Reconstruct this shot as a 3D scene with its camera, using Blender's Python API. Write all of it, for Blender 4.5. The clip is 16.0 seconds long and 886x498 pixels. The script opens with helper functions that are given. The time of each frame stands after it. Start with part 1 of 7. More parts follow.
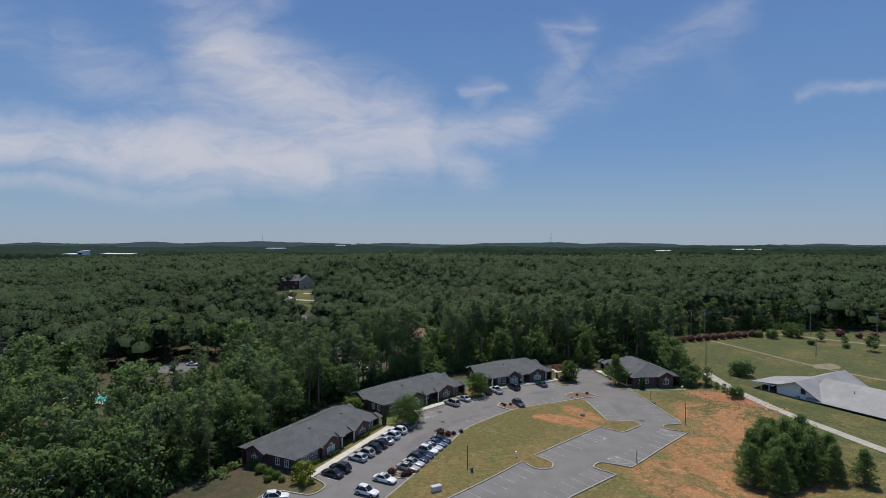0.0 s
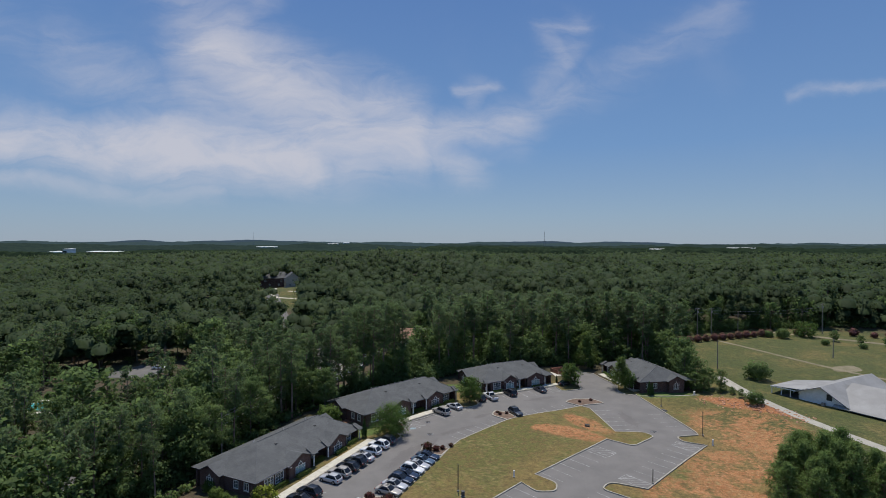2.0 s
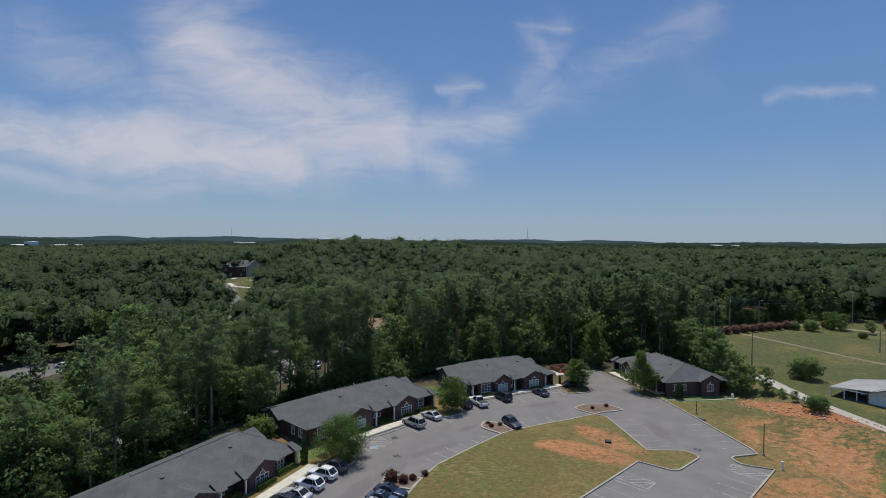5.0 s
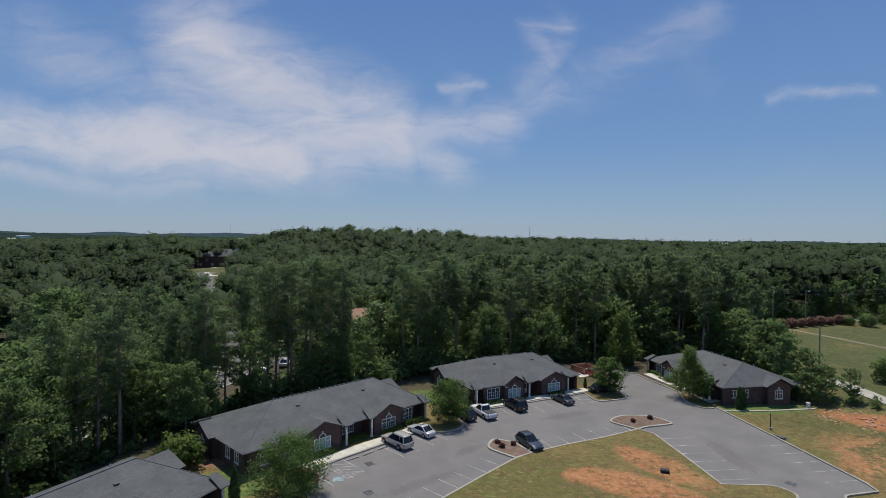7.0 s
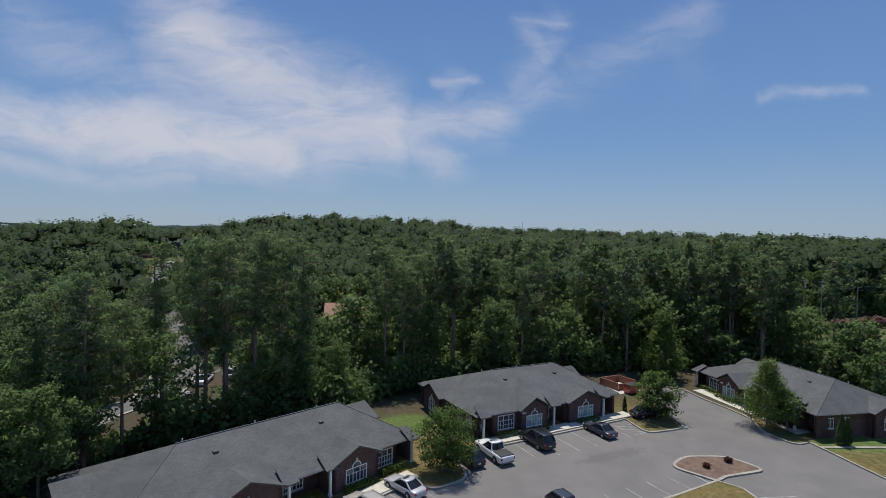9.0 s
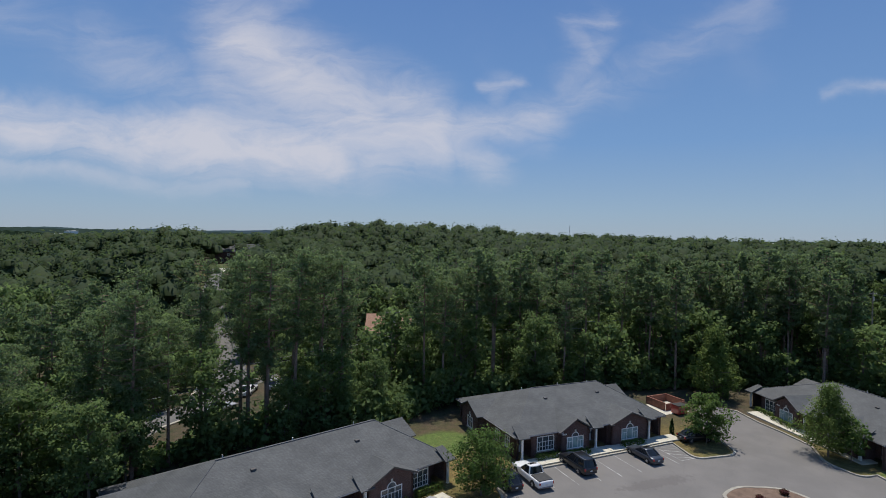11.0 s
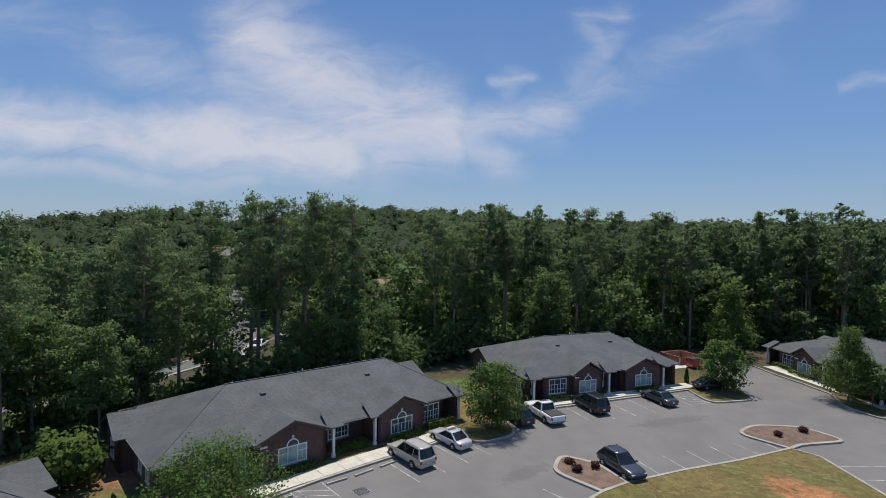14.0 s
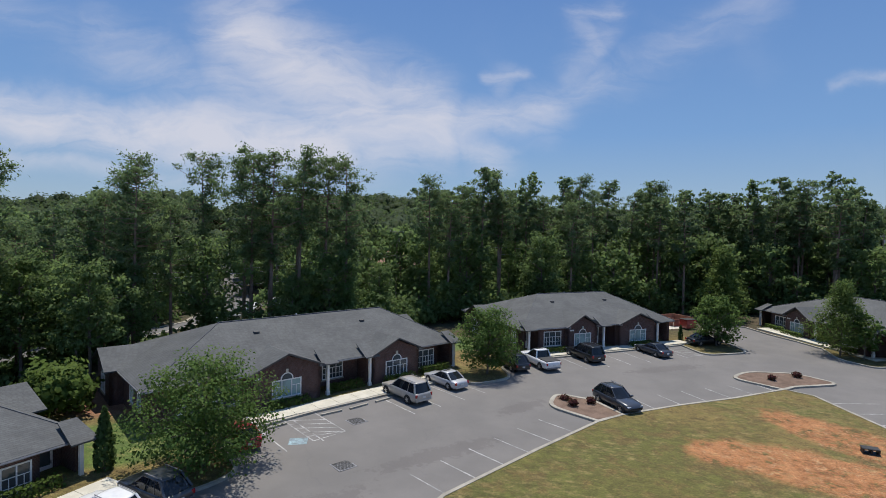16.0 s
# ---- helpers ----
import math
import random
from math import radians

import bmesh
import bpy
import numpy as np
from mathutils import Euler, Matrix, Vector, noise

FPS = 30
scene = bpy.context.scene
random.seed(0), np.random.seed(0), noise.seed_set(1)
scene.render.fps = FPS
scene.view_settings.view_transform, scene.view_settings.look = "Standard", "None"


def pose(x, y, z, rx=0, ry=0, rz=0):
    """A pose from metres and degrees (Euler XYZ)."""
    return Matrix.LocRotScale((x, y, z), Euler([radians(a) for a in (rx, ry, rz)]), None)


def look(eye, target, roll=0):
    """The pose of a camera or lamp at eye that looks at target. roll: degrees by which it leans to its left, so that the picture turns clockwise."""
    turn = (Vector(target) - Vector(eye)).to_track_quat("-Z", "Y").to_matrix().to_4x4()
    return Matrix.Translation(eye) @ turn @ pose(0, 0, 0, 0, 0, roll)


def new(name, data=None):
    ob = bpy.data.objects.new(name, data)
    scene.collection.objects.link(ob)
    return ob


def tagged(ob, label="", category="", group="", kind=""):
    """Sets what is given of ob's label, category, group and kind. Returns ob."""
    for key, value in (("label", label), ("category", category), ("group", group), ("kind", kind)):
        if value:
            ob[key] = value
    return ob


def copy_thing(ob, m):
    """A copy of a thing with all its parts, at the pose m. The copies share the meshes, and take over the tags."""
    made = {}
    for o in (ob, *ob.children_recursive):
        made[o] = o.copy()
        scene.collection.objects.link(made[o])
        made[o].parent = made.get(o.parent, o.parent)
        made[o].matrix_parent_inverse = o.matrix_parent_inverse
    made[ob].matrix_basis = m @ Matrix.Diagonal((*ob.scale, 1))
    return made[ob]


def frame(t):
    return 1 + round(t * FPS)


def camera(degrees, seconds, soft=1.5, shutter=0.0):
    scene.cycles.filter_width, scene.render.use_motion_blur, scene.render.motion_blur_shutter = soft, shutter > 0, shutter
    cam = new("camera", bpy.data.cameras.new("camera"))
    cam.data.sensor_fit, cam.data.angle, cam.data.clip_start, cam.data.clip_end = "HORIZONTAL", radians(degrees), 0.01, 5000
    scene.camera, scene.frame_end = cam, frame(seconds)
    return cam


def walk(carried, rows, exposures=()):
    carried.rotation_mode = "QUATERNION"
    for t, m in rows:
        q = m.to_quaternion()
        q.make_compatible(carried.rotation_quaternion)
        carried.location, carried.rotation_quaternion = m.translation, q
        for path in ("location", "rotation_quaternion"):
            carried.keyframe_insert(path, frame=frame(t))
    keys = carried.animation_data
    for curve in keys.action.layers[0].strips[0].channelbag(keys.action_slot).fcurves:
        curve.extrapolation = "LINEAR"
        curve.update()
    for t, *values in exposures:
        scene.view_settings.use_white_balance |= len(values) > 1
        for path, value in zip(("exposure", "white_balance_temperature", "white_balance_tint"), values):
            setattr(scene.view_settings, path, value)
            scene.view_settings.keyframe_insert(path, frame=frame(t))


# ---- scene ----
cam = camera(78.8, 16.0, soft=0.9)
# seconds, place, yaw to the left, pitch up, roll
ROWS = [
    (0, 9.06, 0.86, 45.61, 7.68, -0.62, 0.14),
    (0.5, 9.00, 4.46, 45.20, 7.72, -0.68, 0.15),
    (1, 8.82, 8.05, 44.71, 7.58, -0.68, 0.15),
    (1.5, 8.46, 11.99, 44.16, 7.32, -0.69, 0.17),
    (2, 8.19, 16.17, 43.44, 6.98, -0.72, 0.20),
    (2.5, 7.86, 20.67, 42.63, 6.58, -0.80, 0.24),
    (3, 7.72, 25.60, 41.49, 6.23, -0.83, 0.28),
    (3.5, 7.54, 30.68, 40.29, 5.75, -0.85, 0.34),
    (4, 6.89, 36.40, 38.87, 5.09, -0.87, 0.42),
    (6.5, 4.96, 67.95, 30.86, 5.31, -0.84, 0.72),
    (7, 4.53, 74.58, 29.60, 5.27, -1.00, 0.81),
    (7.5, 4.13, 81.38, 28.23, 5.26, -1.19, 0.89),
    (8, 3.62, 88.29, 26.89, 5.21, -1.41, 0.98),
    (8.5, 2.94, 95.20, 25.99, 4.92, -1.57, 1.15),
    (9, 1.79, 100.07, 26.47, 4.38, -1.50, 1.32),
    (9.5, 1.52, 101.15, 28.36, 5.51, -1.45, 1.40),
    (12, 3.38, 100.73, 27.00, 10.12, -1.10, 1.08),
    (12.5, 3.39, 100.95, 25.94, 10.17, -1.44, 1.10),
    (13, 3.45, 101.22, 24.57, 10.53, -1.60, 1.08),
    (13.5, 3.25, 101.28, 23.02, 10.69, -1.66, 1.08),
    (14, 2.82, 101.48, 21.37, 10.43, -1.66, 1.12),
    (14.5, 2.64, 101.58, 19.74, 10.97, -1.69, 1.12),
    (15, 2.60, 101.60, 18.19, 10.99, -1.76, 1.15),
    (15.5, 2.56, 101.67, 16.83, 10.23, -1.84, 1.20),
    (16, 2.64, 101.63, 16.01, 9.65, -2.00, 1.24),
]
walk(cam, [(t, pose(x, y, z, 0, 0, yaw) @ pose(0, 0, 0, 90 + pitch, 0, 0) @ pose(0, 0, 0, 0, 0, roll)) for t, x, y, z, yaw, pitch, roll in ROWS],
     exposures=[(0, 0.0), (4, 0.0), (8, 0.06), (12, 0.12), (14, 0.18), (16, 0.24)])

# ---- light ----
SUN_AZ, SUN_EL = -10.0, 71.0  # degrees from +y to the right, and up


def nd(nt, kind, op="", **put):
    """A node with its inputs set or linked, by name or by number (i0, i1 ...)."""
    n = nt.nodes.new(kind)
    if op:
        n.operation = op
    for key, value in put.items():
        sock = n.inputs[int(key[1:])] if key[0] == "i" and key[1:].isdigit() else n.inputs[key.replace("_", " ")]
        if isinstance(value, bpy.types.NodeSocket):
            nt.links.new(value, sock)
        else:
            sock.default_value = value
    return n


def mth(nt, op, a, b=0.0, c=0.0):
    return nd(nt, "ShaderNodeMath", op, i0=a, i1=b, i2=c).outputs[0]


def ramp(nt, fac, lo, hi):
    """0 below lo, 1 above hi, smooth between."""
    n = nd(nt, "ShaderNodeMapRange", i0=fac, i1=lo, i2=hi, i3=0.0, i4=1.0)
    n.interpolation_type = "SMOOTHSTEP"
    return n.outputs[0]


def mixc(nt, fac, a, b, how="MIX"):
    n = nt.nodes.new("ShaderNodeMix")
    n.data_type, n.blend_type = "RGBA", how
    for sock, value in ((n.inputs[0], fac), (n.inputs[6], a), (n.inputs[7], b)):
        if isinstance(value, bpy.types.NodeSocket):
            nt.links.new(value, sock)
        else:
            sock.default_value = value if not isinstance(value, tuple) or len(value) == 4 else (*value, 1)
    return n.outputs[2]


def noise_fac(nt, vec, scale, detail=4.0, rough=0.55, warp=0.0):
    return nd(nt, "ShaderNodeTexNoise", Vector=vec, Scale=scale, Detail=detail, Roughness=rough, Distortion=warp).outputs[0]


world = bpy.data.worlds.new("sky")
scene.world = world
world.use_nodes = True
wt = world.node_tree
wt.nodes.clear()
sky = nd(wt, "ShaderNodeTexSky")
sky.sky_type, sky.sun_disc, sky.sun_elevation, sky.sun_rotation = "NISHITA", False, radians(SUN_EL), radians(SUN_AZ)
sky.altitude, sky.air_density, sky.dust_density, sky.ozone_density = 200.0, 1.0, 0.25, 3.0
# thin high cloud: streaks laid out on a far plane ahead, u to the right and v up, broken by noise
way = nd(wt, "ShaderNodeTexCoord").outputs["Generated"]
sep = nd(wt, "ShaderNodeSeparateXYZ", Vector=way)
ca, sa = math.cos(radians(7.68)), math.sin(radians(7.68))
ahead = mth(wt, "MAXIMUM", mth(wt, "ADD", mth(wt, "MULTIPLY", sep.outputs[0], -sa), mth(wt, "MULTIPLY", sep.outputs[1], ca)), 0.02)
u_ = mth(wt, "DIVIDE", mth(wt, "ADD", mth(wt, "MULTIPLY", sep.outputs[0], ca), mth(wt, "MULTIPLY", sep.outputs[1], sa)), ahead)
v_ = mth(wt, "DIVIDE", sep.outputs[2], ahead)
flat = nd(wt, "ShaderNodeCombineXYZ", X=u_, Y=v_, Z=0.0).outputs[0]
big = nd(wt, "ShaderNodeTexNoise", Vector=flat, Scale=5.0, Detail=5.0, Roughness=0.6)
bent = nd(wt, "ShaderNodeVectorMath", "MULTIPLY_ADD", i0=big.outputs["Color"], i1=(0.11, 0.08, 0), i2=flat).outputs[0]
bsep = nd(wt, "ShaderNodeSeparateXYZ", Vector=bent)
bu, bv = mth(wt, "SUBTRACT", bsep.outputs[0], 0.055), mth(wt, "SUBTRACT", bsep.outputs[1], 0.04)


def streak(x0, y0, x1, y1, wide, strong):
    """A soft band from one point of the picture plane to another."""
    dx, dy = x1 - x0, y1 - y0
    far = dx * dx + dy * dy
    along = nd(wt, "ShaderNodeClamp", i0=mth(wt, "ADD", mth(wt, "MULTIPLY", mth(wt, "SUBTRACT", bu, x0), dx / far), mth(wt, "MULTIPLY", mth(wt, "SUBTRACT", bv, y0), dy / far))).outputs[0]
    ex = mth(wt, "SUBTRACT", bu, mth(wt, "MULTIPLY_ADD", along, dx, x0))
    ey = mth(wt, "SUBTRACT", bv, mth(wt, "MULTIPLY_ADD", along, dy, y0))
    off = mth(wt, "SQRT", mth(wt, "ADD", mth(wt, "MULTIPLY", ex, ex), mth(wt, "MULTIPLY", ey, ey)))
    return mth(wt, "MULTIPLY", mth(wt, "SUBTRACT", 1.0, ramp(wt, off, 0.0, wide)), strong)


cloud = None
for band in ((-1.0, 0.205, -0.55, 0.176, 0.105, 0.82), (-0.60, 0.178, -0.22, 0.152, 0.12, 0.9), (-0.28, 0.165, -0.05, 0.190, 0.12, 0.85), (-0.08, 0.185, 0.150, 0.214, 0.085, 0.68), (-0.02, 0.185, 0.05, 0.145, 0.085, 0.6),
             (-0.15, 0.18, -0.40, 0.345, 0.17, 0.82), (-0.33, 0.32, -0.08, 0.235, 0.12, 0.7), (-0.45, 0.27, -0.18, 0.20, 0.11, 0.6), (-0.70, 0.357, -0.45, 0.235, 0.12, 0.42), (-0.40, 0.35, -0.47, 0.50, 0.14, 0.48), (-0.36, 0.38, -0.33, 0.46, 0.09, 0.38), (-0.95, 0.122, -0.40, 0.084, 0.045, 0.6),
             (0.050, 0.283, 0.105, 0.289, 0.026, 0.5), (0.075, 0.288, 0.064, 0.225, 0.040, 0.42), (0.195, 0.398, 0.265, 0.405, 0.040, 0.45), (0.205, 0.39, 0.225, 0.33, 0.05, 0.5), (0.255, 0.40, 0.190, 0.280, 0.065, 0.42),
             (0.27, 0.285, 0.53, 0.425, 0.085, 0.36), (0.29, 0.305, 0.12, 0.210, 0.075, 0.40), (0.66, 0.270, 0.86, 0.300, 0.024, 0.5), (-0.90, 0.40, -0.62, 0.33, 0.1, 0.3), (-1.6, 0.3, -0.95, 0.22, 0.12, 0.8)):
    one = streak(*band)
    cloud = one if cloud is None else mth(wt, "MAXIMUM", cloud, one)
stretch = nd(wt, "ShaderNodeMapping", Vector=bent, Rotation=(0, 0, 0.5), Scale=(6.0, 20.0, 1.0)).outputs[0]
wisp = noise_fac(wt, stretch, 1.0, 6.0, 0.62, 0.6)
cover = mth(wt, "MULTIPLY", cloud, ramp(wt, mth(wt, "ADD", wisp, mth(wt, "MULTIPLY", cloud, 0.55)), 0.36, 1.12))
veil = mth(wt, "MULTIPLY", ramp(wt, noise_fac(wt, flat, 2.2, 5.0, 0.6), 0.5, 0.9), 0.15)
cover = mth(wt, "MINIMUM", mth(wt, "MULTIPLY", mth(wt, "ADD", cover, veil), ramp(wt, sep.outputs[2], 0.02, 0.12)), 0.85)
# the summer haze deepens the blue overhead and pales it towards the horizon
haze = nd(wt, "ShaderNodeValToRGB", Fac=mth(wt, "MULTIPLY", sep.outputs[2], 2.0))
for k, (at, tone) in enumerate(((0.0, (3.4, 4.6, 6.2)), (0.10, (3.05, 4.55, 6.6)), (0.34, (1.9, 3.7, 7.0)), (0.85, (1.2, 2.62, 6.1)))):
    stop = haze.color_ramp.elements[k] if k < 2 else haze.color_ramp.elements.new(at)
    stop.position, stop.color = at, (*tone, 1)
air = mixc(wt, 0.8, sky.outputs[0], haze.outputs[0])
back = nd(wt, "ShaderNodeBackground", Color=mixc(wt, cover, air, (7.4, 7.4, 8.2)), Strength=0.078)
nd(wt, "ShaderNodeOutputWorld", Surface=back.outputs[0])

sun = new("sun", bpy.data.lights.new("sun", "SUN"))
sun.data.energy, sun.data.angle, sun.data.color = 3.75, radians(0.55), (1.0, 0.94, 0.84)
az, el = radians(SUN_AZ), radians(SUN_EL)
sun.matrix_world = look((0, 0, 200), (-math.sin(az) * math.cos(el), -math.cos(az) * math.cos(el), 200 - math.sin(el)))

# ---- materials ----
def material(name):
    m = bpy.data.materials.new(name)
    m.use_nodes = True
    nt = m.node_tree
    return m, nt, nt.nodes["Principled BSDF"]


def place(nt):
    return nd(nt, "ShaderNodeNewGeometry").outputs["Position"]


def relief(nt, bsdf, height, strength, far=0.05):
    nt.links.new(nd(nt, "ShaderNodeBump", Height=height, Strength=strength, Distance=far).outputs[0], bsdf.inputs["Normal"])


def worn(name, a, b, scale=3.0, fine=40.0, rough=0.8, metal=0.0, bump=0.2, spread=0.25, coat=0.0, shine=0.5):
    """A surface of two tones in patches, with fine grain over them."""
    m, nt, bsdf = material(name)
    p = place(nt)
    patch, grain = ramp(nt, noise_fac(nt, p, scale), 0.3, 0.7), noise_fac(nt, p, fine, 3.0)
    tone = mixc(nt, patch, a, b)
    shade = nd(nt, "ShaderNodeMapRange", i0=grain, i1=0.25, i2=0.75, i3=1 - spread, i4=1 + spread).outputs[0]
    grey = nd(nt, "ShaderNodeCombineColor", Red=shade, Green=shade, Blue=shade).outputs[0]
    nt.links.new(mixc(nt, 1.0, tone, grey, "MULTIPLY"), bsdf.inputs["Base Color"])
    bsdf.inputs["Roughness"].default_value, bsdf.inputs["Metallic"].default_value = rough, metal
    bsdf.inputs["Coat Weight"].default_value, bsdf.inputs["Specular IOR Level"].default_value = coat, shine
    if bump:
        relief(nt, bsdf, grain, bump, 0.02)
    return m


def patch_mask(nt, px, py, edge, cx, cy, rx, ry, turn=0.0):
    """1 inside an oval of the plan, 0 outside, with a frayed edge."""
    c, s = math.cos(radians(turn)), math.sin(radians(turn))
    dx, dy = mth(nt, "SUBTRACT", px, cx), mth(nt, "SUBTRACT", py, cy)
    ex = mth(nt, "ADD", mth(nt, "MULTIPLY", dx, c / rx), mth(nt, "MULTIPLY", dy, s / rx))
    ey = mth(nt, "ADD", mth(nt, "MULTIPLY", dx, -s / ry), mth(nt, "MULTIPLY", dy, c / ry))
    off = mth(nt, "ADD", mth(nt, "SQRT", mth(nt, "ADD", mth(nt, "MULTIPLY", ex, ex), mth(nt, "MULTIPLY", ey, ey))), edge)
    return mth(nt, "SUBTRACT", 1.0, ramp(nt, off, 0.75, 1.1))


def most(nt, masks):
    out = masks[0]
    for one in masks[1:]:
        out = mth(nt, "MAXIMUM", out, one)
    return out


def ground_material():
    m, nt, bsdf = material("ground")
    p = place(nt)
    sp = nd(nt, "ShaderNodeSeparateXYZ", Vector=p)
    px, py = sp.outputs[0], sp.outputs[1]
    n1, n2, n3 = noise_fac(nt, p, 0.12, 5.0), noise_fac(nt, p, 0.7, 5.0, 0.65), noise_fac(nt, p, 5.0, 4.0, 0.7)
    edge = mth(nt, "MULTIPLY", mth(nt, "SUBTRACT", mth(nt, "ADD", mth(nt, "MULTIPLY", n1, 0.6), mth(nt, "MULTIPLY", n2, 0.5)), 0.55), 1.6)
    wood = mixc(nt, ramp(nt, mth(nt, "ADD", mth(nt, "MULTIPLY", n1, 0.5), mth(nt, "MULTIPLY", n2, 0.5)), 0.38, 0.60), (0.035, 0.045, 0.014), (0.085, 0.06, 0.034))
    green = mixc(nt, ramp(nt, n2, 0.3, 0.7), (0.058, 0.074, 0.013), (0.125, 0.122, 0.028))
    dry = mixc(nt, ramp(nt, mth(nt, "ADD", mth(nt, "MULTIPLY", n3, 0.5), mth(nt, "MULTIPLY", n2, 0.5)), 0.38, 0.62), (0.125, 0.09, 0.028), (0.26, 0.185, 0.062))
    crumb = noise_fac(nt, p, 1.9, 6.0, 0.72, 0.6)
    clay = mixc(nt, ramp(nt, mth(nt, "ADD", mth(nt, "MULTIPLY", n2, 0.6), mth(nt, "MULTIPLY", n3, 0.4)), 0.38, 0.60), (0.29, 0.105, 0.035), (0.41, 0.19, 0.077))
    clay = mixc(nt, ramp(nt, crumb, 0.54, 0.64), clay, (0.43, 0.255, 0.125))
    clay = mixc(nt, mth(nt, "MULTIPLY", ramp(nt, noise_fac(nt, p, 3.1, 4.0, 0.7), 0.56, 0.66), 0.75), clay, (0.17, 0.085, 0.035))
    lot = patch_mask(nt, px, py, mth(nt, "MULTIPLY", edge, 0.3), 30.0, 122.0, 72.0, 62.0, 20.0)
    field = most(nt, [patch_mask(nt, px, py, mth(nt, "MULTIPLY", edge, 0.12), 116.0, 208.0, 84.0, 62.0, 40.0),
                      patch_mask(nt, px, py, mth(nt, "MULTIPLY", edge, 0.12), 106.0, 150.0, 44.0, 50.0, 0.0),
                      patch_mask(nt, px, py, mth(nt, "MULTIPLY", edge, 0.1), -130.0, 325.0, 58.0, 24.0, -65.0),
                      patch_mask(nt, px, py, mth(nt, "MULTIPLY", edge, 0.1), -62.0, 252.0, 10.0, 14.0, 60.0)])
    lawn = most(nt, [patch_mask(nt, px, py, mth(nt, "MULTIPLY", edge, 0.1), -25.5, 133.5, 6.5, 4.0, 20.0),
                     patch_mask(nt, px, py, mth(nt, "MULTIPLY", edge, 0.1), 51.0, 171.5, 9.5, 2.6, 12.0),
                     patch_mask(nt, px, py, mth(nt, "MULTIPLY", edge, 0.1), -8.0, 168.0, 5.0, 4.0, 45.0),
                     patch_mask(nt, px, py, edge, 66.0, 132.0, 5.0, 3.0, 40.0)])
    mid = patch_mask(nt, px, py, edge, 5.0, 130.5, 10.0, 20.0, -38.0)
    bald = most(nt, [patch_mask(nt, px, py, mth(nt, "MULTIPLY", edge, 0.9), 22.0, 139.6, 8.5, 3.6, -24.0), patch_mask(nt, px, py, mth(nt, "MULTIPLY", edge, 0.9), 26.6, 145.6, 7.5, 3.2, -52.0),
                     patch_mask(nt, px, py, mth(nt, "MULTIPLY", edge, 0.8), 16.8, 141.6, 3.6, 2.2, 10.0)])
    bare = most(nt, [patch_mask(nt, px, py, edge, 62.0, 146.0, 12.0, 17.0, 20.0),
                     patch_mask(nt, px, py, edge, 56.0, 121.0, 16.0, 18.0, 30.0), patch_mask(nt, px, py, edge, 43.0, 108.0, 10.0, 16.0, 40.0)])
    bank = patch_mask(nt, px, py, mth(nt, "MULTIPLY", edge, 0.6), 68.5, 161.5, 14.0, 3.4, -52.0)
    straw = patch_mask(nt, px, py, mth(nt, "MULTIPLY", edge, 0.3), -31.0, 141.5, 5.0, 4.5, 20.0)
    tan = mixc(nt, ramp(nt, mth(nt, "ADD", mth(nt, "MULTIPLY", n1, 0.7), mth(nt, "ADD", mth(nt, "MULTIPLY", n2, 0.6), mth(nt, "MULTIPLY", n3, 0.3))), 0.72, 0.95), dry, green)
    tone = mixc(nt, lot, wood, tan)
    tone = mixc(nt, field, tone, mixc(nt, ramp(nt, mth(nt, "ADD", n1, mth(nt, "MULTIPLY", n3, 0.4)), 0.6, 1.0), mixc(nt, 0.35, green, (0.04, 0.06, 0.014)), mixc(nt, 0.65, green, dry)))
    tone = mixc(nt, mth(nt, "MULTIPLY", mth(nt, "MULTIPLY", mid, 0.8), ramp(nt, n2, 0.36, 0.56)), tone, green)
    tone = mixc(nt, mth(nt, "MULTIPLY", bare, ramp(nt, mth(nt, "ADD", mth(nt, "MULTIPLY", n1, 0.45), mth(nt, "ADD", mth(nt, "MULTIPLY", n2, 0.3), mth(nt, "MULTIPLY", crumb, 0.25))), 0.45, 0.53)), tone, clay)
    tone = mixc(nt, mth(nt, "MULTIPLY", bald, ramp(nt, mth(nt, "ADD", mth(nt, "MULTIPLY", n2, 0.6), mth(nt, "MULTIPLY", crumb, 0.4)), 0.40, 0.48)), tone, clay)
    tone = mixc(nt, mth(nt, "MULTIPLY", bank, 0.9), tone, mixc(nt, n3, (0.24, 0.075, 0.026), (0.52, 0.21, 0.085)))
    tone = mixc(nt, lawn, tone, mixc(nt, ramp(nt, n3, 0.3, 0.7), (0.075, 0.12, 0.02), (0.11, 0.16, 0.035)))
    tone = mixc(nt, straw, tone, mixc(nt, n3, (0.20, 0.09, 0.05), (0.33, 0.17, 0.10)))
    blade = nd(nt, "ShaderNodeMapping", Vector=p, Rotation=(0, 0, 0.95), Scale=(0.8, 1.7, 1.0)).outputs[0]
    strew = ramp(nt, mth(nt, "ADD", mth(nt, "MULTIPLY", noise_fac(nt, blade, 1.0, 7.0, 0.78), 0.75), mth(nt, "MULTIPLY", n1, 0.3)), 0.52, 0.66)
    tone = mixc(nt, mth(nt, "MULTIPLY", mth(nt, "MULTIPLY", strew, lot), 0.62), tone, mixc(nt, n3, (0.20, 0.145, 0.05), (0.42, 0.32, 0.14)))
    speck = nd(nt, "ShaderNodeMapRange", i0=noise_fac(nt, p, 11.0, 4.0, 0.8), i1=0.25, i2=0.75, i3=0.35, i4=1.6).outputs[0]
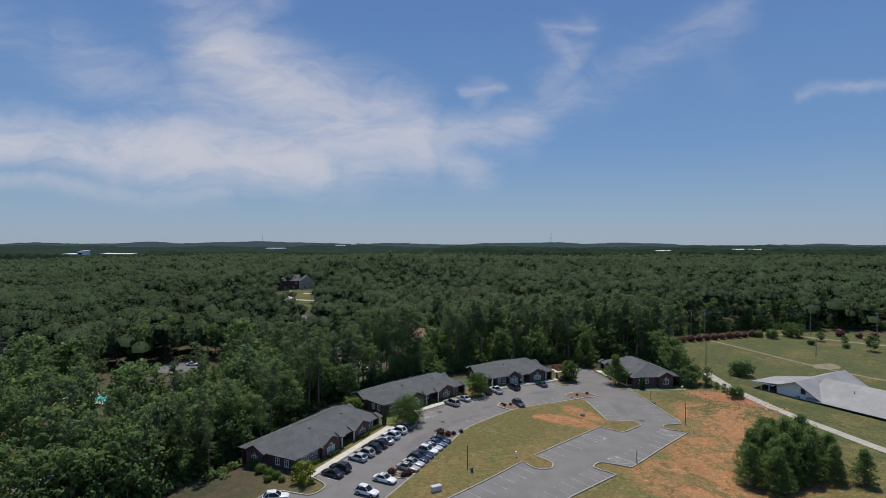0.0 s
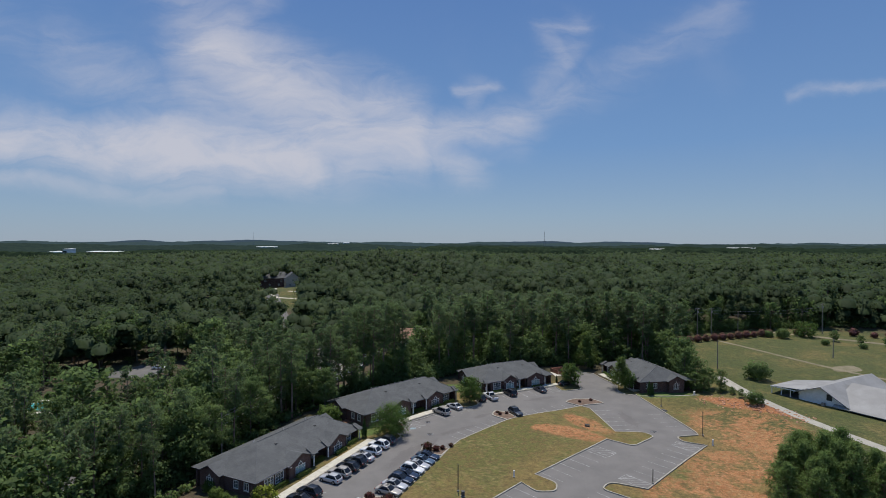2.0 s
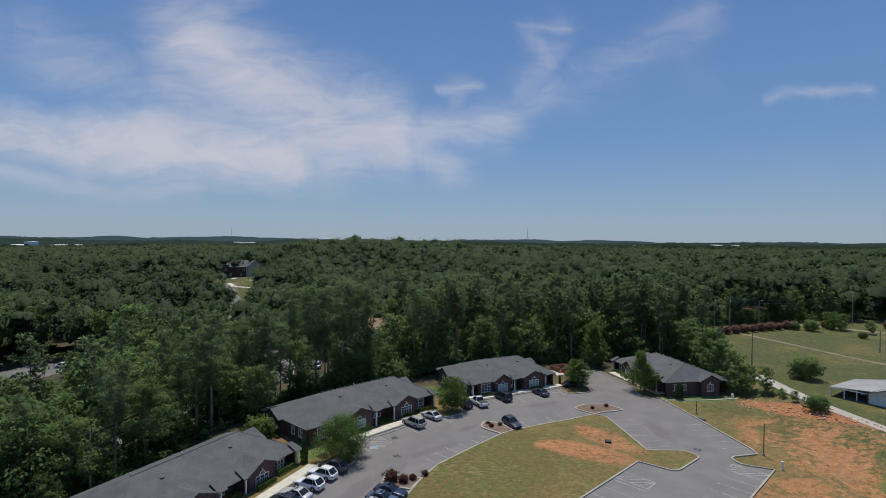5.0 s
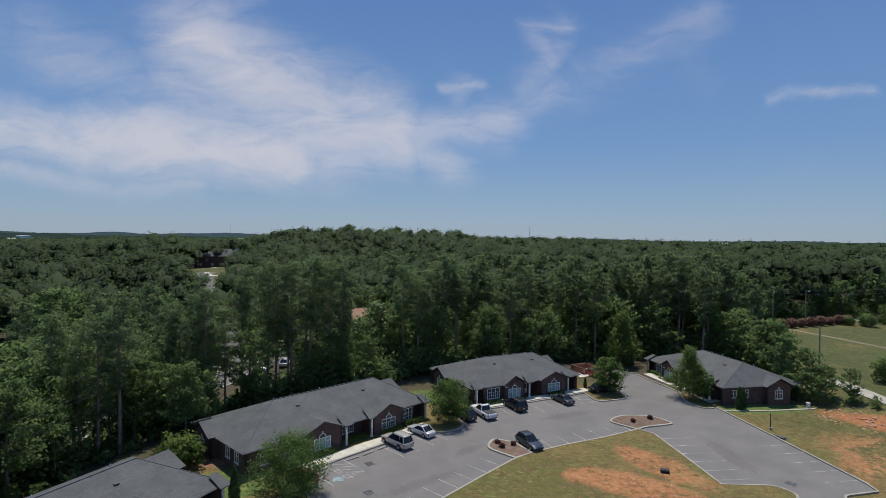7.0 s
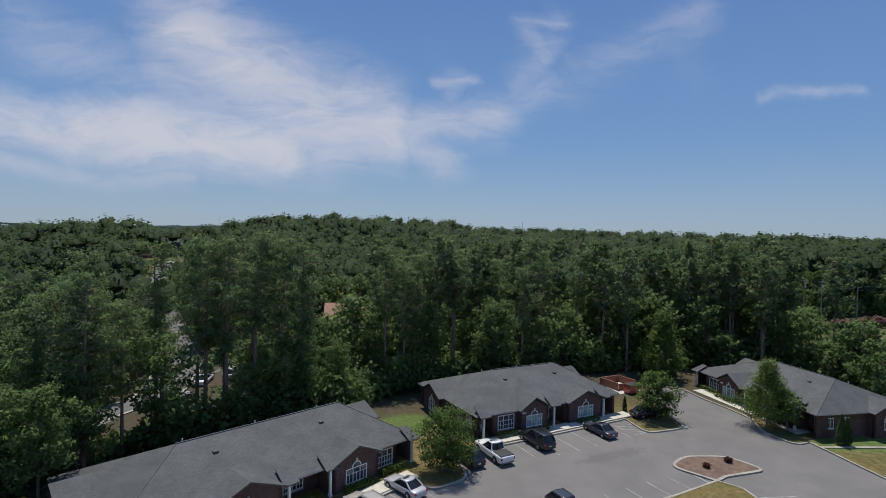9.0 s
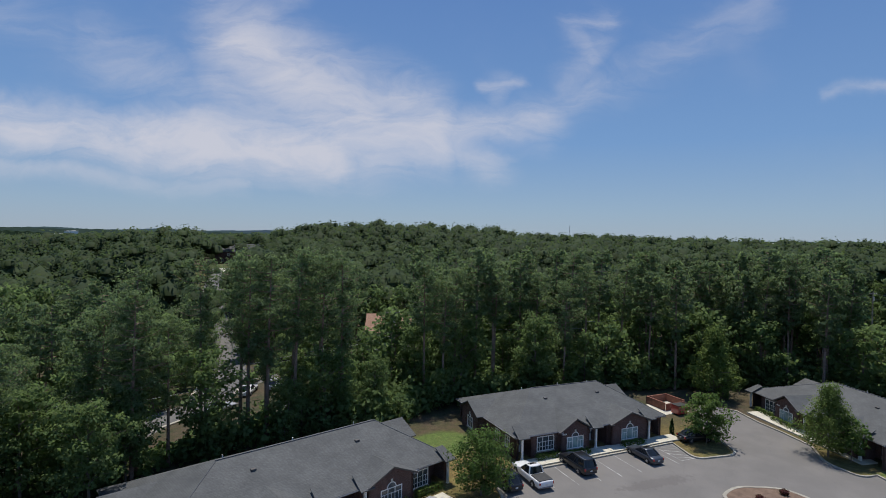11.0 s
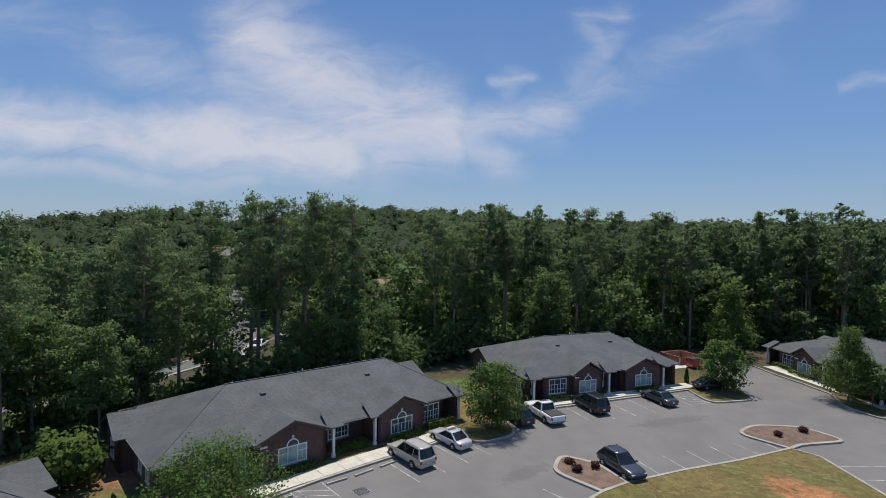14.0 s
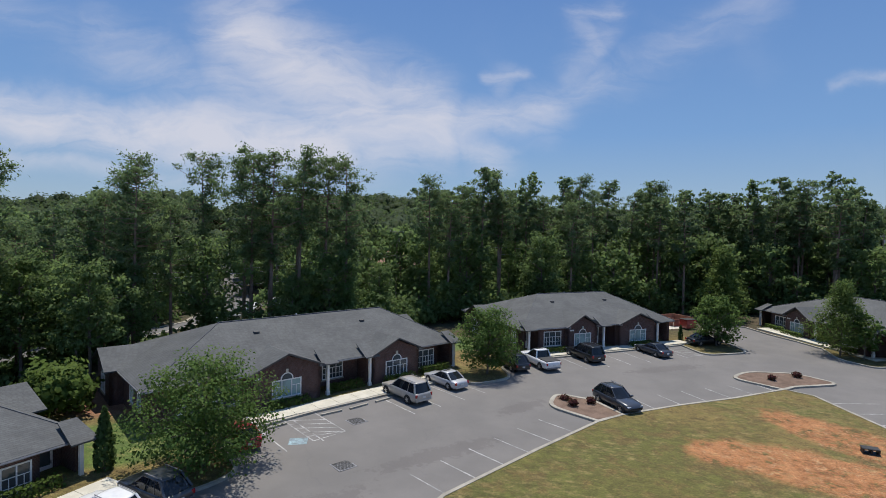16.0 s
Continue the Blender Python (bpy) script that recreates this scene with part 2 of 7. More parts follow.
    clump = nd(nt, "ShaderNodeMapRange", i0=noise_fac(nt, p, 1.6, 5.0, 0.72), i1=0.25, i2=0.75, i3=0.55, i4=1.35).outputs[0]
    speck = mth(nt, "MULTIPLY", speck, clump)
    tone = mixc(nt, 1.0, tone, nd(nt, "ShaderNodeCombineColor", Red=speck, Green=speck, Blue=speck).outputs[0], "MULTIPLY")
    nt.links.new(tone, bsdf.inputs["Base Color"])
    bsdf.inputs["Roughness"].default_value = 0.95
    relief(nt, bsdf, mth(nt, "ADD", n3, n2), 0.6, 0.15)
    return m


def asphalt_material():
    m, nt, bsdf = material("asphalt")
    p = place(nt)
    n1, n2, n3 = noise_fac(nt, p, 0.25, 5.0), noise_fac(nt, p, 1.8, 5.0, 0.65), noise_fac(nt, p, 60.0, 2.0)
    tone = mixc(nt, ramp(nt, n1, 0.3, 0.7), (0.142, 0.131, 0.121), (0.186, 0.171, 0.158))
    tone = mixc(nt, mth(nt, "MULTIPLY", ramp(nt, n2, 0.58, 0.8), 0.45), tone, (0.10, 0.092, 0.09))
    sp = nd(nt, "ShaderNodeSeparateXYZ", Vector=p)
    fray = mth(nt, "MULTIPLY", mth(nt, "SUBTRACT", n2, 0.5), 2.4)
    spill = most(nt, [patch_mask(nt, sp.outputs[0], sp.outputs[1], fray, *oval) for oval in ((-3.4, 137.0, 5.5, 1.0, 42), (-9.0, 128.0, 4.5, 1.3, 60), (2.0, 147.5, 3.0, 0.9, 50), (37.0, 150.5, 1.4, 5.0, 10), (-12.5, 122.0, 1.5, 6.0, -18), (17.0, 163.0, 5.0, 1.0, 30))])
    tone = mixc(nt, mth(nt, "MULTIPLY", spill, 0.5), tone, (0.095, 0.08, 0.075))
    crack = nd(nt, "ShaderNodeTexVoronoi", Vector=nd(nt, "ShaderNodeVectorMath", "MULTIPLY_ADD", i0=nd(nt, "ShaderNodeTexNoise", Vector=p, Scale=0.5).outputs["Color"], i1=(3, 3, 0), i2=p).outputs[0], Scale=0.11)
    crack.feature = "DISTANCE_TO_EDGE"
    tone = mixc(nt, mth(nt, "MULTIPLY", mth(nt, "SUBTRACT", 1.0, ramp(nt, crack.outputs[0], 0.001, 0.006)), 0.22), tone, (0.09, 0.086, 0.086))
    nt.links.new(mixc(nt, 0.25, tone, mixc(nt, n3, (0.08, 0.08, 0.08), (0.28, 0.28, 0.27))), bsdf.inputs["Base Color"])
    bsdf.inputs["Roughness"].default_value = 0.88
    relief(nt, bsdf, n3, 0.25, 0.01)
    return m


def brick_material():
    m, nt, bsdf = material("brick")
    co = nd(nt, "ShaderNodeTexCoord").outputs["Object"]
    sp = nd(nt, "ShaderNodeSeparateXYZ", Vector=co)
    run = nd(nt, "ShaderNodeCombineXYZ", X=mth(nt, "ADD", sp.outputs[0], sp.outputs[1]), Y=sp.outputs[2], Z=0.0).outputs[0]
    b = nd(nt, "ShaderNodeTexBrick", Vector=run, Color1=(0.068, 0.031, 0.027, 1), Color2=(0.118, 0.055, 0.043, 1), Mortar=(0.16, 0.13, 0.118, 1), Scale=1.0)
    b.inputs["Mortar Size"].default_value, b.inputs["Brick Width"].default_value, b.inputs["Row Height"].default_value = 0.008, 0.21, 0.075
    stain = nd(nt, "ShaderNodeMapRange", i0=noise_fac(nt, co, 1.3, 4.0), i1=0.3, i2=0.7, i3=0.75, i4=1.15).outputs[0]
    nt.links.new(mixc(nt, 1.0, b.outputs[0], nd(nt, "ShaderNodeCombineColor", Red=stain, Green=stain, Blue=stain).outputs[0], "MULTIPLY"), bsdf.inputs["Base Color"])
    bsdf.inputs["Roughness"].default_value = 0.9
    relief(nt, bsdf, b.outputs["Fac"], 0.3, -0.01)
    return m


def shingle_material(name, a, b):
    """Asphalt shingles in courses along each slope."""
    m, nt, bsdf = material(name)
    co = nd(nt, "ShaderNodeTexCoord").outputs["Object"]
    sp = nd(nt, "ShaderNodeSeparateXYZ", Vector=co)
    n1, n2, n3 = noise_fac(nt, co, 0.45, 4.0), noise_fac(nt, co, 2.5, 4.0), noise_fac(nt, co, 30.0, 2.0)
    run = nd(nt, "ShaderNodeCombineXYZ", X=mth(nt, "ADD", sp.outputs[0], sp.outputs[1]), Y=mth(nt, "MULTIPLY", sp.outputs[2], 2.4), Z=0.0).outputs[0]
    tab = nd(nt, "ShaderNodeTexBrick", Vector=run, Color1=(0.86, 0.86, 0.86, 1), Color2=(1.12, 1.12, 1.12, 1), Mortar=(0.62, 0.62, 0.62, 1), Scale=1.0)
    tab.inputs["Mortar Size"].default_value, tab.inputs["Brick Width"].default_value, tab.inputs["Row Height"].default_value = 0.012, 0.33, 0.15
    tone = mixc(nt, ramp(nt, n1, 0.3, 0.7), a, b)
    tone = mixc(nt, mth(nt, "MULTIPLY", ramp(nt, n2, 0.5, 0.8), 0.3), tone, tuple(0.65 * v for v in a))
    tone = mixc(nt, 1.0, tone, tab.outputs[0], "MULTIPLY")
    nt.links.new(mixc(nt, mth(nt, "MULTIPLY", n3, 0.4), tone, tuple(0.6 * v for v in a)), bsdf.inputs["Base Color"])
    bsdf.inputs["Roughness"].default_value = 0.82
    relief(nt, bsdf, mth(nt, "ADD", n3, tab.outputs["Fac"]), 0.3, 0.01)
    return m


def leaf_material(name, a, b, c, glow=0.35, mass=False):
    """Leaves in three tones, tree by tree and clump by clump, that let some light through."""
    m, nt, bsdf = material(name)
    info = nd(nt, "ShaderNodeObjectInfo").outputs["Random"]
    isle = nd(nt, "ShaderNodeNewGeometry").outputs["Random Per Island"]
    p = place(nt)
    tone = mixc(nt, info, a, b)
    tone = mixc(nt, mth(nt, "MULTIPLY", ramp(nt, noise_fac(nt, p, 0.35, 3.0), 0.35, 0.7), 0.6), tone, c)
    if mass:
        cell = nd(nt, "ShaderNodeTexVoronoi", Vector=nd(nt, "ShaderNodeVectorMath", "MULTIPLY", i0=p, i1=(1, 1, 0.15)).outputs[0], Scale=0.125)
        stand_of = ramp(nt, noise_fac(nt, p, 0.017, 3.0, 0.6), 0.40, 0.62)
        tone = mixc(nt, mth(nt, "MULTIPLY", stand_of, 0.55), tone, tuple(0.5 * v for v in a))
        pick = nd(nt, "ShaderNodeSeparateColor", Color=cell.outputs["Color"])
        tone = mixc(nt, mth(nt, "MULTIPLY", pick.outputs[0], 0.6), tone, c)
        tone = mixc(nt, mth(nt, "MULTIPLY", ramp(nt, pick.outputs[1], 0.5, 1.0), 0.5), tone, tuple(0.55 * v for v in a))
    shade = nd(nt, "ShaderNodeMapRange", i0=isle, i1=0.0, i2=1.0, i3=0.8 if mass else 0.72, i4=1.18 if mass else 1.24).outputs[0]
    tone = mixc(nt, 1.0, tone, nd(nt, "ShaderNodeCombineColor", Red=shade, Green=shade, Blue=shade).outputs[0], "MULTIPLY")
    nt.links.new(tone, bsdf.inputs["Base Color"])
    bsdf.inputs["Roughness"].default_value = 0.7
    bsdf.inputs["Specular IOR Level"].default_value = 0.15
    thin = nd(nt, "ShaderNodeBsdfTranslucent", Color=mixc(nt, 0.5, tone, (0.17, 0.25, 0.08)))
    both = nd(nt, "ShaderNodeMixShader", i0=glow, i1=bsdf.outputs[0], i2=thin.outputs[0])
    nt.links.new(both.outputs[0], nt.nodes["Material Output"].inputs["Surface"])
    return m


def glass_material(name, tint, rough=0.05):
    m, nt, bsdf = material(name)
    p = place(nt)
    nt.links.new(mixc(nt, ramp(nt, noise_fac(nt, p, 0.8), 0.35, 0.65), tint, tuple(1.5 * v for v in tint)), bsdf.inputs["Base Color"])
    bsdf.inputs["Roughness"].default_value, bsdf.inputs["IOR"].default_value = rough, 1.5
    return m


def car_paint(name, tone, metal=0.3):
    m, nt, bsdf = material(name)
    p = place(nt)
    nt.links.new(mixc(nt, ramp(nt, noise_fac(nt, p, 2.5), 0.4, 0.7), tone, tuple(0.88 * v + 0.006 for v in tone)), bsdf.inputs["Base Color"])
    bsdf.inputs["Roughness"].default_value, bsdf.inputs["Metallic"].default_value = 0.32, metal
    bsdf.inputs["Coat Weight"].default_value, bsdf.inputs["Coat Roughness"].default_value = 0.8, 0.06
    return m


GROUND, ASPHALT, BRICK = ground_material(), asphalt_material(), brick_material()
SHINGLE = shingle_material("grey_shingle", (0.084, 0.089, 0.092), (0.116, 0.122, 0.124))
SHINGLE_BROWN = shingle_material("brown_shingle", (0.13, 0.10, 0.085), (0.19, 0.15, 0.13))
SHINGLE_TAN = shingle_material("tan_shingle", (0.40, 0.22, 0.14), (0.50, 0.30, 0.20))
CONCRETE = worn("concrete", (0.52, 0.50, 0.44), (0.62, 0.60, 0.53), 1.5, 30, 0.9, 0, 0.2, 0.12)
CURB = worn("curb_concrete", (0.28, 0.26, 0.215), (0.40, 0.37, 0.31), 0.8, 25, 0.9, 0, 0.2, 0.15)
PALE_WALK = worn("pale_concrete", (0.50, 0.47, 0.385), (0.60, 0.565, 0.47), 1.2, 30, 0.9, 0, 0.2, 0.1)
PAINT_LINE = worn("line_paint", (0.18, 0.175, 0.17), (0.44, 0.435, 0.42), 0.8, 5, 0.8, 0, 0.1, 0.35)
BLUE_LINE = worn("blue_line_paint", (0.17, 0.21, 0.23), (0.30, 0.42, 0.46), 2.6, 8, 0.8, 0, 0.1, 0.3)
MULCH = worn("mulch", (0.125, 0.082, 0.058), (0.20, 0.135, 0.098), 1.0, 12, 0.95, 0, 0.6, 0.3)
WHITE = worn("white_paint", (0.72, 0.71, 0.68), (0.80, 0.79, 0.77), 1.5, 20, 0.6, 0, 0.05, 0.06)
OFFWHITE = worn("post_paint", (0.70, 0.68, 0.63), (0.78, 0.76, 0.72), 1.5, 20, 0.6, 0, 0.05, 0.06)
DARK_TRIM_AND_SHADE = worn("dark_trim_and_shade", (0.075, 0.07, 0.07), (0.10, 0.095, 0.09), 2, 25, 0.6, 0, 0.05, 0.1)
GUTTER = worn("gutter_metal", (0.20, 0.20, 0.21), (0.27, 0.27, 0.28), 2, 25, 0.45, 0.3, 0.05, 0.1)
RIDGE_CAP = worn("ridge_shingle", (0.075, 0.08, 0.088), (0.11, 0.115, 0.125), 2, 12, 0.85, 0, 0.2, 0.25)
GLASS = glass_material("window_glass", (0.05, 0.06, 0.065))
BLIND_GLASS = glass_material("window_glass_blinds", (0.20, 0.28, 0.27), 0.12)
CAR_GLASS = glass_material("car_glass", (0.012, 0.014, 0.017))
TYRE = worn("tyre_rubber", (0.018, 0.018, 0.018), (0.03, 0.03, 0.03), 6, 60, 0.85, 0, 0.1, 0.2)
RIM = worn("alloy_rim", (0.45, 0.45, 0.46), (0.55, 0.55, 0.56), 6, 60, 0.35, 0.8, 0, 0.1)
BLACK = worn("black_plastic", (0.02, 0.02, 0.021), (0.035, 0.035, 0.035), 4, 60, 0.6, 0, 0.1, 0.15)
LAMP_GLASS = worn("headlight_lens", (0.62, 0.63, 0.65), (0.7, 0.7, 0.72), 5, 40, 0.15, 0.2, 0, 0.08)
RED_LENS = worn("tail_light_lens", (0.30, 0.012, 0.012), (0.36, 0.02, 0.018), 5, 40, 0.2, 0, 0, 0.1, 0.5)
PLATE = worn("plate_metal", (0.6, 0.6, 0.58), (0.66, 0.66, 0.64), 8, 40, 0.5, 0, 0, 0.08)
BARK_PINE = worn("pine_bark", (0.17, 0.11, 0.08), (0.28, 0.20, 0.155), 1.4, 9, 0.95, 0, 0.6, 0.3)
BARK = worn("bark", (0.12, 0.095, 0.075), (0.20, 0.165, 0.135), 1.4, 12, 0.95, 0, 0.6, 0.3)
NEEDLES = leaf_material("pine_needles", (0.142, 0.208, 0.106), (0.168, 0.238, 0.116), (0.205, 0.272, 0.122), 0.6)
NEEDLES_YOUNG = leaf_material("young_pine_needles", (0.13, 0.21, 0.062), (0.155, 0.235, 0.07), (0.19, 0.26, 0.08), 0.45)
LEAVES = leaf_material("broad_leaves", (0.118, 0.192, 0.072), (0.152, 0.226, 0.084), (0.195, 0.262, 0.096), 0.6)
LEAVES_BRIGHT = leaf_material("maple_leaves", (0.074, 0.142, 0.034), (0.092, 0.162, 0.038), (0.14, 0.208, 0.052), 0.46)
LEAVES_LIME = leaf_material("light_maple_leaves", (0.12, 0.185, 0.045), (0.135, 0.20, 0.05), (0.19, 0.25, 0.065), 0.5)
LEAVES_YELLOW = leaf_material("yellow_green_leaves", (0.24, 0.27, 0.03), (0.28, 0.30, 0.04), (0.19, 0.24, 0.035), 0.35)
LEAVES_RED = leaf_material("red_leaves", (0.075, 0.020, 0.022), (0.10, 0.028, 0.028), (0.055, 0.018, 0.018), 0.25)
LEAVES_PINK = leaf_material("crape_myrtle_blossom", (0.22, 0.09, 0.095), (0.28, 0.125, 0.12), (0.15, 0.11, 0.065), 0.35)
HEDGE = leaf_material("hedge_leaves", (0.085, 0.14, 0.03), (0.1, 0.16, 0.035), (0.14, 0.19, 0.045), 0.45)
CYPRESS = leaf_material("cypress_leaves", (0.055, 0.1, 0.03), (0.07, 0.115, 0.036), (0.09, 0.135, 0.042), 0.35)
POLE_METAL = worn("bronze_pole", (0.055, 0.05, 0.045), (0.08, 0.075, 0.07), 2, 30, 0.5, 0.4, 0.05, 0.12)
POLE_WOOD = worn("utility_pole_wood", (0.26, 0.22, 0.17), (0.36, 0.31, 0.25), 1.2, 16, 0.95, 0, 0.4, 0.25)
METAL_ROOF = worn("weathered_metal_roof", (0.25, 0.245, 0.235), (0.32, 0.315, 0.305), 0.25, 6, 0.7, 0.0, 0.1, 0.1)
GALVANISED = worn("galvanised_steel", (0.50, 0.51, 0.51), (0.6, 0.6, 0.6), 3, 30, 0.45, 0.4, 0.05, 0.12)
ROCK_RED = worn("red_clay_rock", (0.40, 0.19, 0.10), (0.52, 0.31, 0.20), 1.5, 10, 0.95, 0, 0.5, 0.25)
CLAY_BRICK_WALL = worn("enclosure_brick", (0.22, 0.09, 0.06), (0.29, 0.13, 0.085), 2, 12, 0.9, 0, 0.4, 0.2)
TRACK = worn("dirt_track", (0.17, 0.15, 0.085), (0.25, 0.21, 0.135), 0.3, 6, 0.95, 0, 0.4, 0.25)
GRAVEL = worn("gravel_drive", (0.34, 0.32, 0.27), (0.42, 0.39, 0.33), 0.6, 10, 0.95, 0, 0.4, 0.2)
OLD_ROAD = worn("old_asphalt", (0.115, 0.112, 0.108), (0.16, 0.155, 0.148), 0.4, 20, 0.92, 0, 0.2, 0.15)
WATER = glass_material("pool_water", (0.06, 0.38, 0.42), 0.05)
SIDING = worn("house_siding", (0.42, 0.38, 0.33), (0.50, 0.46, 0.41), 1.0, 15, 0.8, 0, 0.1, 0.1)
CABLE = worn("cable", (0.34, 0.34, 0.34), (0.42, 0.42, 0.42), 2, 20, 0.5, 0.3, 0, 0.1)
FAR_LEAVES = leaf_material("far_canopy_leaves", (0.046, 0.080, 0.036), (0.050, 0.084, 0.037), (0.080, 0.112, 0.047), 0.42, True)
DISTANT = worn("distant_canopy", (0.017, 0.029, 0.017), (0.028, 0.042, 0.023), 0.012, 0.11, 1.0, 0, 0.0, 0.35, 0.0, 0.0)


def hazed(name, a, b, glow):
    """Woods kilometres off: their own green, with the air's scattered light added as emission."""
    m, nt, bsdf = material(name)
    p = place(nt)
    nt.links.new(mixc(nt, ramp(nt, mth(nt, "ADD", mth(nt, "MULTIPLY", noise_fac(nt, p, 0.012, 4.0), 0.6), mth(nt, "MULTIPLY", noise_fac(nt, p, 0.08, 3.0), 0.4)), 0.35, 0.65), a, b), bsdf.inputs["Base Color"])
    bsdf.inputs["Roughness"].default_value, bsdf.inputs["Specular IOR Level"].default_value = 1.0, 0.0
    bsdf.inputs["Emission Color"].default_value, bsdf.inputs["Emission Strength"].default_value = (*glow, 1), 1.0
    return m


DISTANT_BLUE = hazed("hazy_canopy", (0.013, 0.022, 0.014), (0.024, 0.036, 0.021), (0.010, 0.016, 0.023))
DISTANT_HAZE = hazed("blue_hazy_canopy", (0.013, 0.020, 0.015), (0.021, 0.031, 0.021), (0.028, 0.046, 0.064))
PAINTS = {
    "white": car_paint("white_car_paint", (0.78, 0.78, 0.77), 0.0), "black": car_paint("black_car_paint", (0.010, 0.010, 0.012)),
    "silver": car_paint("silver_car_paint", (0.52, 0.52, 0.53), 0.2), "grey": car_paint("grey_car_paint", (0.05, 0.055, 0.065), 0.3),
    "champagne": car_paint("champagne_car_paint", (0.47, 0.43, 0.375), 0.2), "blue": car_paint("dark_blue_car_paint", (0.014, 0.026, 0.055), 0.3),
    "red": car_paint("red_car_paint", (0.36, 0.012, 0.018), 0.1), "steel": car_paint("steel_blue_car_paint", (0.10, 0.15, 0.21), 0.4),
}

# ---- tools for building ----
def part(name, bm, mat, parent, label="", smooth=False):
    """Links a bmesh as one mesh object under a thing or a part."""
    me = bpy.data.meshes.new(name)
    bmesh.ops.recalc_face_normals(bm, faces=bm.faces)
    bm.to_mesh(me)
    bm.free()
    me.materials.append(mat)
    if smooth:
        me.shade_smooth()
    ob = new(name, me)
    ob.parent = parent
    if label:
        ob["label"] = label
    return ob


def piece(name, me, parent, m=None):
    """Another object on a mesh that exists."""
    ob = new(name, me)
    ob.parent = parent
    if m is not None:
        ob.matrix_local = m
    return ob


def thing(name, m, label, category, group="", kind=""):
    ob = new(name)
    ob.empty_display_size = 0.3
    ob.matrix_world = m
    return tagged(ob, label, category, group, kind)


def mesh_of(name, verts, faces, mat, parent=None, smooth=False):
    me = bpy.data.meshes.new(name)
    me.from_pydata(verts, [], faces)
    me.materials.append(mat)
    if smooth:
        me.shade_smooth()
    ob = new(name, me)
    ob.parent = parent
    return ob


def box(bm, x0, x1, y0, y1, z0, z1, bevel=0.0):
    vs = [bm.verts.new((x, y, z)) for z in (z0, z1) for y in (y0, y1) for x in (x0, x1)]
    faces = [bm.faces.new([vs[i] for i in f]) for f in ((0, 2, 3, 1), (4, 5, 7, 6), (0, 1, 5, 4), (2, 6, 7, 3), (0, 4, 6, 2), (1, 3, 7, 5))]
    if bevel:
        bmesh.ops.bevel(bm, geom=list({e for f in faces for e in f.edges}), offset=bevel, segments=1, affect="EDGES")
    return bm


def tube(bm, path, radii, sides=6, cap=True):
    """A tapered tube along points."""
    rings = []
    pts = [Vector(p) for p in path]
    for i, p in enumerate(pts):
        way = (pts[min(i + 1, len(pts) - 1)] - pts[max(i - 1, 0)]).normalized()
        side = way.orthogonal().normalized()
        up = way.cross(side)
        rings.append([bm.verts.new(p + radii[i] * (math.cos(a) * side + math.sin(a) * up)) for a in (2 * math.pi * k / sides for k in range(sides))])
    for a, b in zip(rings, rings[1:]):
        for k in range(sides):
            bm.faces.new((a[k], a[(k + 1) % sides], b[(k + 1) % sides], b[k]))
    if cap:
        bm.faces.new(rings[-1])
        bm.faces.new(rings[0][::-1])
    return bm


def prism(bm, outline, z0, z1):
    """A closed outline of the plan, extruded upward."""
    lo, hi = [bm.verts.new((x, y, z0)) for x, y in outline], [bm.verts.new((x, y, z1)) for x, y in outline]
    n = len(outline)
    bm.faces.new(hi)
    bm.faces.new(lo[::-1])
    for i in range(n):
        bm.faces.new((lo[i], lo[(i + 1) % n], hi[(i + 1) % n], hi[i]))
    return bm


def sm(a, b, x):
    t = np.clip((x - a) / (b - a), 0, 1)
    return t * t * (3 - 2 * t)


def rise(x, y):
    """The height of the ground: an even slope over the lot, lower by the road behind, higher over the field, rolling far off."""
    x, y = np.asarray(x, float), np.asarray(y, float)
    z = 1.0 + 0.03 * (np.clip(y, 40, 330) - 150) - 0.012 * (np.clip(x, -130, 130) - 20)
    z = z - 2.2 * sm(-38, -56, x) * (1 - sm(210, 270, y)) + 2.2 * sm(60, 73, x) * (1 - sm(300, 400, y))
    z = z - 7.0 * sm(-200, -290, x) * sm(190, 300, y) + 4.6 * np.exp(-((x + 132) / 62) ** 2 - ((y - 322) / 58) ** 2)
    z = z + 12.6 * np.exp(-((x + 74) / 70) ** 4 - ((y - 450) / 85) ** 2) + 7.0 * sm(270, 400, y) * sm(-60, 40, x) * (1 - sm(520, 800, y))
    r = np.hypot(x, y - 50)
    roll = 5 * np.sin(x / 310 + 1.0) * np.cos(y / 270) + 4 * np.sin(x / 140 + y / 190) + 6 * np.sin(x / 900 - y / 700 + 2)
    z = z + sm(340, 700, r) * roll * 0.8
    return z + 10 * sm(900, 3200, r)


def gz(x, y):
    return float(rise(x, y))


# ---- ground, lot and roads ----
def axis(lo, hi, step, ends):
    mid = np.arange(lo, hi + 0.1, step)
    out = np.geomspace(1, ends, 26) - 1
    return np.concatenate([lo - 6 - out[::-1], mid, hi + 6 + out])


def sheet(name, xs, ys, mat, lift=0.0):
    gx, gy = np.meshgrid(xs, ys)
    z = rise(gx, gy) + lift
    n = len(xs)
    idx = np.arange(len(ys) * n).reshape(len(ys), n)
    faces = np.stack([idx[:-1, :-1], idx[:-1, 1:], idx[1:, 1:], idx[1:, :-1]], -1).reshape(-1, 4)
    return mesh_of(name, np.stack([gx, gy, z], -1).reshape(-1, 3).tolist(), faces.tolist(), mat, smooth=True)


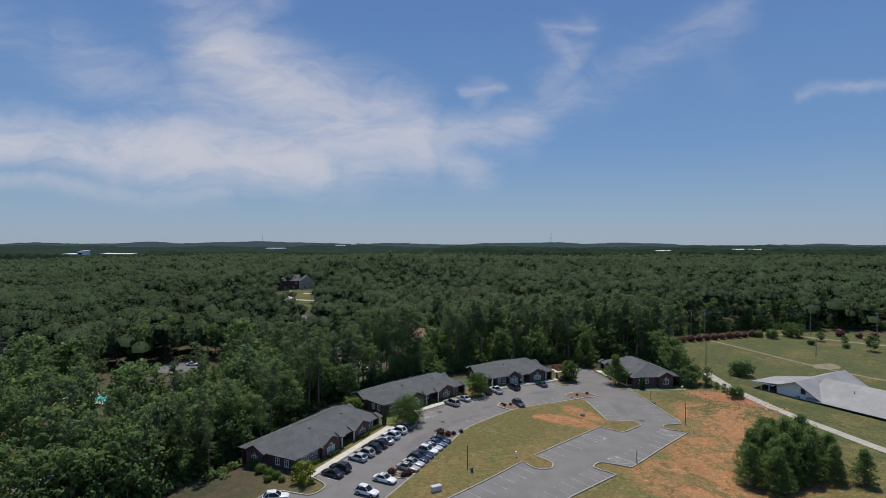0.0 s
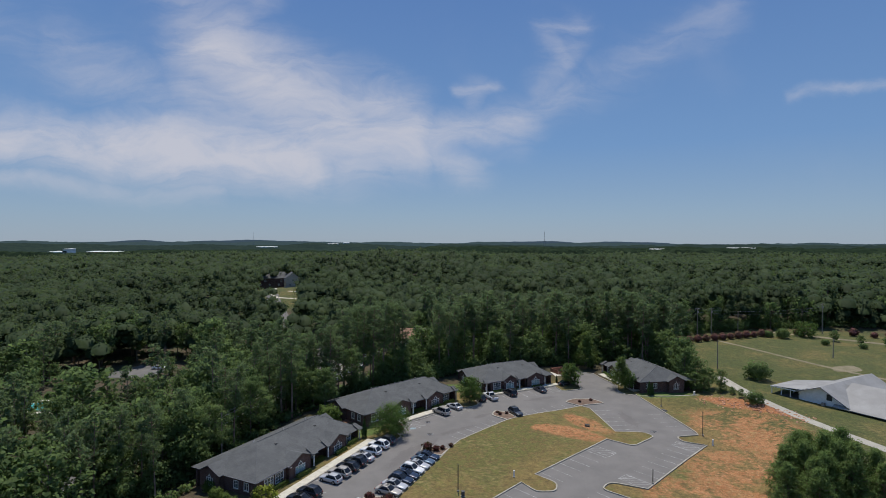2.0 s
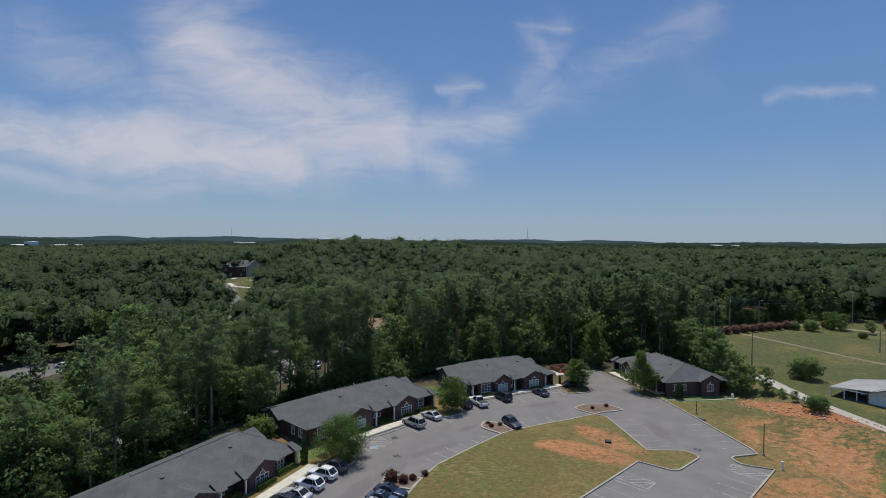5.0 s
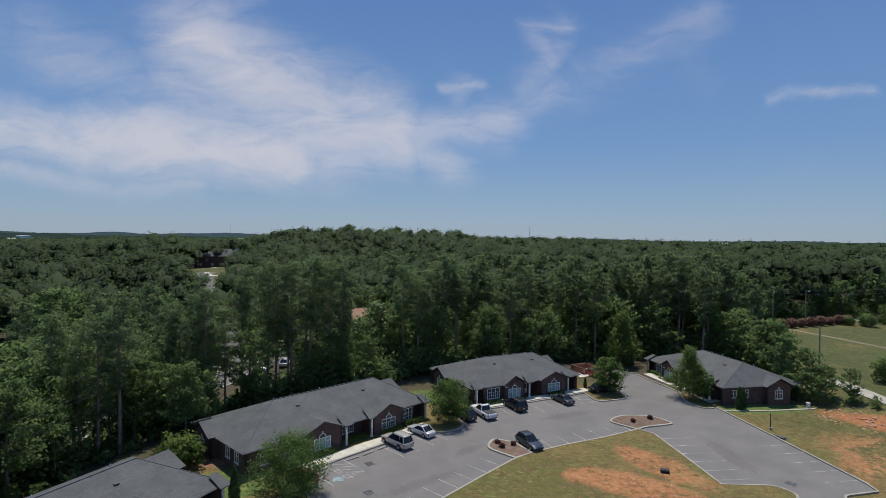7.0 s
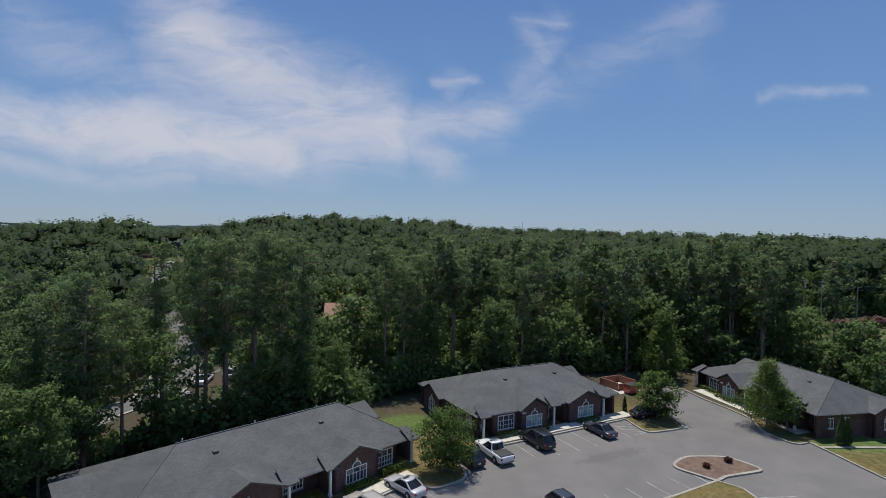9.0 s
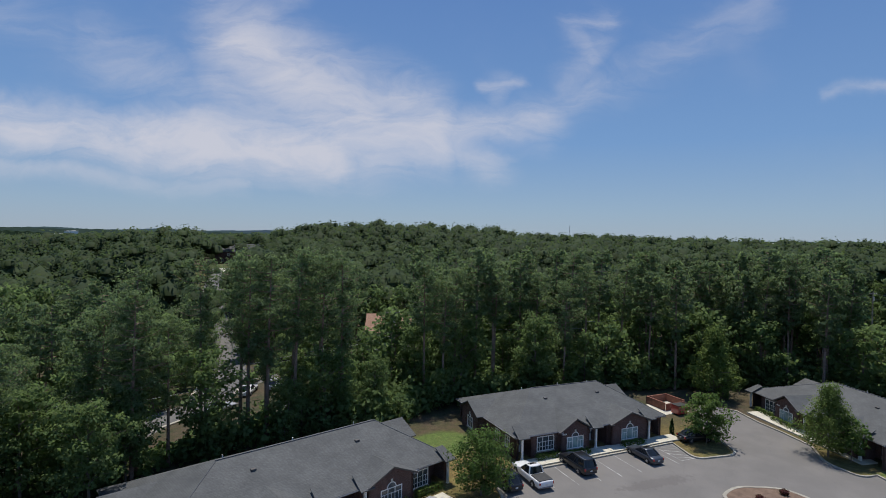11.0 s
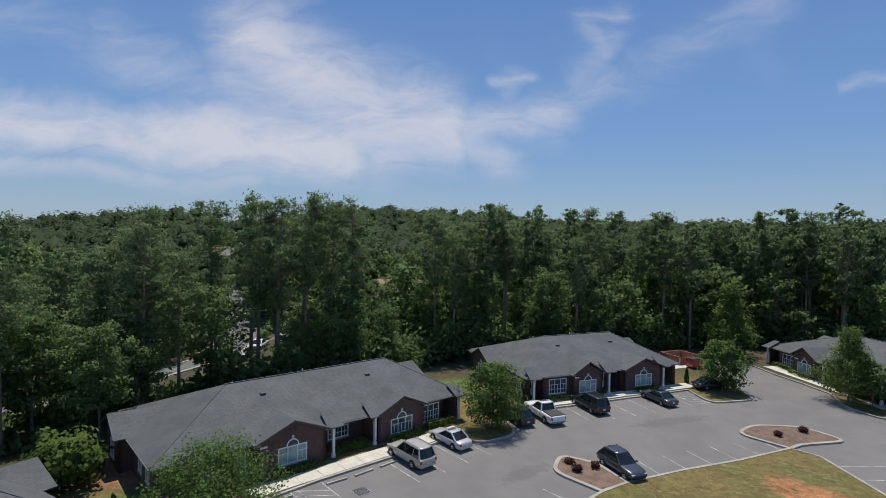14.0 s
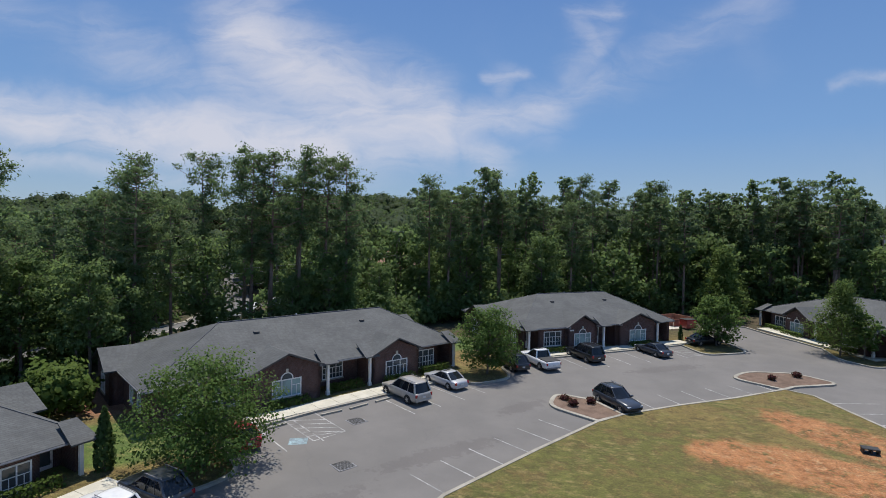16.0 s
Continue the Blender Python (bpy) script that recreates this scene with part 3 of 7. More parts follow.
tagged(sheet("ground", axis(-200, 200, 4, 4700), axis(-20, 380, 4, 4600), GROUND),
       "dry grass, red clay and woodland floor, gently sloping", "ground", kind="structure")


def rounded(points, r=0.0, steps=4):
    """An outline with its corners rounded where a third number gives a radius."""
    out, n = [], len(points)
    for i, p in enumerate(points):
        rad = p[2] if len(p) > 2 else r
        here = Vector(p[:2])
        if not rad:
            out.append(tuple(here))
            continue
        a, b = Vector(points[i - 1][:2]) - here, Vector(points[(i + 1) % n][:2]) - here
        cut = min(rad, 0.45 * a.length, 0.45 * b.length)
        p0, p1 = here + a.normalized() * cut, here + b.normalized() * cut
        for k in range(steps + 1):
            t = k / steps
            out.append(tuple((1 - t) ** 2 * p0 + 2 * t * (1 - t) * here + t * t * p1))
    return out


def dense(loop, step=6.0, closed=True):
    out = []
    n = len(loop)
    for i in range(n if closed else n - 1):
        a, b = Vector(loop[i]), Vector(loop[(i + 1) % n])
        k = max(1, int((b - a).length / step))
        out += [tuple(a.lerp(b, j / k)) for j in range(k)]
    return out if closed else out + [tuple(loop[-1])]


def flat_patch(name, loops, mat, lift, label, category="pavement", kind="structure", parent=None):
    """A sheet that follows the ground, with holes."""
    from mathutils.geometry import tessellate_polygon
    loops = [dense(l) for l in loops]
    tris = tessellate_polygon([[Vector((x, y, 0)) for x, y in l] for l in loops])
    pts = [p for l in loops for p in l]
    ob = mesh_of(name, [(x, y, gz(x, y) + lift) for x, y in pts], [tuple(t) for t in tris], mat, parent)
    return tagged(ob, label, category, kind=kind)


def ribbon(name, line, wide, mat, lift, label="", category="", kind="", parent=None, high=0.0):
    """A strip of even width along a line; high gives it upright sides and a top that much above the lift."""
    line = [Vector(p) for p in line]
    verts, faces = [], []
    for i, p in enumerate(line):
        way = (line[min(i + 1, len(line) - 1)] - line[max(i - 1, 0)]).normalized()
        side = Vector((-way.y, way.x)) * wide / 2
        l, r = p + side, p - side
        z = gz(p.x, p.y) + lift
        if high:
            verts += [(l.x, l.y, z), (l.x, l.y, z + high), (r.x, r.y, z + high), (r.x, r.y, z)]
        else:
            verts += [(l.x, l.y, gz(l.x, l.y) + lift), (r.x, r.y, gz(r.x, r.y) + lift)]
    k = 4 if high else 2
    for i in range(len(line) - 1):
        a, b = k * i, k * (i + 1)
        faces += [(a + j, a + j + 1, b + j + 1, b + j) for j in range(k - 1)]
    if high:
        faces += [(3, 2, 1, 0), tuple(len(verts) - 4 + j for j in range(4))]
    ob = mesh_of(name, verts, faces, mat, parent)
    return tagged(ob, label, category, kind=kind)


LOT = rounded([(-37.6, 87), (-36, 92.5), (-33.4, 94.6), (-27.2, 93.6, 1.8), (-25.6, 97.8, 1.8), (-29.7, 100.5), (-26.7, 109.2), (-20.7, 126.7), (-20.1, 128.9),
               (-16.4, 128.3, 1.5), (-14.6, 131.8, 2), (-17.9, 134.4, 1), (-17.3, 138.0), (-14.4, 142.0), (-9.4, 148.0), (-4.9, 153.4),
               (-2.6, 152.2, 1.5), (0.9, 155.2, 2), (-0.6, 158.8, 1), (2.6, 162.6, 0.5), (7.4, 165.7), (21.6, 175.0),
               (23.2, 170.4, 1.5), (29.3, 173.2, 2), (27.2, 181.0, 2), (27.4, 186.5), (30.2, 192.0), (34.8, 190.3), (36.2, 186.0), (38.2, 182.0),
               (39.7, 178.2), (38.8, 173.0, 1.5), (41.0, 169.6, 2), (43.2, 170.6), (46.6, 158.6), (50.4, 144.4), (50.4, 142.4), (45.2, 140.6, 1.5), (45.6, 138.0, 1.2), (50.3, 136.6),
               (43.2, 128.0), (32.8, 114.8), (26.6, 116.6, 1.5), (24.6, 113.7, 1.3), (29.0, 110.9), (19.8, 101.2), (8.0, 87.5), (-4.0, 73), (-24.0, 70), (-37.4, 74)])
MEDIAN = rounded([(-14.2, 94), (-12.0, 100.5), (-10.2, 106), (-7.4, 115), (-5.4, 121.5), (-3.9, 127), (-2.1, 131.6), (3.2, 139.0), (8.0, 145.4), (10.2, 147.4), (15.4, 150.9), (21.0, 154.2), (26.8, 158.2),
                  (28.8, 156.8), (30.6, 149.4), (32.3, 141.6), (38.8, 142.2, 1.2), (40.4, 140.0, 1.2), (34.6, 133.9, 1.5), (29.6, 136.9), (25.2, 131.7),
                  (13.2, 117.6), (17.0, 114.8, 1.2), (16.6, 111.6, 1.2), (13.2, 111.0, 1), (10.6, 114.1), (3.6, 104.6), (-2.4, 97.0), (-8.5, 89.5, 2), (-14.5, 88.5, 2)])
ISLE_A = rounded([(8.0, 145.4), (4.2, 148.0, 1.2), (4.9, 151.4, 1.2), (8.0, 150.4, 0.5), (10.2, 147.4)])
ISLE_B = rounded([(26.8, 158.2), (23.0, 161.0, 1.3), (25.4, 163.9, 1.6), (30.6, 164.6, 1.5), (33.4, 161.6, 1.2), (28.2, 159.4, 0.3)])
ISLE_C = rounded([(-5.1, 123.3), (-9.6, 124.2, 1), (-9.2, 127.2, 1), (-4.0, 126.8)])
ISLE_D = rounded([(-11.3, 102.8), (-15.8, 103.0, 1), (-16.0, 105.3, 1), (-10.6, 105.0)])

parking_lot = flat_patch("parking_lot", [LOT], ASPHALT, 0.03, "worn grey asphalt parking lot with faded white stall lines", "parking lot")
median = flat_patch("median", [MEDIAN], GROUND, 0.16, "raised median of dry grass and bare red clay", "grass")
for loop in (ISLE_A, ISLE_B, ISLE_C, ISLE_D):
    flat_patch("planting_island", [loop], MULCH, 0.17, "brown mulched planting island at the row's end", "island")


def curb(loop, closed=True, wide=0.27, label="pale concrete kerb round the asphalt"):
    line = dense(loop, 4.0, closed)
    if closed:
        line = line + [line[0]]
    ribbon("kerb", line, wide, CURB, 0.0, label, "kerb", "structure", None, 0.19)


curb(LOT)
curb(MEDIAN)
for loop in (ISLE_A, ISLE_B, ISLE_C, ISLE_D):
    curb(loop, wide=0.36, label="pale concrete kerb round a planting island")


def stripe(parent, a, b, wide=0.11, mat=PAINT_LINE):
    a, b = Vector(a), Vector(b)
    side = Vector((-(b - a).y, (b - a).x)).normalized() * wide / 2
    cuts = max(1, int((b - a).length / 2.5))
    verts, faces = [], []
    for k in range(cuts + 1):
        p = a.lerp(b, k / cuts)
        for q in (p + side, p - side):
            verts.append((q.x, q.y, gz(q.x, q.y) + 0.036))
        if k:
            n = 2 * k
            faces.append((n - 2, n - 1, n + 1, n))
    return mesh_of("stall_line", verts, faces, mat, parent)


def stall_row(a, b, n, long, side=1, skip=()):
    """n stall lines from a to b, each running from the kerb into the lot."""
    a, b = Vector(a), Vector(b)
    out = Vector((-(b - a).y, (b - a).x)).normalized() * long * side
    for k in range(n):
        if k not in skip:
            p = a.lerp(b, k / (n - 1)) + out * 0.03
            stripe(parking_lot, p, p + out)


def hatch(a, b, out, n, lean):
    """An access aisle: a frame with slanting lines."""
    a, b, out = Vector(a), Vector(b), Vector(out)
    stripe(parking_lot, a, a + out), stripe(parking_lot, b, b + out), stripe(parking_lot, a + out, b + out)
    for k in range(n):
        p = a + out * (k / n)
        stripe(parking_lot, p, b + out * min(1.0, k / n + lean))


stall_row((5.9, 143.0), (-2.1, 132.0), 6, 3.1, -1)          # west side of the median
stall_row((-5.6, 121.0), (-9.9, 106.8), 7, 3.1, -1)
stall_row((10.9, 147.8), (26.0, 157.6), 7, 3.1, 1)          # north side
stall_row((29.3, 155.2), (32.1, 142.8), 6, 4.8, 1)         # east side
stall_row((46.7, 158.4), (50.2, 145.4), 6, 4.8, -1, (0,))
stall_row((48.8, 134.8), (34.2, 116.7), 9, 4.9, -1)
stall_row((27.4, 109.0), (12.4, 92.4), 9, 4.9, -1)
stall_row((24.0, 130.4), (14.2, 118.8), 6, 4.9, 1)
stall_row((9.2, 112.0), (-2.0, 97.8), 7, 4.9, 1)
stall_row((-17.2, 138.1), (-5.2, 153.2), 8, 4.8, -1, (2, 3))
stall_row((-29.3, 101.6), (-21.0, 125.8), 10, 4.8, -1)
stall_row((3.4, 163.2), (18.2, 172.8), 7, 4.8, -1)
hatch((-16.0, 139.9), (-14.4, 142.0), (3.7, -2.9), 5, 0.4)
hatch((19.0, 173.3), (21.2, 174.7), (2.4, -3.6), 4, 0.4)
hatch((24.6, 131.1), (26.4, 133.2), (3.9, -3.3), 4, 0.45)
hatch((48.4, 134.6), (46.6, 132.4), (-3.9, 3.3), 5, 0.45)
hatch((34.2, 116.8), (32.4, 114.9), (-4.0, 3.4), 5, 0.45)
stripe(parking_lot, (-13.9, 136.5), (-12.7, 136.9), 1.1, BLUE_LINE)
for x0, y0, x1, y1 in ((-16.9, 138.2, -15.9, 139.6), (-14.0, 141.9, -12.8, 143.2), (-12.3, 143.7, -11.3, 145.1), (-10.8, 145.7, -9.7, 147.2), (-8.9, 148.2, -7.8, 149.6)):
    d = Vector((y1 - y0, x0 - x1)).normalized() * 0.55
    way = Vector((x1 - x0, y1 - y0)).normalized() * 0.9
    mid = Vector(((x0 + x1) / 2, (y0 + y1) / 2)) + d
    stop = ribbon("wheel_stop", [tuple(mid - way), tuple(mid + way)], 0.17, CURB, 0.03, "weathered concrete wheel stop on the asphalt", "wheel stop", "", None, 0.13)
    stop["group"] = "wheel stops before the office"
for x, y in ((-10.6, 141.2), (41.0, 143.2), (-9.0, 134.0)):
    grate = thing("storm_grate", pose(x, y, gz(x, y) + 0.031, 0, 0, 50), "dark iron storm drain grate set in the asphalt", "drain grate")
    for k in range(9):
        part("bar", box(bmesh.new(), -0.55, 0.55, -0.55 + k * 0.128, -0.55 + k * 0.128 + 0.07, 0, 0.02), BLACK, grate)
    part("frame", box(bmesh.new(), -0.65, 0.65, -0.65, 0.65, -0.02, 0.008), GUTTER, grate)

# walks along the office fronts
def front_walk(a, b, wide, label):
    walk_ob = thing("front_walk", pose(0, 0, 0), label, "sidewalk", kind="structure")
    a, b = Vector(a), Vector(b)
    n = max(2, int((b - a).length / 1.8))
    for k in range(n):
        p, q = a.lerp(b, k / n), a.lerp(b, (k + 0.985) / n)
        ribbon("slab", [tuple(p), tuple(q)], wide, PALE_WALK, 0.0, parent=walk_ob, high=0.17)


front_walk((-30.7, 100.6), (-21.0, 129.0), 1.7, "pale concrete walk before the brick offices")
front_walk((-18.6, 138.6), (-5.0, 155.2), 1.9, "pale concrete walk before the brick offices")
front_walk((1.6, 163.6), (22.6, 177.3), 1.9, "pale concrete walk before the brick offices")
front_walk((37.3, 190.6), (44.3, 173.9), 2.4, "pale concrete walk before the brick offices")
flat_patch("pad", [[(22.6, 185.6), (27.4, 188.6), (26.2, 193.4), (21.4, 190.4)]], PALE_WALK, 0.03, "pale concrete pad of the bin enclosure", "pavement")
ribbon("path", [(43.6, 169.4), (52.0, 170.6), (60.5, 173.0)], 0.5, CURB, 0.02, "narrow concrete edging across the lawn", "edging", "structure", None, 0.06)
ribbon("driveway", [(70.5, 186), (71.4, 176), (72.6, 166), (74.0, 160), (76.6, 151), (79.2, 144.5), (83, 136), (86, 129), (91, 119), (100, 106)], 2.9, GRAVEL, 0.05, "pale gravel driveway beside the white barn", "driveway", "structure")
ribbon("dirt_track", [(86, 246), (95, 231), (102, 217.5), (108, 206), (114, 196.5), (121, 188), (131, 179), (146, 168)], 1.7, TRACK, 0.05, "pale dirt track across the field", "track", "structure")
ribbon("field_drive", [(120, 262), (138, 252), (152, 243), (172, 234), (195, 226)], 3.4, TRACK, 0.05, "pale gravel drive across the field", "driveway", "structure")
flat_patch("gravel_patch", [rounded([(109, 197, 2), (111, 203, 2), (120, 207, 3), (119, 199, 3)])], TRACK, 0.04, "worn gravel patch in the grass", "gravel")
ROAD = [(-98, 60), (-84, 88), (-74, 106), (-67, 124), (-60, 146), (-53, 162), (-46, 176), (-52, 192), (-66, 215), (-89, 245), (-115, 289), (-128, 314)]
ribbon("road", dense(ROAD, 4.0, False), 7.2, OLD_ROAD, 0.06, "grey asphalt road behind the offices among the trees", "road", "structure")
for off in (4.0, -4.0):
    side = []
    for i in range(len(ROAD)):
        a, b = Vector(ROAD[max(i - 1, 0)]), Vector(ROAD[min(i + 1, len(ROAD) - 1)])
        nrm = Vector((-(b - a).y, (b - a).x)).normalized()
        side.append(tuple(Vector(ROAD[i]) + nrm * off))
    ribbon("road_kerb", dense(side[:8], 4.0, False), 0.5, CURB, 0.04, "pale concrete kerb of the road", "kerb", "structure", None, 0.12)
flat_patch("court", [[(-120, 168), (-104, 171), (-101, 184), (-115, 184)]], OLD_ROAD, 0.08, "old paved court among the trees", "pavement")
flat_patch("side_lot", [[(-48, 157), (-38, 153), (-32, 173), (-31, 196), (-43, 191)]], OLD_ROAD, 0.07, "asphalt lot among the pines", "pavement")
flat_patch("pool", [rounded([(-116, 138, 2), (-105, 141, 2), (-107, 147, 2), (-118, 144, 2)])], WATER, 0.12, "turquoise swimming pool among the trees", "swimming pool")
flat_patch("pool_deck", [rounded([(-120, 135, 2), (-102, 138, 2), (-104, 150, 2), (-122, 147, 2)])], PALE_WALK, 0.08, "pale concrete pool deck", "pavement")

# ---- the brick offices ----
WALL_H = 2.75


def wall(parent, name, a, b, z0, z1, holes=(), thick=0.3, mat=None):
    """A wall from a to b (its outer face), with openings (from, to, sill, head) cut through it."""
    a, b = Vector(a), Vector(b)
    long = (b - a).length
    bm = bmesh.new()
    xs = sorted({0.0, long, *(v for h in holes for v in h[:2])})
    zs = sorted({z0, z1, *(v for h in holes for v in h[2:4])})
    for x0, x1 in zip(xs, xs[1:]):
        for k, (s0, s1) in enumerate(zip(zs, zs[1:])):
            if not any(h[0] < x1 - 1e-4 and h[1] > x0 + 1e-4 and h[2] < s1 - 1e-4 and h[3] > s0 + 1e-4 for h in holes):
                box(bm, x0, x1, 0, thick, s0, s1)
    bmesh.ops.remove_doubles(bm, verts=bm.verts, dist=1e-4)
    ob = part(name, bm, mat or BRICK, parent)
    ob.matrix_local = Matrix.Translation((a.x, a.y, 0)) @ Matrix.Rotation(math.atan2((b - a).y, (b - a).x), 4, "Z")
    return ob


def window_unit(parent, m, wide, sill, head, cols, arch=False, blinds=False, side_lights=False):
    """White frame, mullions, pane and brick sill; m puts its middle on the wall's outer face, looking to -y."""
    win = new("window")
    win.parent, win.matrix_local = parent, m
    w = wide / 2
    bm = bmesh.new()
    for x0, x1, s0, s1 in ((-w, -w + 0.09, sill, head), (w - 0.09, w, sill, head), (-w + 0.09, w - 0.09, sill, sill + 0.09), (-w + 0.09, w - 0.09, head - 0.09, head)):
        box(bm, x0, x1, -0.05, 0.10, s0, s1)
    part("window_frame", bm, WHITE, win)
    for k in range(1, cols):
        x = -w + wide * k / cols
        part("mullion", box(bmesh.new(), x - 0.035, x + 0.035, -0.03, 0.08, sill + 0.09, head - 0.09), WHITE, win)
    mid = sill + 0.62 * (head - sill)
    for k in range(cols):
        x0, x1 = -w + wide * k / cols + 0.05, -w + wide * (k + 1) / cols - 0.05
        if not blinds or k in (0, cols - 1):
            for bar in ((mid,) if head - sill < 1.6 else (mid, sill + 0.3 * (head - sill))):
                part("glazing_bar", box(bmesh.new(), x0, x1, -0.02, 0.06, bar - 0.022, bar + 0.022), WHITE, win)
            if wide > 2.0:
                part("glazing_bar", box(bmesh.new(), (x0 + x1) / 2 - 0.018, (x0 + x1) / 2 + 0.018, -0.015, 0.055, sill + 0.09, mid - 0.022), WHITE, win)
    part("pane", box(bmesh.new(), -w + 0.05, w - 0.05, 0.02, 0.05, sill + 0.05, head - 0.05), BLIND_GLASS if blinds else GLASS, win)
    part("sill", box(bmesh.new(), -w - 0.1, w + 0.1, -0.1, 0.05, sill - 0.12, sill - 0.002), CURB, win, "pale cast sill")
    if arch:
        r = wide * 0.22
        bm, n = bmesh.new(), 10
        for rr0, rr1 in ((r - 0.09, r),):
            ring = [(math.cos(math.pi * k / n), math.sin(math.pi * k / n)) for k in range(n + 1)]
            v = [[bm.verts.new((q * c, y, head + q * s)) for c, s in ring] for q, y in ((rr0, -0.06), (rr1, -0.06), (rr1, -0.004), (rr0, -0.004))]
            for k in range(n):
                for i in range(4):
                    bm.faces.new((v[i][k], v[i][k + 1], v[(i + 1) % 4][k + 1], v[(i + 1) % 4][k]))
        part("arch", bm, WHITE, win, "white half-round window head")
        bm = bmesh.new()
        front = [bm.verts.new(((r - 0.09) * math.cos(math.pi * k / n), -0.02, head + (r - 0.09) * math.sin(math.pi * k / n))) for k in range(n + 1)]
        bm.faces.new(front)
        part("fan_light", bm, GLASS, win)
        part("keystone", box(bmesh.new(), -0.10, 0.10, -0.09, -0.002, head + r - 0.02, head + r + 0.28), PALE_WALK, win, "pale keystone")


def slab(bm, pts, thick=0.10):
    """A roof plane with thickness, from its upper outline."""
    top = [bm.verts.new(p) for p in pts]
    low = [bm.verts.new((p[0], p[1], p[2] - thick)) for p in pts]
    bm.faces.new(top), bm.faces.new(low[::-1])
    n = len(pts)
    for i in range(n):
        bm.faces.new((top[i], low[i], low[(i + 1) % n], top[(i + 1) % n]))


def office(m, long, deep, gables, porches, windows, ends, label, hip_l=7.0, hip_r=5.0, posts=()):
    """One single-storey brick office. x runs along its front, y to its back, z from its floor.
    gables: (from, to, height over the eaves) of the front bays; porches: (from, to) recesses; ends: which ends have a back wing (l, r)."""
    off = thing("office_building", m, label, "building", "brick offices")
    E, OV, RIDGE = WALL_H, 0.5, WALL_H + 3.05
    mid = deep / 2
    # front wall in stretches, bays proud of it and porches behind it
    marks = sorted([(a, b, "bay") for a, b, _ in gables] + [(a, b, "porch") for a, b in porches])
    runs, x = [], 0.0
    for a, b, k in marks:
        if a > x + 0.05:
            runs.append((x, a, "plain"))
        runs.append((a, b, k))
        x = b
    if x < long - 0.05:
        runs.append((x, long, "plain"))
    depth = {"plain": 0.0, "bay": -0.7, "porch": 1.7}
    for a, b, kind in runs:
        y = depth[kind]
        own = [w for w in windows if a <= w[0] <= b]
        holes = [(w[0] - w[1] / 2 - a, w[0] + w[1] / 2 - a, w[2], w[3]) for w in own]
        door = kind == "porch" and b - a < 4.0
        if door:
            holes.append(((b - a) / 2 - 0.5, (b - a) / 2 + 0.5, 0.0, 2.1))
        wall(off, "wall", (a, y), (b, y), -1.2 if not door else 0.0, E, holes)
        for w in own:
            window_unit(off, Matrix.Translation((w[0], y, 0)), w[1], w[2], w[3], w[4], len(w) > 5 and "a" in w[5], len(w) > 5 and "b" in w[5])
        if door:
            d = new("door")
            d.parent, d.matrix_local = off, Matrix.Translation(((a + b) / 2, y, 0))
            part("door_leaf", box(bmesh.new(), -0.5, 0.5, 0.05, 0.12, 0.0, 2.1), WHITE, d)
            part("door_glass", box(bmesh.new(), -0.34, 0.34, 0.02, 0.06, 0.9, 1.95), GLASS, d)
            part("door_handle", box(bmesh.new(), 0.36, 0.42, -0.03, 0.05, 0.95, 1.15), RIM, d)
    for (a, b, k), (a2, b2, k2) in zip(runs, runs[1:]):
        ya, yb = depth[k], depth[k2]
        if ya != yb:
            lo, hi = min(ya, yb), max(ya, yb)
            wall(off, "wall", (b, hi), (b, lo), -1.2, E) if ya > yb else wall(off, "wall", (b, lo), (b, hi), -1.2, E)
    wing0, wing1, out = mid + 0.2, mid + 5.0, 1.0
    for end in ("l", "r"):
        sx = -1 if end == "l" else 1
        x0 = 0.0 if end == "l" else long
        holes = [(1.6, 2.7, 0.7, 2.1), (4.0, 5.1, 0.7, 2.1)]
        span = wing0 if end in ends else deep
        w = wall(off, "wall", (x0, span), (x0, 0), -1.2, E, [(span - h[1], span - h[0], h[2], h[3]) for h in holes]) if end == "l" else wall(off, "wall", (x0, 0), (x0, span), -1.2, E, holes)
        for h in holes:
            q = (h[0] + h[1]) / 2
            window_unit(off, Matrix.Translation((x0, q, 0)) @ Matrix.Rotation(radians(-90 if end == "l" else 90), 4, "Z"), 1.1, 0.7, 2.1, 2)
        if end in ends:
            xo = x0 + sx * out
            ww = wing1 - wing0
            hole = [(ww / 2 - 0.8, ww / 2 + 0.8, 0.5, 2.0)]
            if end == "l":
                wall(off, "wall", (xo, wing1), (xo, wing0), -1.2, E, hole)
                wall(off, "wall", (xo, wing0), (x0, wing0), -1.2, E)
            else:
                wall(off, "wall", (xo, wing0), (xo, wing1), -1.2, E, hole)
                wall(off, "wall", (x0, wing0), (xo, wing0), -1.2, E)
            window_unit(off, Matrix.Translation((xo, (wing0 + wing1) / 2, 0)) @ Matrix.Rotation(radians(-90 if end == "l" else 90), 4, "Z"), 1.6, 0.5, 2.0, 3, True)
            # the wing's gable over it, its ridge running back into the hip
            yc, hw, top = (wing0 + wing1) / 2, ww / 2 + 0.45, E + 1.45
            back = x0 - sx * (hip_l if end == "l" else hip_r) * 0.8
            bm = bmesh.new()
            slab(bm, [(xo + sx * 0.45, yc - hw, E), (xo + sx * 0.45, yc, top), (back, yc, top), (back, yc - hw, E)])
            slab(bm, [(xo + sx * 0.45, yc, top), (xo + sx * 0.45, yc + hw, E), (back, yc + hw, E), (back, yc, top)])
            part("wing_roof", bm, SHINGLE, off)
            bm = bmesh.new()
            v = [bm.verts.new((xo + d, y, z)) for d in (0, -sx * 0.2) for y, z in ((wing0, E), (wing1, E), (yc, top - 0.22))]
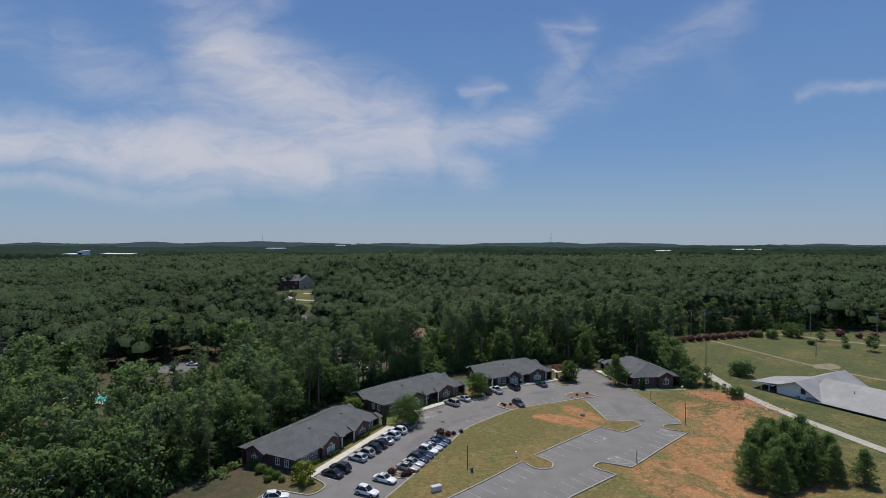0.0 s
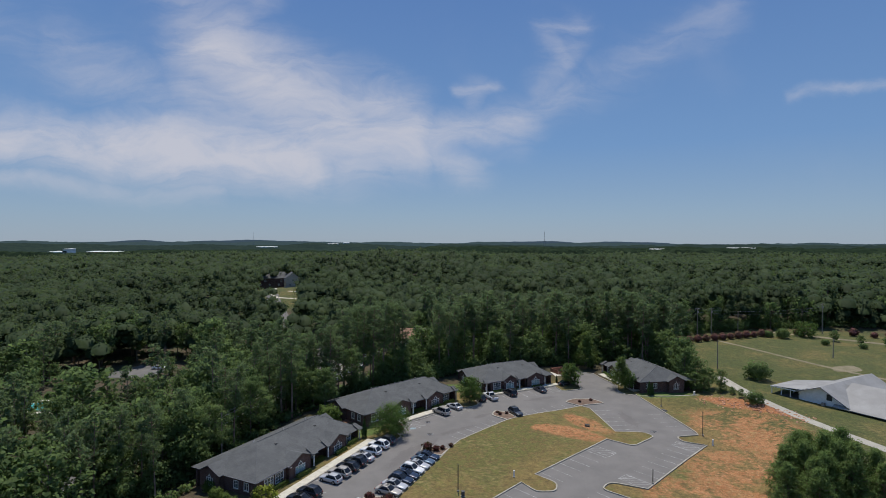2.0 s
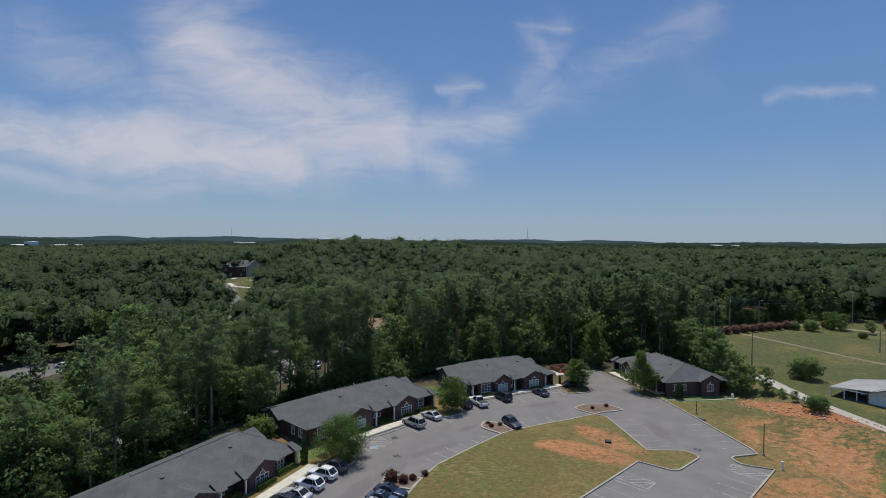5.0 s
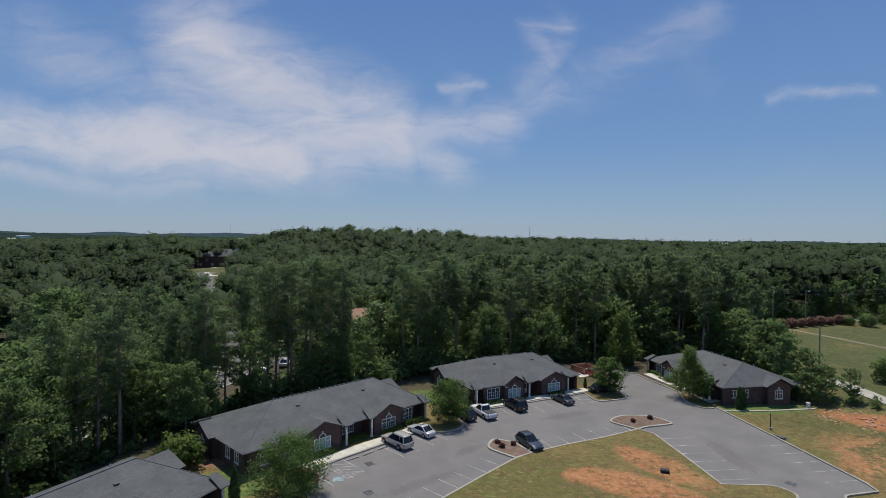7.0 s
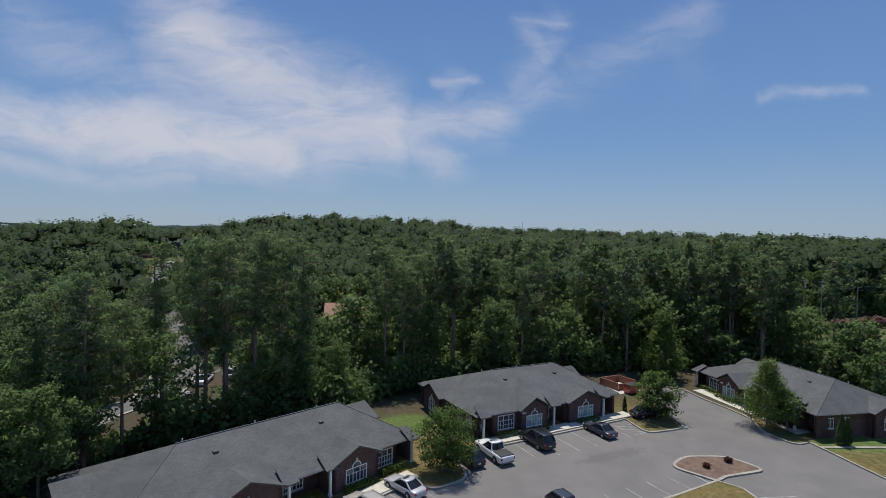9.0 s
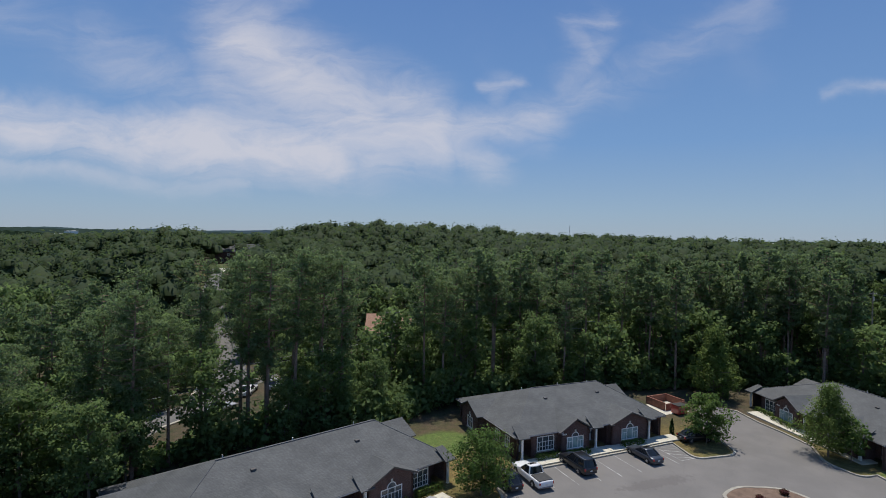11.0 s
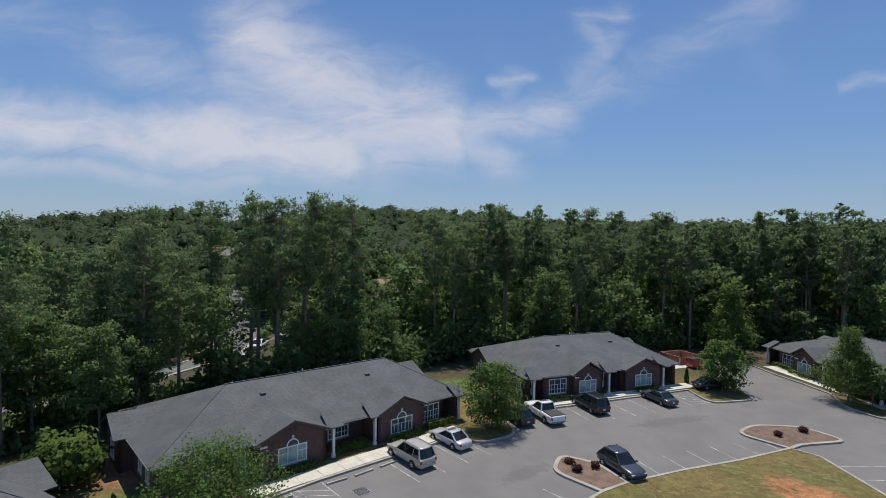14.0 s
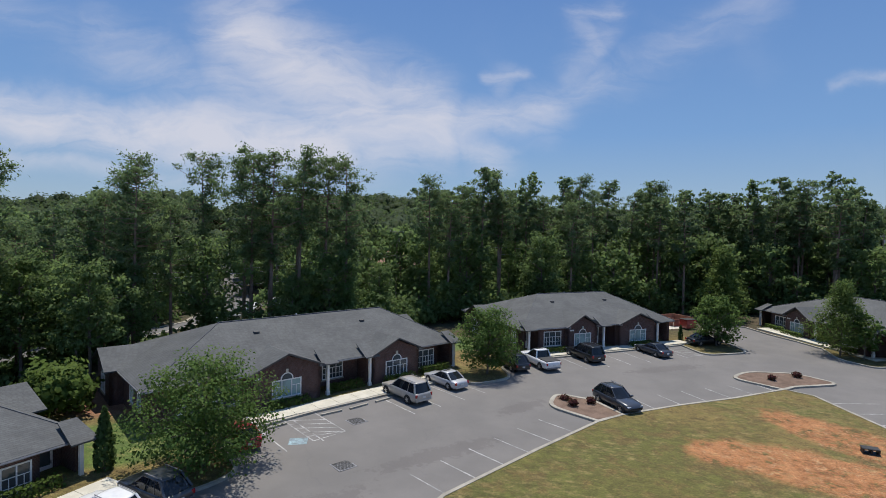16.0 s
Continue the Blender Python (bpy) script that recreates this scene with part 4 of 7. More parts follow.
            for f in ((0, 1, 2), (5, 4, 3), (0, 3, 4, 1), (1, 4, 5, 2), (2, 5, 3, 0)):
                bm.faces.new([v[i] for i in f])
            part("gable_wall", bm, BRICK, off)
    wall(off, "wall", (long, deep), (0, deep), -1.2, E)
    # the hipped main roof
    y0, y1, x0, x1 = -OV, deep + OV, -OV, long + OV
    rl, rr = (hip_l, mid, RIDGE), (long - hip_r, mid, RIDGE)
    c = [(x0, y0, E), (x1, y0, E), (x1, y1, E), (x0, y1, E)]
    for nm, pts in (("front", [c[0], c[1], rr, rl]), ("right", [c[1], c[2], rr]), ("back", [c[2], c[3], rl, rr]), ("left", [c[3], c[0], rl])):
        bm = bmesh.new()
        slab(bm, pts)
        part("roof_slope", bm, SHINGLE, off)
    bm = bmesh.new()
    tube(bm, [(rl[0] - 0.1, mid, RIDGE + 0.0), (rr[0] + 0.1, mid, RIDGE + 0.0)], [0.09, 0.09], 4)
    part("ridge_cap", bm, RIDGE_CAP, off)
    for a, b in ((c[0], rl), (c[1], rr)):
        part("hip_cap", tube(bmesh.new(), [a, b], [0.05, 0.06], 4), RIDGE_CAP, off)
    bm = bmesh.new()
    box(bm, x0 + 0.02, x1 - 0.02, y0 + 0.02, y1 - 0.02, E - 0.13, E - 0.105)
    part("soffit", bm, OFFWHITE, off)
    for a, b in ((c[0], c[1]), (c[1], c[2]), (c[3], c[0])):
        part("gutter", tube(bmesh.new(), [(a[0], a[1], E - 0.09), (b[0], b[1], E - 0.09)], [0.075, 0.075], 5), GUTTER, off)
    # gabled bays on the front
    for a, b, lift in gables:
        xc, hw, top = (a + b) / 2, (b - a) / 2 + 0.35, E + lift
        yf = -0.7 - 0.35
        back = mid * (top - E) / (RIDGE - E) + 0.6
        bm = bmesh.new()
        slab(bm, [(xc - hw, yf, E + 0.02), (xc, yf, top), (xc, back, top), (xc - hw, back, E + 0.02)])
        slab(bm, [(xc, yf, top), (xc + hw, yf, E + 0.02), (xc + hw, back, E + 0.02), (xc, back, top)])
        part("gable_roof", bm, SHINGLE, off)
        bm = bmesh.new()
        v = [bm.verts.new((x, y, z)) for y in (-0.7, -0.45) for x, z in ((a, E), (b, E), (xc, E + (top - E) * (b - a) / 2 / hw - 0.12))]
        for f in ((0, 1, 2), (5, 4, 3), (0, 3, 4, 1), (1, 4, 5, 2), (2, 5, 3, 0)):
            bm.faces.new([v[i] for i in f])
        part("gable_wall", bm, BRICK, off)
        for s in (-1, 1):
            bm = bmesh.new()
            tube(bm, [(xc + s * hw, yf, E - 0.06), (xc, yf, top - 0.08)], [0.10, 0.10], 4)
            part("rake_board", bm, DARK_TRIM_AND_SHADE, off)
            part("eave_return", box(bmesh.new(), xc + s * hw - (0.55 if s > 0 else 0), xc + s * hw + (0 if s > 0 else 0.55), yf, -0.703, E - 0.14, E + 0.06), GUTTER, off)
    for x in posts:
        pst = new("porch_post")
        pst.parent, pst.matrix_local = off, Matrix.Translation((x, -0.62, 0))
        part("shaft", box(bmesh.new(), -0.11, 0.11, -0.11, 0.11, 0.2, E - 0.25), OFFWHITE, pst)
        part("base", box(bmesh.new(), -0.16, 0.16, -0.16, 0.16, -0.5, 0.2, 0.02), OFFWHITE, pst)
        part("capital", box(bmesh.new(), -0.16, 0.16, -0.16, 0.16, E - 0.25, E - 0.13), OFFWHITE, pst)
        bm = bmesh.new()
        slab(bm, [(x - 0.8, -1.15, E - 0.02), (x + 0.8, -1.15, E - 0.02), (x + 0.55, 0.9, E + 0.9), (x - 0.55, 0.9, E + 0.9)])
        part("porch_roof", bm, SHINGLE, off)
    for k, x in enumerate((0.3 * long, 0.52 * long, 0.8 * long)):
        y = mid + (0.7 if k % 2 else 2.2)
        z = RIDGE - abs(y - mid) * (RIDGE - E) / (mid + OV)
        part("vent_pipe", tube(bmesh.new(), [(x, y, z - 0.2), (x, y, z + 0.35)], [0.06, 0.06], 6), WHITE, off)
    for x in (0.34 * long, 0.72 * long):
        z = E + (RIDGE - E) * 0.72
        y = -OV + (mid + OV) * 0.72
        part("roof_vent", box(bmesh.new(), x - 0.25, x + 0.25, y - 0.2, y + 0.15, z - 0.05, z + 0.14, 0.03), DARK_TRIM_AND_SHADE, off)
    for k in range(4):
        part("number_bar", box(bmesh.new(), gables[0][0] + 0.3 + 0.16 * k, gables[0][0] + 0.42 + 0.16 * k, -0.715, -0.702, 2.25, 2.42), WHITE, off)
    return off


BIG = dict(long=30.3, deep=14.4, gables=[(7.2, 13.4, 1.42), (18.9, 24.4, 1.38)], porches=[(13.6, 18.7), (27.4, 29.4)],
           windows=[(10.3, 2.6, 0.45, 1.95, 3, "ab"), (21.65, 2.6, 0.45, 1.95, 3, "a"), (25.9, 2.2, 0.45, 2.25, 3), (3.0, 2.2, 0.45, 2.25, 3), (5.6, 2.0, 0.45, 2.25, 3), (16.0, 2.2, 0.5, 2.2, 3)],
           ends="lr", hip_l=7.5, hip_r=4.6, posts=(14.2, 18.6, 29.3))
SMALL = dict(long=22.7, deep=15.6, gables=[(5.8, 10.2, 1.5), (13.7, 19.7, 1.35)], porches=[(0.3, 2.0), (10.4, 13.5), (19.9, 22.5)],
             windows=[(4.1, 2.5, 0.45, 2.25, 3), (8.0, 2.5, 0.45, 1.95, 3, "ab"), (16.7, 2.7, 0.45, 1.95, 3, "ab")],
             ends="lr", hip_l=7.0, hip_r=4.6, posts=(0.4, 11.3, 20.1))
LABEL = "low dark red brick office with grey shingle roof and front gables"
office(pose(-33.9, 101.9, 0.3, 0, 0, 71.0), label=LABEL, **{**BIG, "long": 29.6})
office(pose(-24.3, 135.6, gz(-14, 147) + 0.12, 0, 0, 51.5), label=LABEL, **{**BIG, "long": 29.6})
office(pose(1.6, 165.3, gz(11, 171) + 0.15, 0, 0, 33.0), label=LABEL, **SMALL)
office(pose(38.5, 194.1, gz(41, 182) + 0.15, 0, 0, -73.7), label=LABEL, **SMALL)

# ---- plants ----
RNG = np.random.default_rng(7)


def leaf_quads(centres, size, long=1.0, flat=0.0, rng=RNG, facing=None, loose=0.55):
    """One leaf-spray card per centre. facing gives the way each looks, roughly, so that a clump is lit as a rounded mass."""
    n = len(centres)
    if facing is None:
        a = rng.normal(size=(n, 3))
        a[:, 2] *= 1 - flat
        a /= np.linalg.norm(a, axis=1)[:, None]
        b = np.cross(a, rng.normal(size=(n, 3)))
        soft = None
    else:
        up = facing + rng.normal(0, loose, (n, 3))
        up /= np.linalg.norm(up, axis=1)[:, None] + 1e-9
        a = np.cross(up, rng.normal(size=(n, 3)))
        a /= np.linalg.norm(a, axis=1)[:, None] + 1e-9
        b = np.cross(up, a)
        soft = facing / (np.linalg.norm(facing, axis=1)[:, None] + 1e-9) + rng.normal(0, 0.2, (n, 3))
        soft /= np.linalg.norm(soft, axis=1)[:, None] + 1e-9
    b /= np.linalg.norm(b, axis=1)[:, None] + 1e-9
    s = size * rng.uniform(0.6, 1.3, n)[:, None]
    a, b = a * s * long / 2, b * s / 2
    # a pointed leaf-spray outline, not a square
    quads = np.stack([centres - a, centres - 0.15 * a + b, centres + a, centres + 0.1 * a - b * 0.8], 1)
    if soft is not None:
        turned = np.einsum("ij,ij->i", np.cross(a, b), soft) > 0
        quads[turned] = quads[turned][:, ::-1]
    return quads, soft


def card_mesh(name, leaves, mat, parent=None):
    """One mesh of leaf sprays; each spray is shaded as a bit of its clump's rounded outside."""
    quads, soft = leaves
    n = len(quads)
    me = bpy.data.meshes.new(name)
    me.vertices.add(4 * n)
    me.vertices.foreach_set("co", np.ascontiguousarray(quads, dtype=np.float32).ravel())
    me.loops.add(4 * n)
    me.loops.foreach_set("vertex_index", np.arange(4 * n, dtype=np.int32))
    me.polygons.add(n)
    me.polygons.foreach_set("loop_start", np.arange(0, 4 * n, 4, dtype=np.int32))
    me.update(calc_edges=True)
    me.validate()
    if soft is not None:
        own = me.attributes.new("custom_normal", "FLOAT_VECTOR", "POINT")
        own.data.foreach_set("vector", np.repeat(soft.astype(np.float32), 4, axis=0).ravel())
    me.materials.append(mat)
    ob = new(name, me)
    ob.parent = parent
    return ob


def pine_tree(high, seed, cards=1150, base=0.42, wide=3.4, limbs=46, leaf=0.58, clump=0.55, mat=None, cone=False):
    """A tall bare-stemmed pine: limbs from part way up, needle sprays at their ends."""
    rng = np.random.default_rng(seed)
    tree = thing("pine_tree", pose(0, 0, 0), "tall pine with a bare trunk and a ragged dark green crown", "tree", "woodland trees")
    lean = rng.normal(0, 0.35, 2)
    bm = bmesh.new()
    stem = [(lean[0] * (k / 6) ** 2, lean[1] * (k / 6) ** 2, high * k / 6 - 0.4) for k in range(7)]
    tube(bm, stem, [0.30, 0.26, 0.22, 0.18, 0.13, 0.08, 0.03], 7)
    spots = []
    n = limbs
    for k in range(n):
        f = base + (1 - base) * ((k + rng.uniform(0, 1)) / n)
        z = high * f
        reach = wide * (0.35 + 0.75 * math.sin(math.pi * min(1, (1.02 - f) / (1 - base)) ** 0.8 * 0.85)) * rng.uniform(0.55, 1.1)
        if cone:
            reach = wide * min(1, 1.25 * (1.03 - f)) ** 0.8 * rng.uniform(0.6, 1.05)
        elif k < 6:
            reach *= rng.uniform(0.3, 0.8)
        ang = rng.uniform(0, 2 * math.pi)
        root = np.array([lean[0] * f * f, lean[1] * f * f, z])
        tip = root + np.array([math.cos(ang) * reach, math.sin(ang) * reach, reach * rng.uniform(0.05, 0.45)])
        bend = (root + tip) / 2 + np.array([0, 0, -0.12 * reach])
        tube(bm, [root, bend, tip], [0.07, 0.045, 0.015], 3, False)
        for q in range(4):
            t = rng.uniform(0.30, 1.05)
            spots.append((root * (1 - t) + tip * t + rng.normal(0, 0.25, 3), clump * rng.uniform(0.6, 1.25)))
    part("trunk", bm, BARK_PINE, tree)
    each = cards // len(spots)
    offs = [rng.normal(0, r * 0.55, (each, 3)) * (1, 1, 0.6) for c, r in spots]
    centres = np.concatenate([c + o for (c, r), o in zip(spots, offs)])
    way = np.concatenate([o / (np.linalg.norm(o, axis=1)[:, None] + 1e-6) for o in offs]) + (0, 0, 0.7)
    card_mesh("crown", leaf_quads(centres, leaf * 0.78, 2.1, 0.2, rng, way, 0.75), mat or NEEDLES, tree)
    return tree


def broad_tree(high, seed, cards=1200, wide=4.0, low=0.25, mat=None, name="broadleaf_tree", label="leafy green broadleaf tree with a rounded uneven crown", group="woodland trees", leaf=0.62, trunk=0.2, limbs=26, cone=False):
    rng = np.random.default_rng(seed)
    tree = thing(name, pose(0, 0, 0), label, "tree", group)
    bm = bmesh.new()
    fork = high * (low + 0.12)
    tube(bm, [(0, 0, -0.4), (0.05, 0, fork * 0.5), (0.1, 0.05, fork), (0.1, 0.1, high * 0.8)], [trunk, trunk * 0.8, trunk * 0.65, 0.03], 7)
    lumps = []
    n = limbs
    for k in range(n):
        f = low + 0.08 + (0.92 - low) * (k + rng.uniform(0, 1)) / n
        t = (f - low) / (1 - low)
        reach = wide * (0.25 + 0.95 * math.sin(math.pi * min(1.0, 0.12 + 0.83 * t)) ** 0.8) * rng.uniform(0.5, 0.95)
        if cone:
            reach = wide * min(1.0, 0.45 + 2.6 * t, 1.32 * (1.02 - t)) * rng.uniform(0.6, 1.0)
        ang = k * 2.4 + rng.uniform(-0.5, 0.5)
        root, tip = np.array([0.08, 0.05, max(fork * 0.8, f * high - reach * 0.55)]), np.array([math.cos(ang) * reach, math.sin(ang) * reach, f * high])
        tube(bm, [root, (root + tip) / 2 + (0, 0, 0.15 * reach), tip], [trunk * 0.35, trunk * 0.2, 0.015], 4, False)
        lumps += [(tip, wide * rng.uniform(0.24, 0.40)), ((0.45 * root + 0.55 * tip) + rng.normal(0, 0.3, 3), wide * rng.uniform(0.2, 0.34))]
    lumps.append((np.array([0.1, 0.1, high * (0.96 if cone else 0.93)]), wide * (0.14 if cone else 0.3)))
    if limbs > 30:
        lumps += [(np.array([0.1, 0.1, high * q]), wide * (0.5 if not cone else 0.62 * (1.05 - q))) for q in (low + 0.3, 0.5, 0.62, 0.75)]
    part("trunk", bm, BARK, tree)
    each = cards // len(lumps)
    out, way = [], []
    for c, r in lumps:
        d = rng.normal(size=(each, 3))
        d /= np.linalg.norm(d, axis=1)[:, None]
        out.append(c + d * r * rng.uniform(0.35, 1.08, each)[:, None] * (1, 1, 0.72))
        way.append(d + (0, 0, 0.7))
    card_mesh("crown", leaf_quads(np.concatenate(out), leaf, 1.25, 0.3, rng, np.concatenate(way)), mat or LEAVES, tree)
    return tree


def shrub(seed, wide, high, mat, name, label, cards=420, leaf=0.22, group="", square=False, long=None):
    rng = np.random.default_rng(seed)
    bush = thing(name, pose(0, 0, 0), label, "shrub" if not square else "hedge", group)
    bm = bmesh.new()
    for k in range(5):
        a = k * 1.26
        tube(bm, [(0.05 * math.cos(a), 0.05 * math.sin(a), -0.2), (0.3 * wide * math.cos(a), 0.3 * wide * math.sin(a), high * 0.6)], [0.03, 0.01], 3, False)
    part("stems", bm, BARK, bush)
    if square:
        way = rng.normal(0, 0.3, (cards, 3))
        q = rng.uniform(-1, 1, (cards, 3))
        far = np.argmax(np.abs(q) * (0.6, 1, 1), axis=1)
        q[np.arange(cards), far] = np.sign(q[np.arange(cards), far]) * rng.uniform(0.8, 1.0, cards)
        way[np.arange(cards), far] += np.sign(q[np.arange(cards), far])
        c = q * ((long or wide) / 2, wide / 2, high / 2) + (0, 0, high / 2)
    else:
        d = rng.normal(size=(cards, 3))
        d /= np.linalg.norm(d, axis=1)[:, None]
        lump = 1 + 0.22 * np.sin(d[:, 0] * 5 + seed) * np.cos(d[:, 1] * 6) + 0.12 * np.sin(d[:, 2] * 9)
        c = d * (lump * rng.uniform(0.55, 1.0, cards))[:, None] * (wide / 2, wide / 2, high / 2) + (0, 0, high / 2)
        way = d + (0, 0, 0.3)
    card_mesh("foliage", leaf_quads(c, leaf, 1.2, 0.1, rng, way, 0.8), mat, bush)
    return bush


def cypress(seed, high, wide, mat=None, name="cypress", label="slim dark green columnar cypress", cards=1100):
    rng = np.random.default_rng(seed)
    tree = thing(name, pose(0, 0, 0), label, "tree", "columnar evergreens")
    part("trunk", tube(bmesh.new(), [(0, 0, -0.3), (0, 0, high * 0.9)], [0.08, 0.02], 5), BARK, tree)
    t = rng.uniform(0, 1, cards) ** 0.8
    r = wide / 2 * np.clip(1.6 * (1 - t), 0, 1) ** 0.7 * rng.uniform(0.55, 1.05, cards)
    a = rng.uniform(0, 2 * math.pi, cards)
    c = np.stack([r * np.cos(a), r * np.sin(a), 0.1 + t * (high - 0.2)], 1)
    card_mesh("foliage", leaf_quads(c, 0.2, 1.6, 0.0, rng, np.stack([np.cos(a), np.sin(a), 0.4 + 0 * a], 1), 0.8), mat or CYPRESS, tree)
    return tree


def stand(model, x, y, scale=1.0, turn=None, first=False, dz=-0.05):
    """The model itself, or a copy of it, on the ground at x, y."""
    m = pose(x, y, gz(x, y) + dz, 0, 0, float(RNG.uniform(0, 360)) if turn is None else turn) @ Matrix.Scale(scale, 4)
    if first:
        model.matrix_world = m
        return model
    return copy_plant(model, m)


def copy_plant(model, m):
    keep = model.scale.copy()
    model.scale = (1, 1, 1)
    out = copy_thing(model, m)
    model.scale = keep
    return out


class Stock:
    """Models of one kind, of which the first use of each places the model itself."""

    def __init__(self, models):
        self.models, self.used = models, set()

    def put(self, x, y, scale=1.0, pick=None):
        k = int(RNG.integers(len(self.models))) if pick is None else pick % len(self.models)
        first = k not in self.used
        self.used.add(k)
        return stand(self.models[k], x, y, scale, None, first)


PINES = Stock([pine_tree(24, 11, 1500, leaf=0.5), pine_tree(23, 12, 1500, wide=3.9, leaf=0.5), pine_tree(24.5, 13, 1500, base=0.5, wide=3.1, leaf=0.5), pine_tree(20, 14, 1500, base=0.3, wide=3.2, leaf=0.5), pine_tree(25, 15, 1500, base=0.55, wide=3.6, leaf=0.5)])
BROADS = Stock([broad_tree(13, 21, 1380, leaf=0.55), broad_tree(15, 22, 1450, wide=4.6, leaf=0.57), broad_tree(11, 23, 1300, wide=3.8, leaf=0.53), broad_tree(9, 24, wide=3.4, low=0.12, cards=1200, leaf=0.48)])
PINES_FINE = Stock([pine_tree(24, 11, 5400, leaf=0.24, clump=0.72), pine_tree(23, 12, 5400, wide=3.9, leaf=0.24, clump=0.72), pine_tree(24.5, 13, 4700, 0.5, 3.1, leaf=0.24, clump=0.7), pine_tree(20, 14, 5200, 0.3, 3.2, leaf=0.24, clump=0.72), pine_tree(25, 15, 4700, 0.55, 3.6, leaf=0.24, clump=0.72)])
BROADS_FINE = Stock([broad_tree(13, 21, 5000, leaf=0.30), broad_tree(15, 22, 5600, 4.6, leaf=0.31), broad_tree(11, 23, 4400, 3.8, leaf=0.29), broad_tree(9, 24, 3800, 3.4, 0.12, leaf=0.28)])
SAPLINGS = Stock([broad_tree(6, 31, cards=800, wide=2.2, low=0.1, leaf=0.40, trunk=0.08, label="young leafy tree in the undergrowth"),
                  broad_tree(4.5, 32, cards=650, wide=2.0, low=0.05, leaf=0.38, trunk=0.06, label="young leafy tree in the undergrowth")])


def inside(x, y, loop):
    hit = False
    for i in range(len(loop)):
        (x0, y0), (x1, y1) = loop[i - 1][:2], loop[i][:2]
        if (y0 > y) != (y1 > y) and x < (x1 - x0) * (y - y0) / (y1 - y0) + x0:
            hit = not hit
    return hit


def near_line(x, y, line, far):
    p = Vector((x, y))
    for a, b in zip(line, line[1:]):
        a, b = Vector(a), Vector(b)
        t = max(0, min(1, (p - a).dot(b - a) / (b - a).length_squared))
        if (p - a.lerp(b, t)).length < far:
            return True
    return False


# the cleared land: offices, lot, field; trees keep out of it
CLEAR = [(-78, 40), (-58, 88), (-53, 104), (-49, 122), (-46, 138), (-44, 148), (-29, 160), (-16, 171), (-9, 181), (6, 190), (20, 197), (36, 203), (52, 200), (62, 190), (64, 200),
         (64, 232), (88, 252), (114, 267), (150, 276), (192, 272), (220, 240), (215, 60), (140, 40)]
LAWNS = [[(-164, 366), (-130, 374), (-98, 280), (-120, 274)], [(-74, 258), (-58, 262), (-52, 240), (-64, 236)], [(-124, 166), (-101, 170), (-98, 186), (-117, 186)], [(-118, 136), (-104, 138), (-105, 148), (-118, 147)], [(-123, 148), (-99, 150), (-97, 172), (-124, 168)],
         [(-48, 156), (-38, 152), (-31, 172), (-30, 196), (-43, 192)], [(-36, 200), (-14, 206), (-18, 222), (-38, 216)]]


LAWN_LINE = [(-58, 203), (-68, 218), (-91, 248), (-117, 290), (-146, 362)]


def woods(x, y):
    if 92 < y < 152 and -84 + 0.414 * (y - 88) < x and near_line(x, y, ROAD, 15) and (x * 7.3 + y * 3.1) % 5 > 0.8:
        return False
    if near_line(x, y, LAWN_LINE, 5.0 if y < 250 else 9.0):
        return False
    if near_line(x, y, [(-24.0, 190), (-28, 206)], 3.0):
        return False
    return not inside(x, y, CLEAR) and not near_line(x, y, ROAD, 5.5) and not any(inside(x, y, l) for l in LAWNS)


# single trees in the open yard west of the first office
for x, y, h, pine in ((-60, 105, 15, 1), (-53.5, 113, 16.5, 1), (-57, 119, 14, 1), (-51, 117, 8, 0), (-58, 100, 16, 1), (-54.5, 105, 17, 1), (-62, 97, 15, 1), (-76, 106, 14, 1), (-51.5, 101, 12, 1), (-80, 112, 14, 0), (-88, 120, 13, 1), (-84, 104, 14, 1), (-49.5, 110.5, 7, 0)):
    (PINES_FINE if pine else BROADS_FINE).put(x, y, h / (24.5 if pine else 13), 2 if pine else 0)
for k, (x, y, h) in enumerate(((-36.5, 143.8, 11.0), (-40.5, 146.5, 9.5), (-44.0, 144.0, 12.0), (-47.0, 147.5, 11.0), (-37.5, 149.5, 8.0))):
    BROADS_FINE.put(x, y, h / 13, 0)
for x, y, h in ((-61.5, 200.5, 8.5), (-57.0, 206.5, 9.0), (-71.5, 215.0, 9.5), (-66.0, 222.5, 8.0), (-80.0, 226.0, 9.0), (-76.0, 236.0, 8.5), (-49.5, 181.5, 5.0), (-92.5, 241.0, 9.0), (-55.0, 186.5, 5.5)):
    BROADS_FINE.put(x, y, h / 13, 0)
# bare-stemmed pines in the first rank behind the offices
for k, (x, y) in enumerate(((-13.5, 184.0), (-9.0, 186.5), (-3.2, 192.4), (3.8, 196.8), (9.4, 199.0), (13.2, 203.6), (19.6, 205.5), (25.0, 209.4), (44.6, 207.0), (50.2, 208.4), (55.0, 206.0))):
    PINES_FINE.put(x, y, (21.5 + 2.2 * math.sin(3.7 * k)) / (25 if k % 2 else 24.5), 4 if k % 2 else 2)
PINES_FINE.put(-37.6, 150.4, 19.8 / 23, 1)
PINES_FINE.put(-39.4, 152.6, 16.5 / 20, 3)
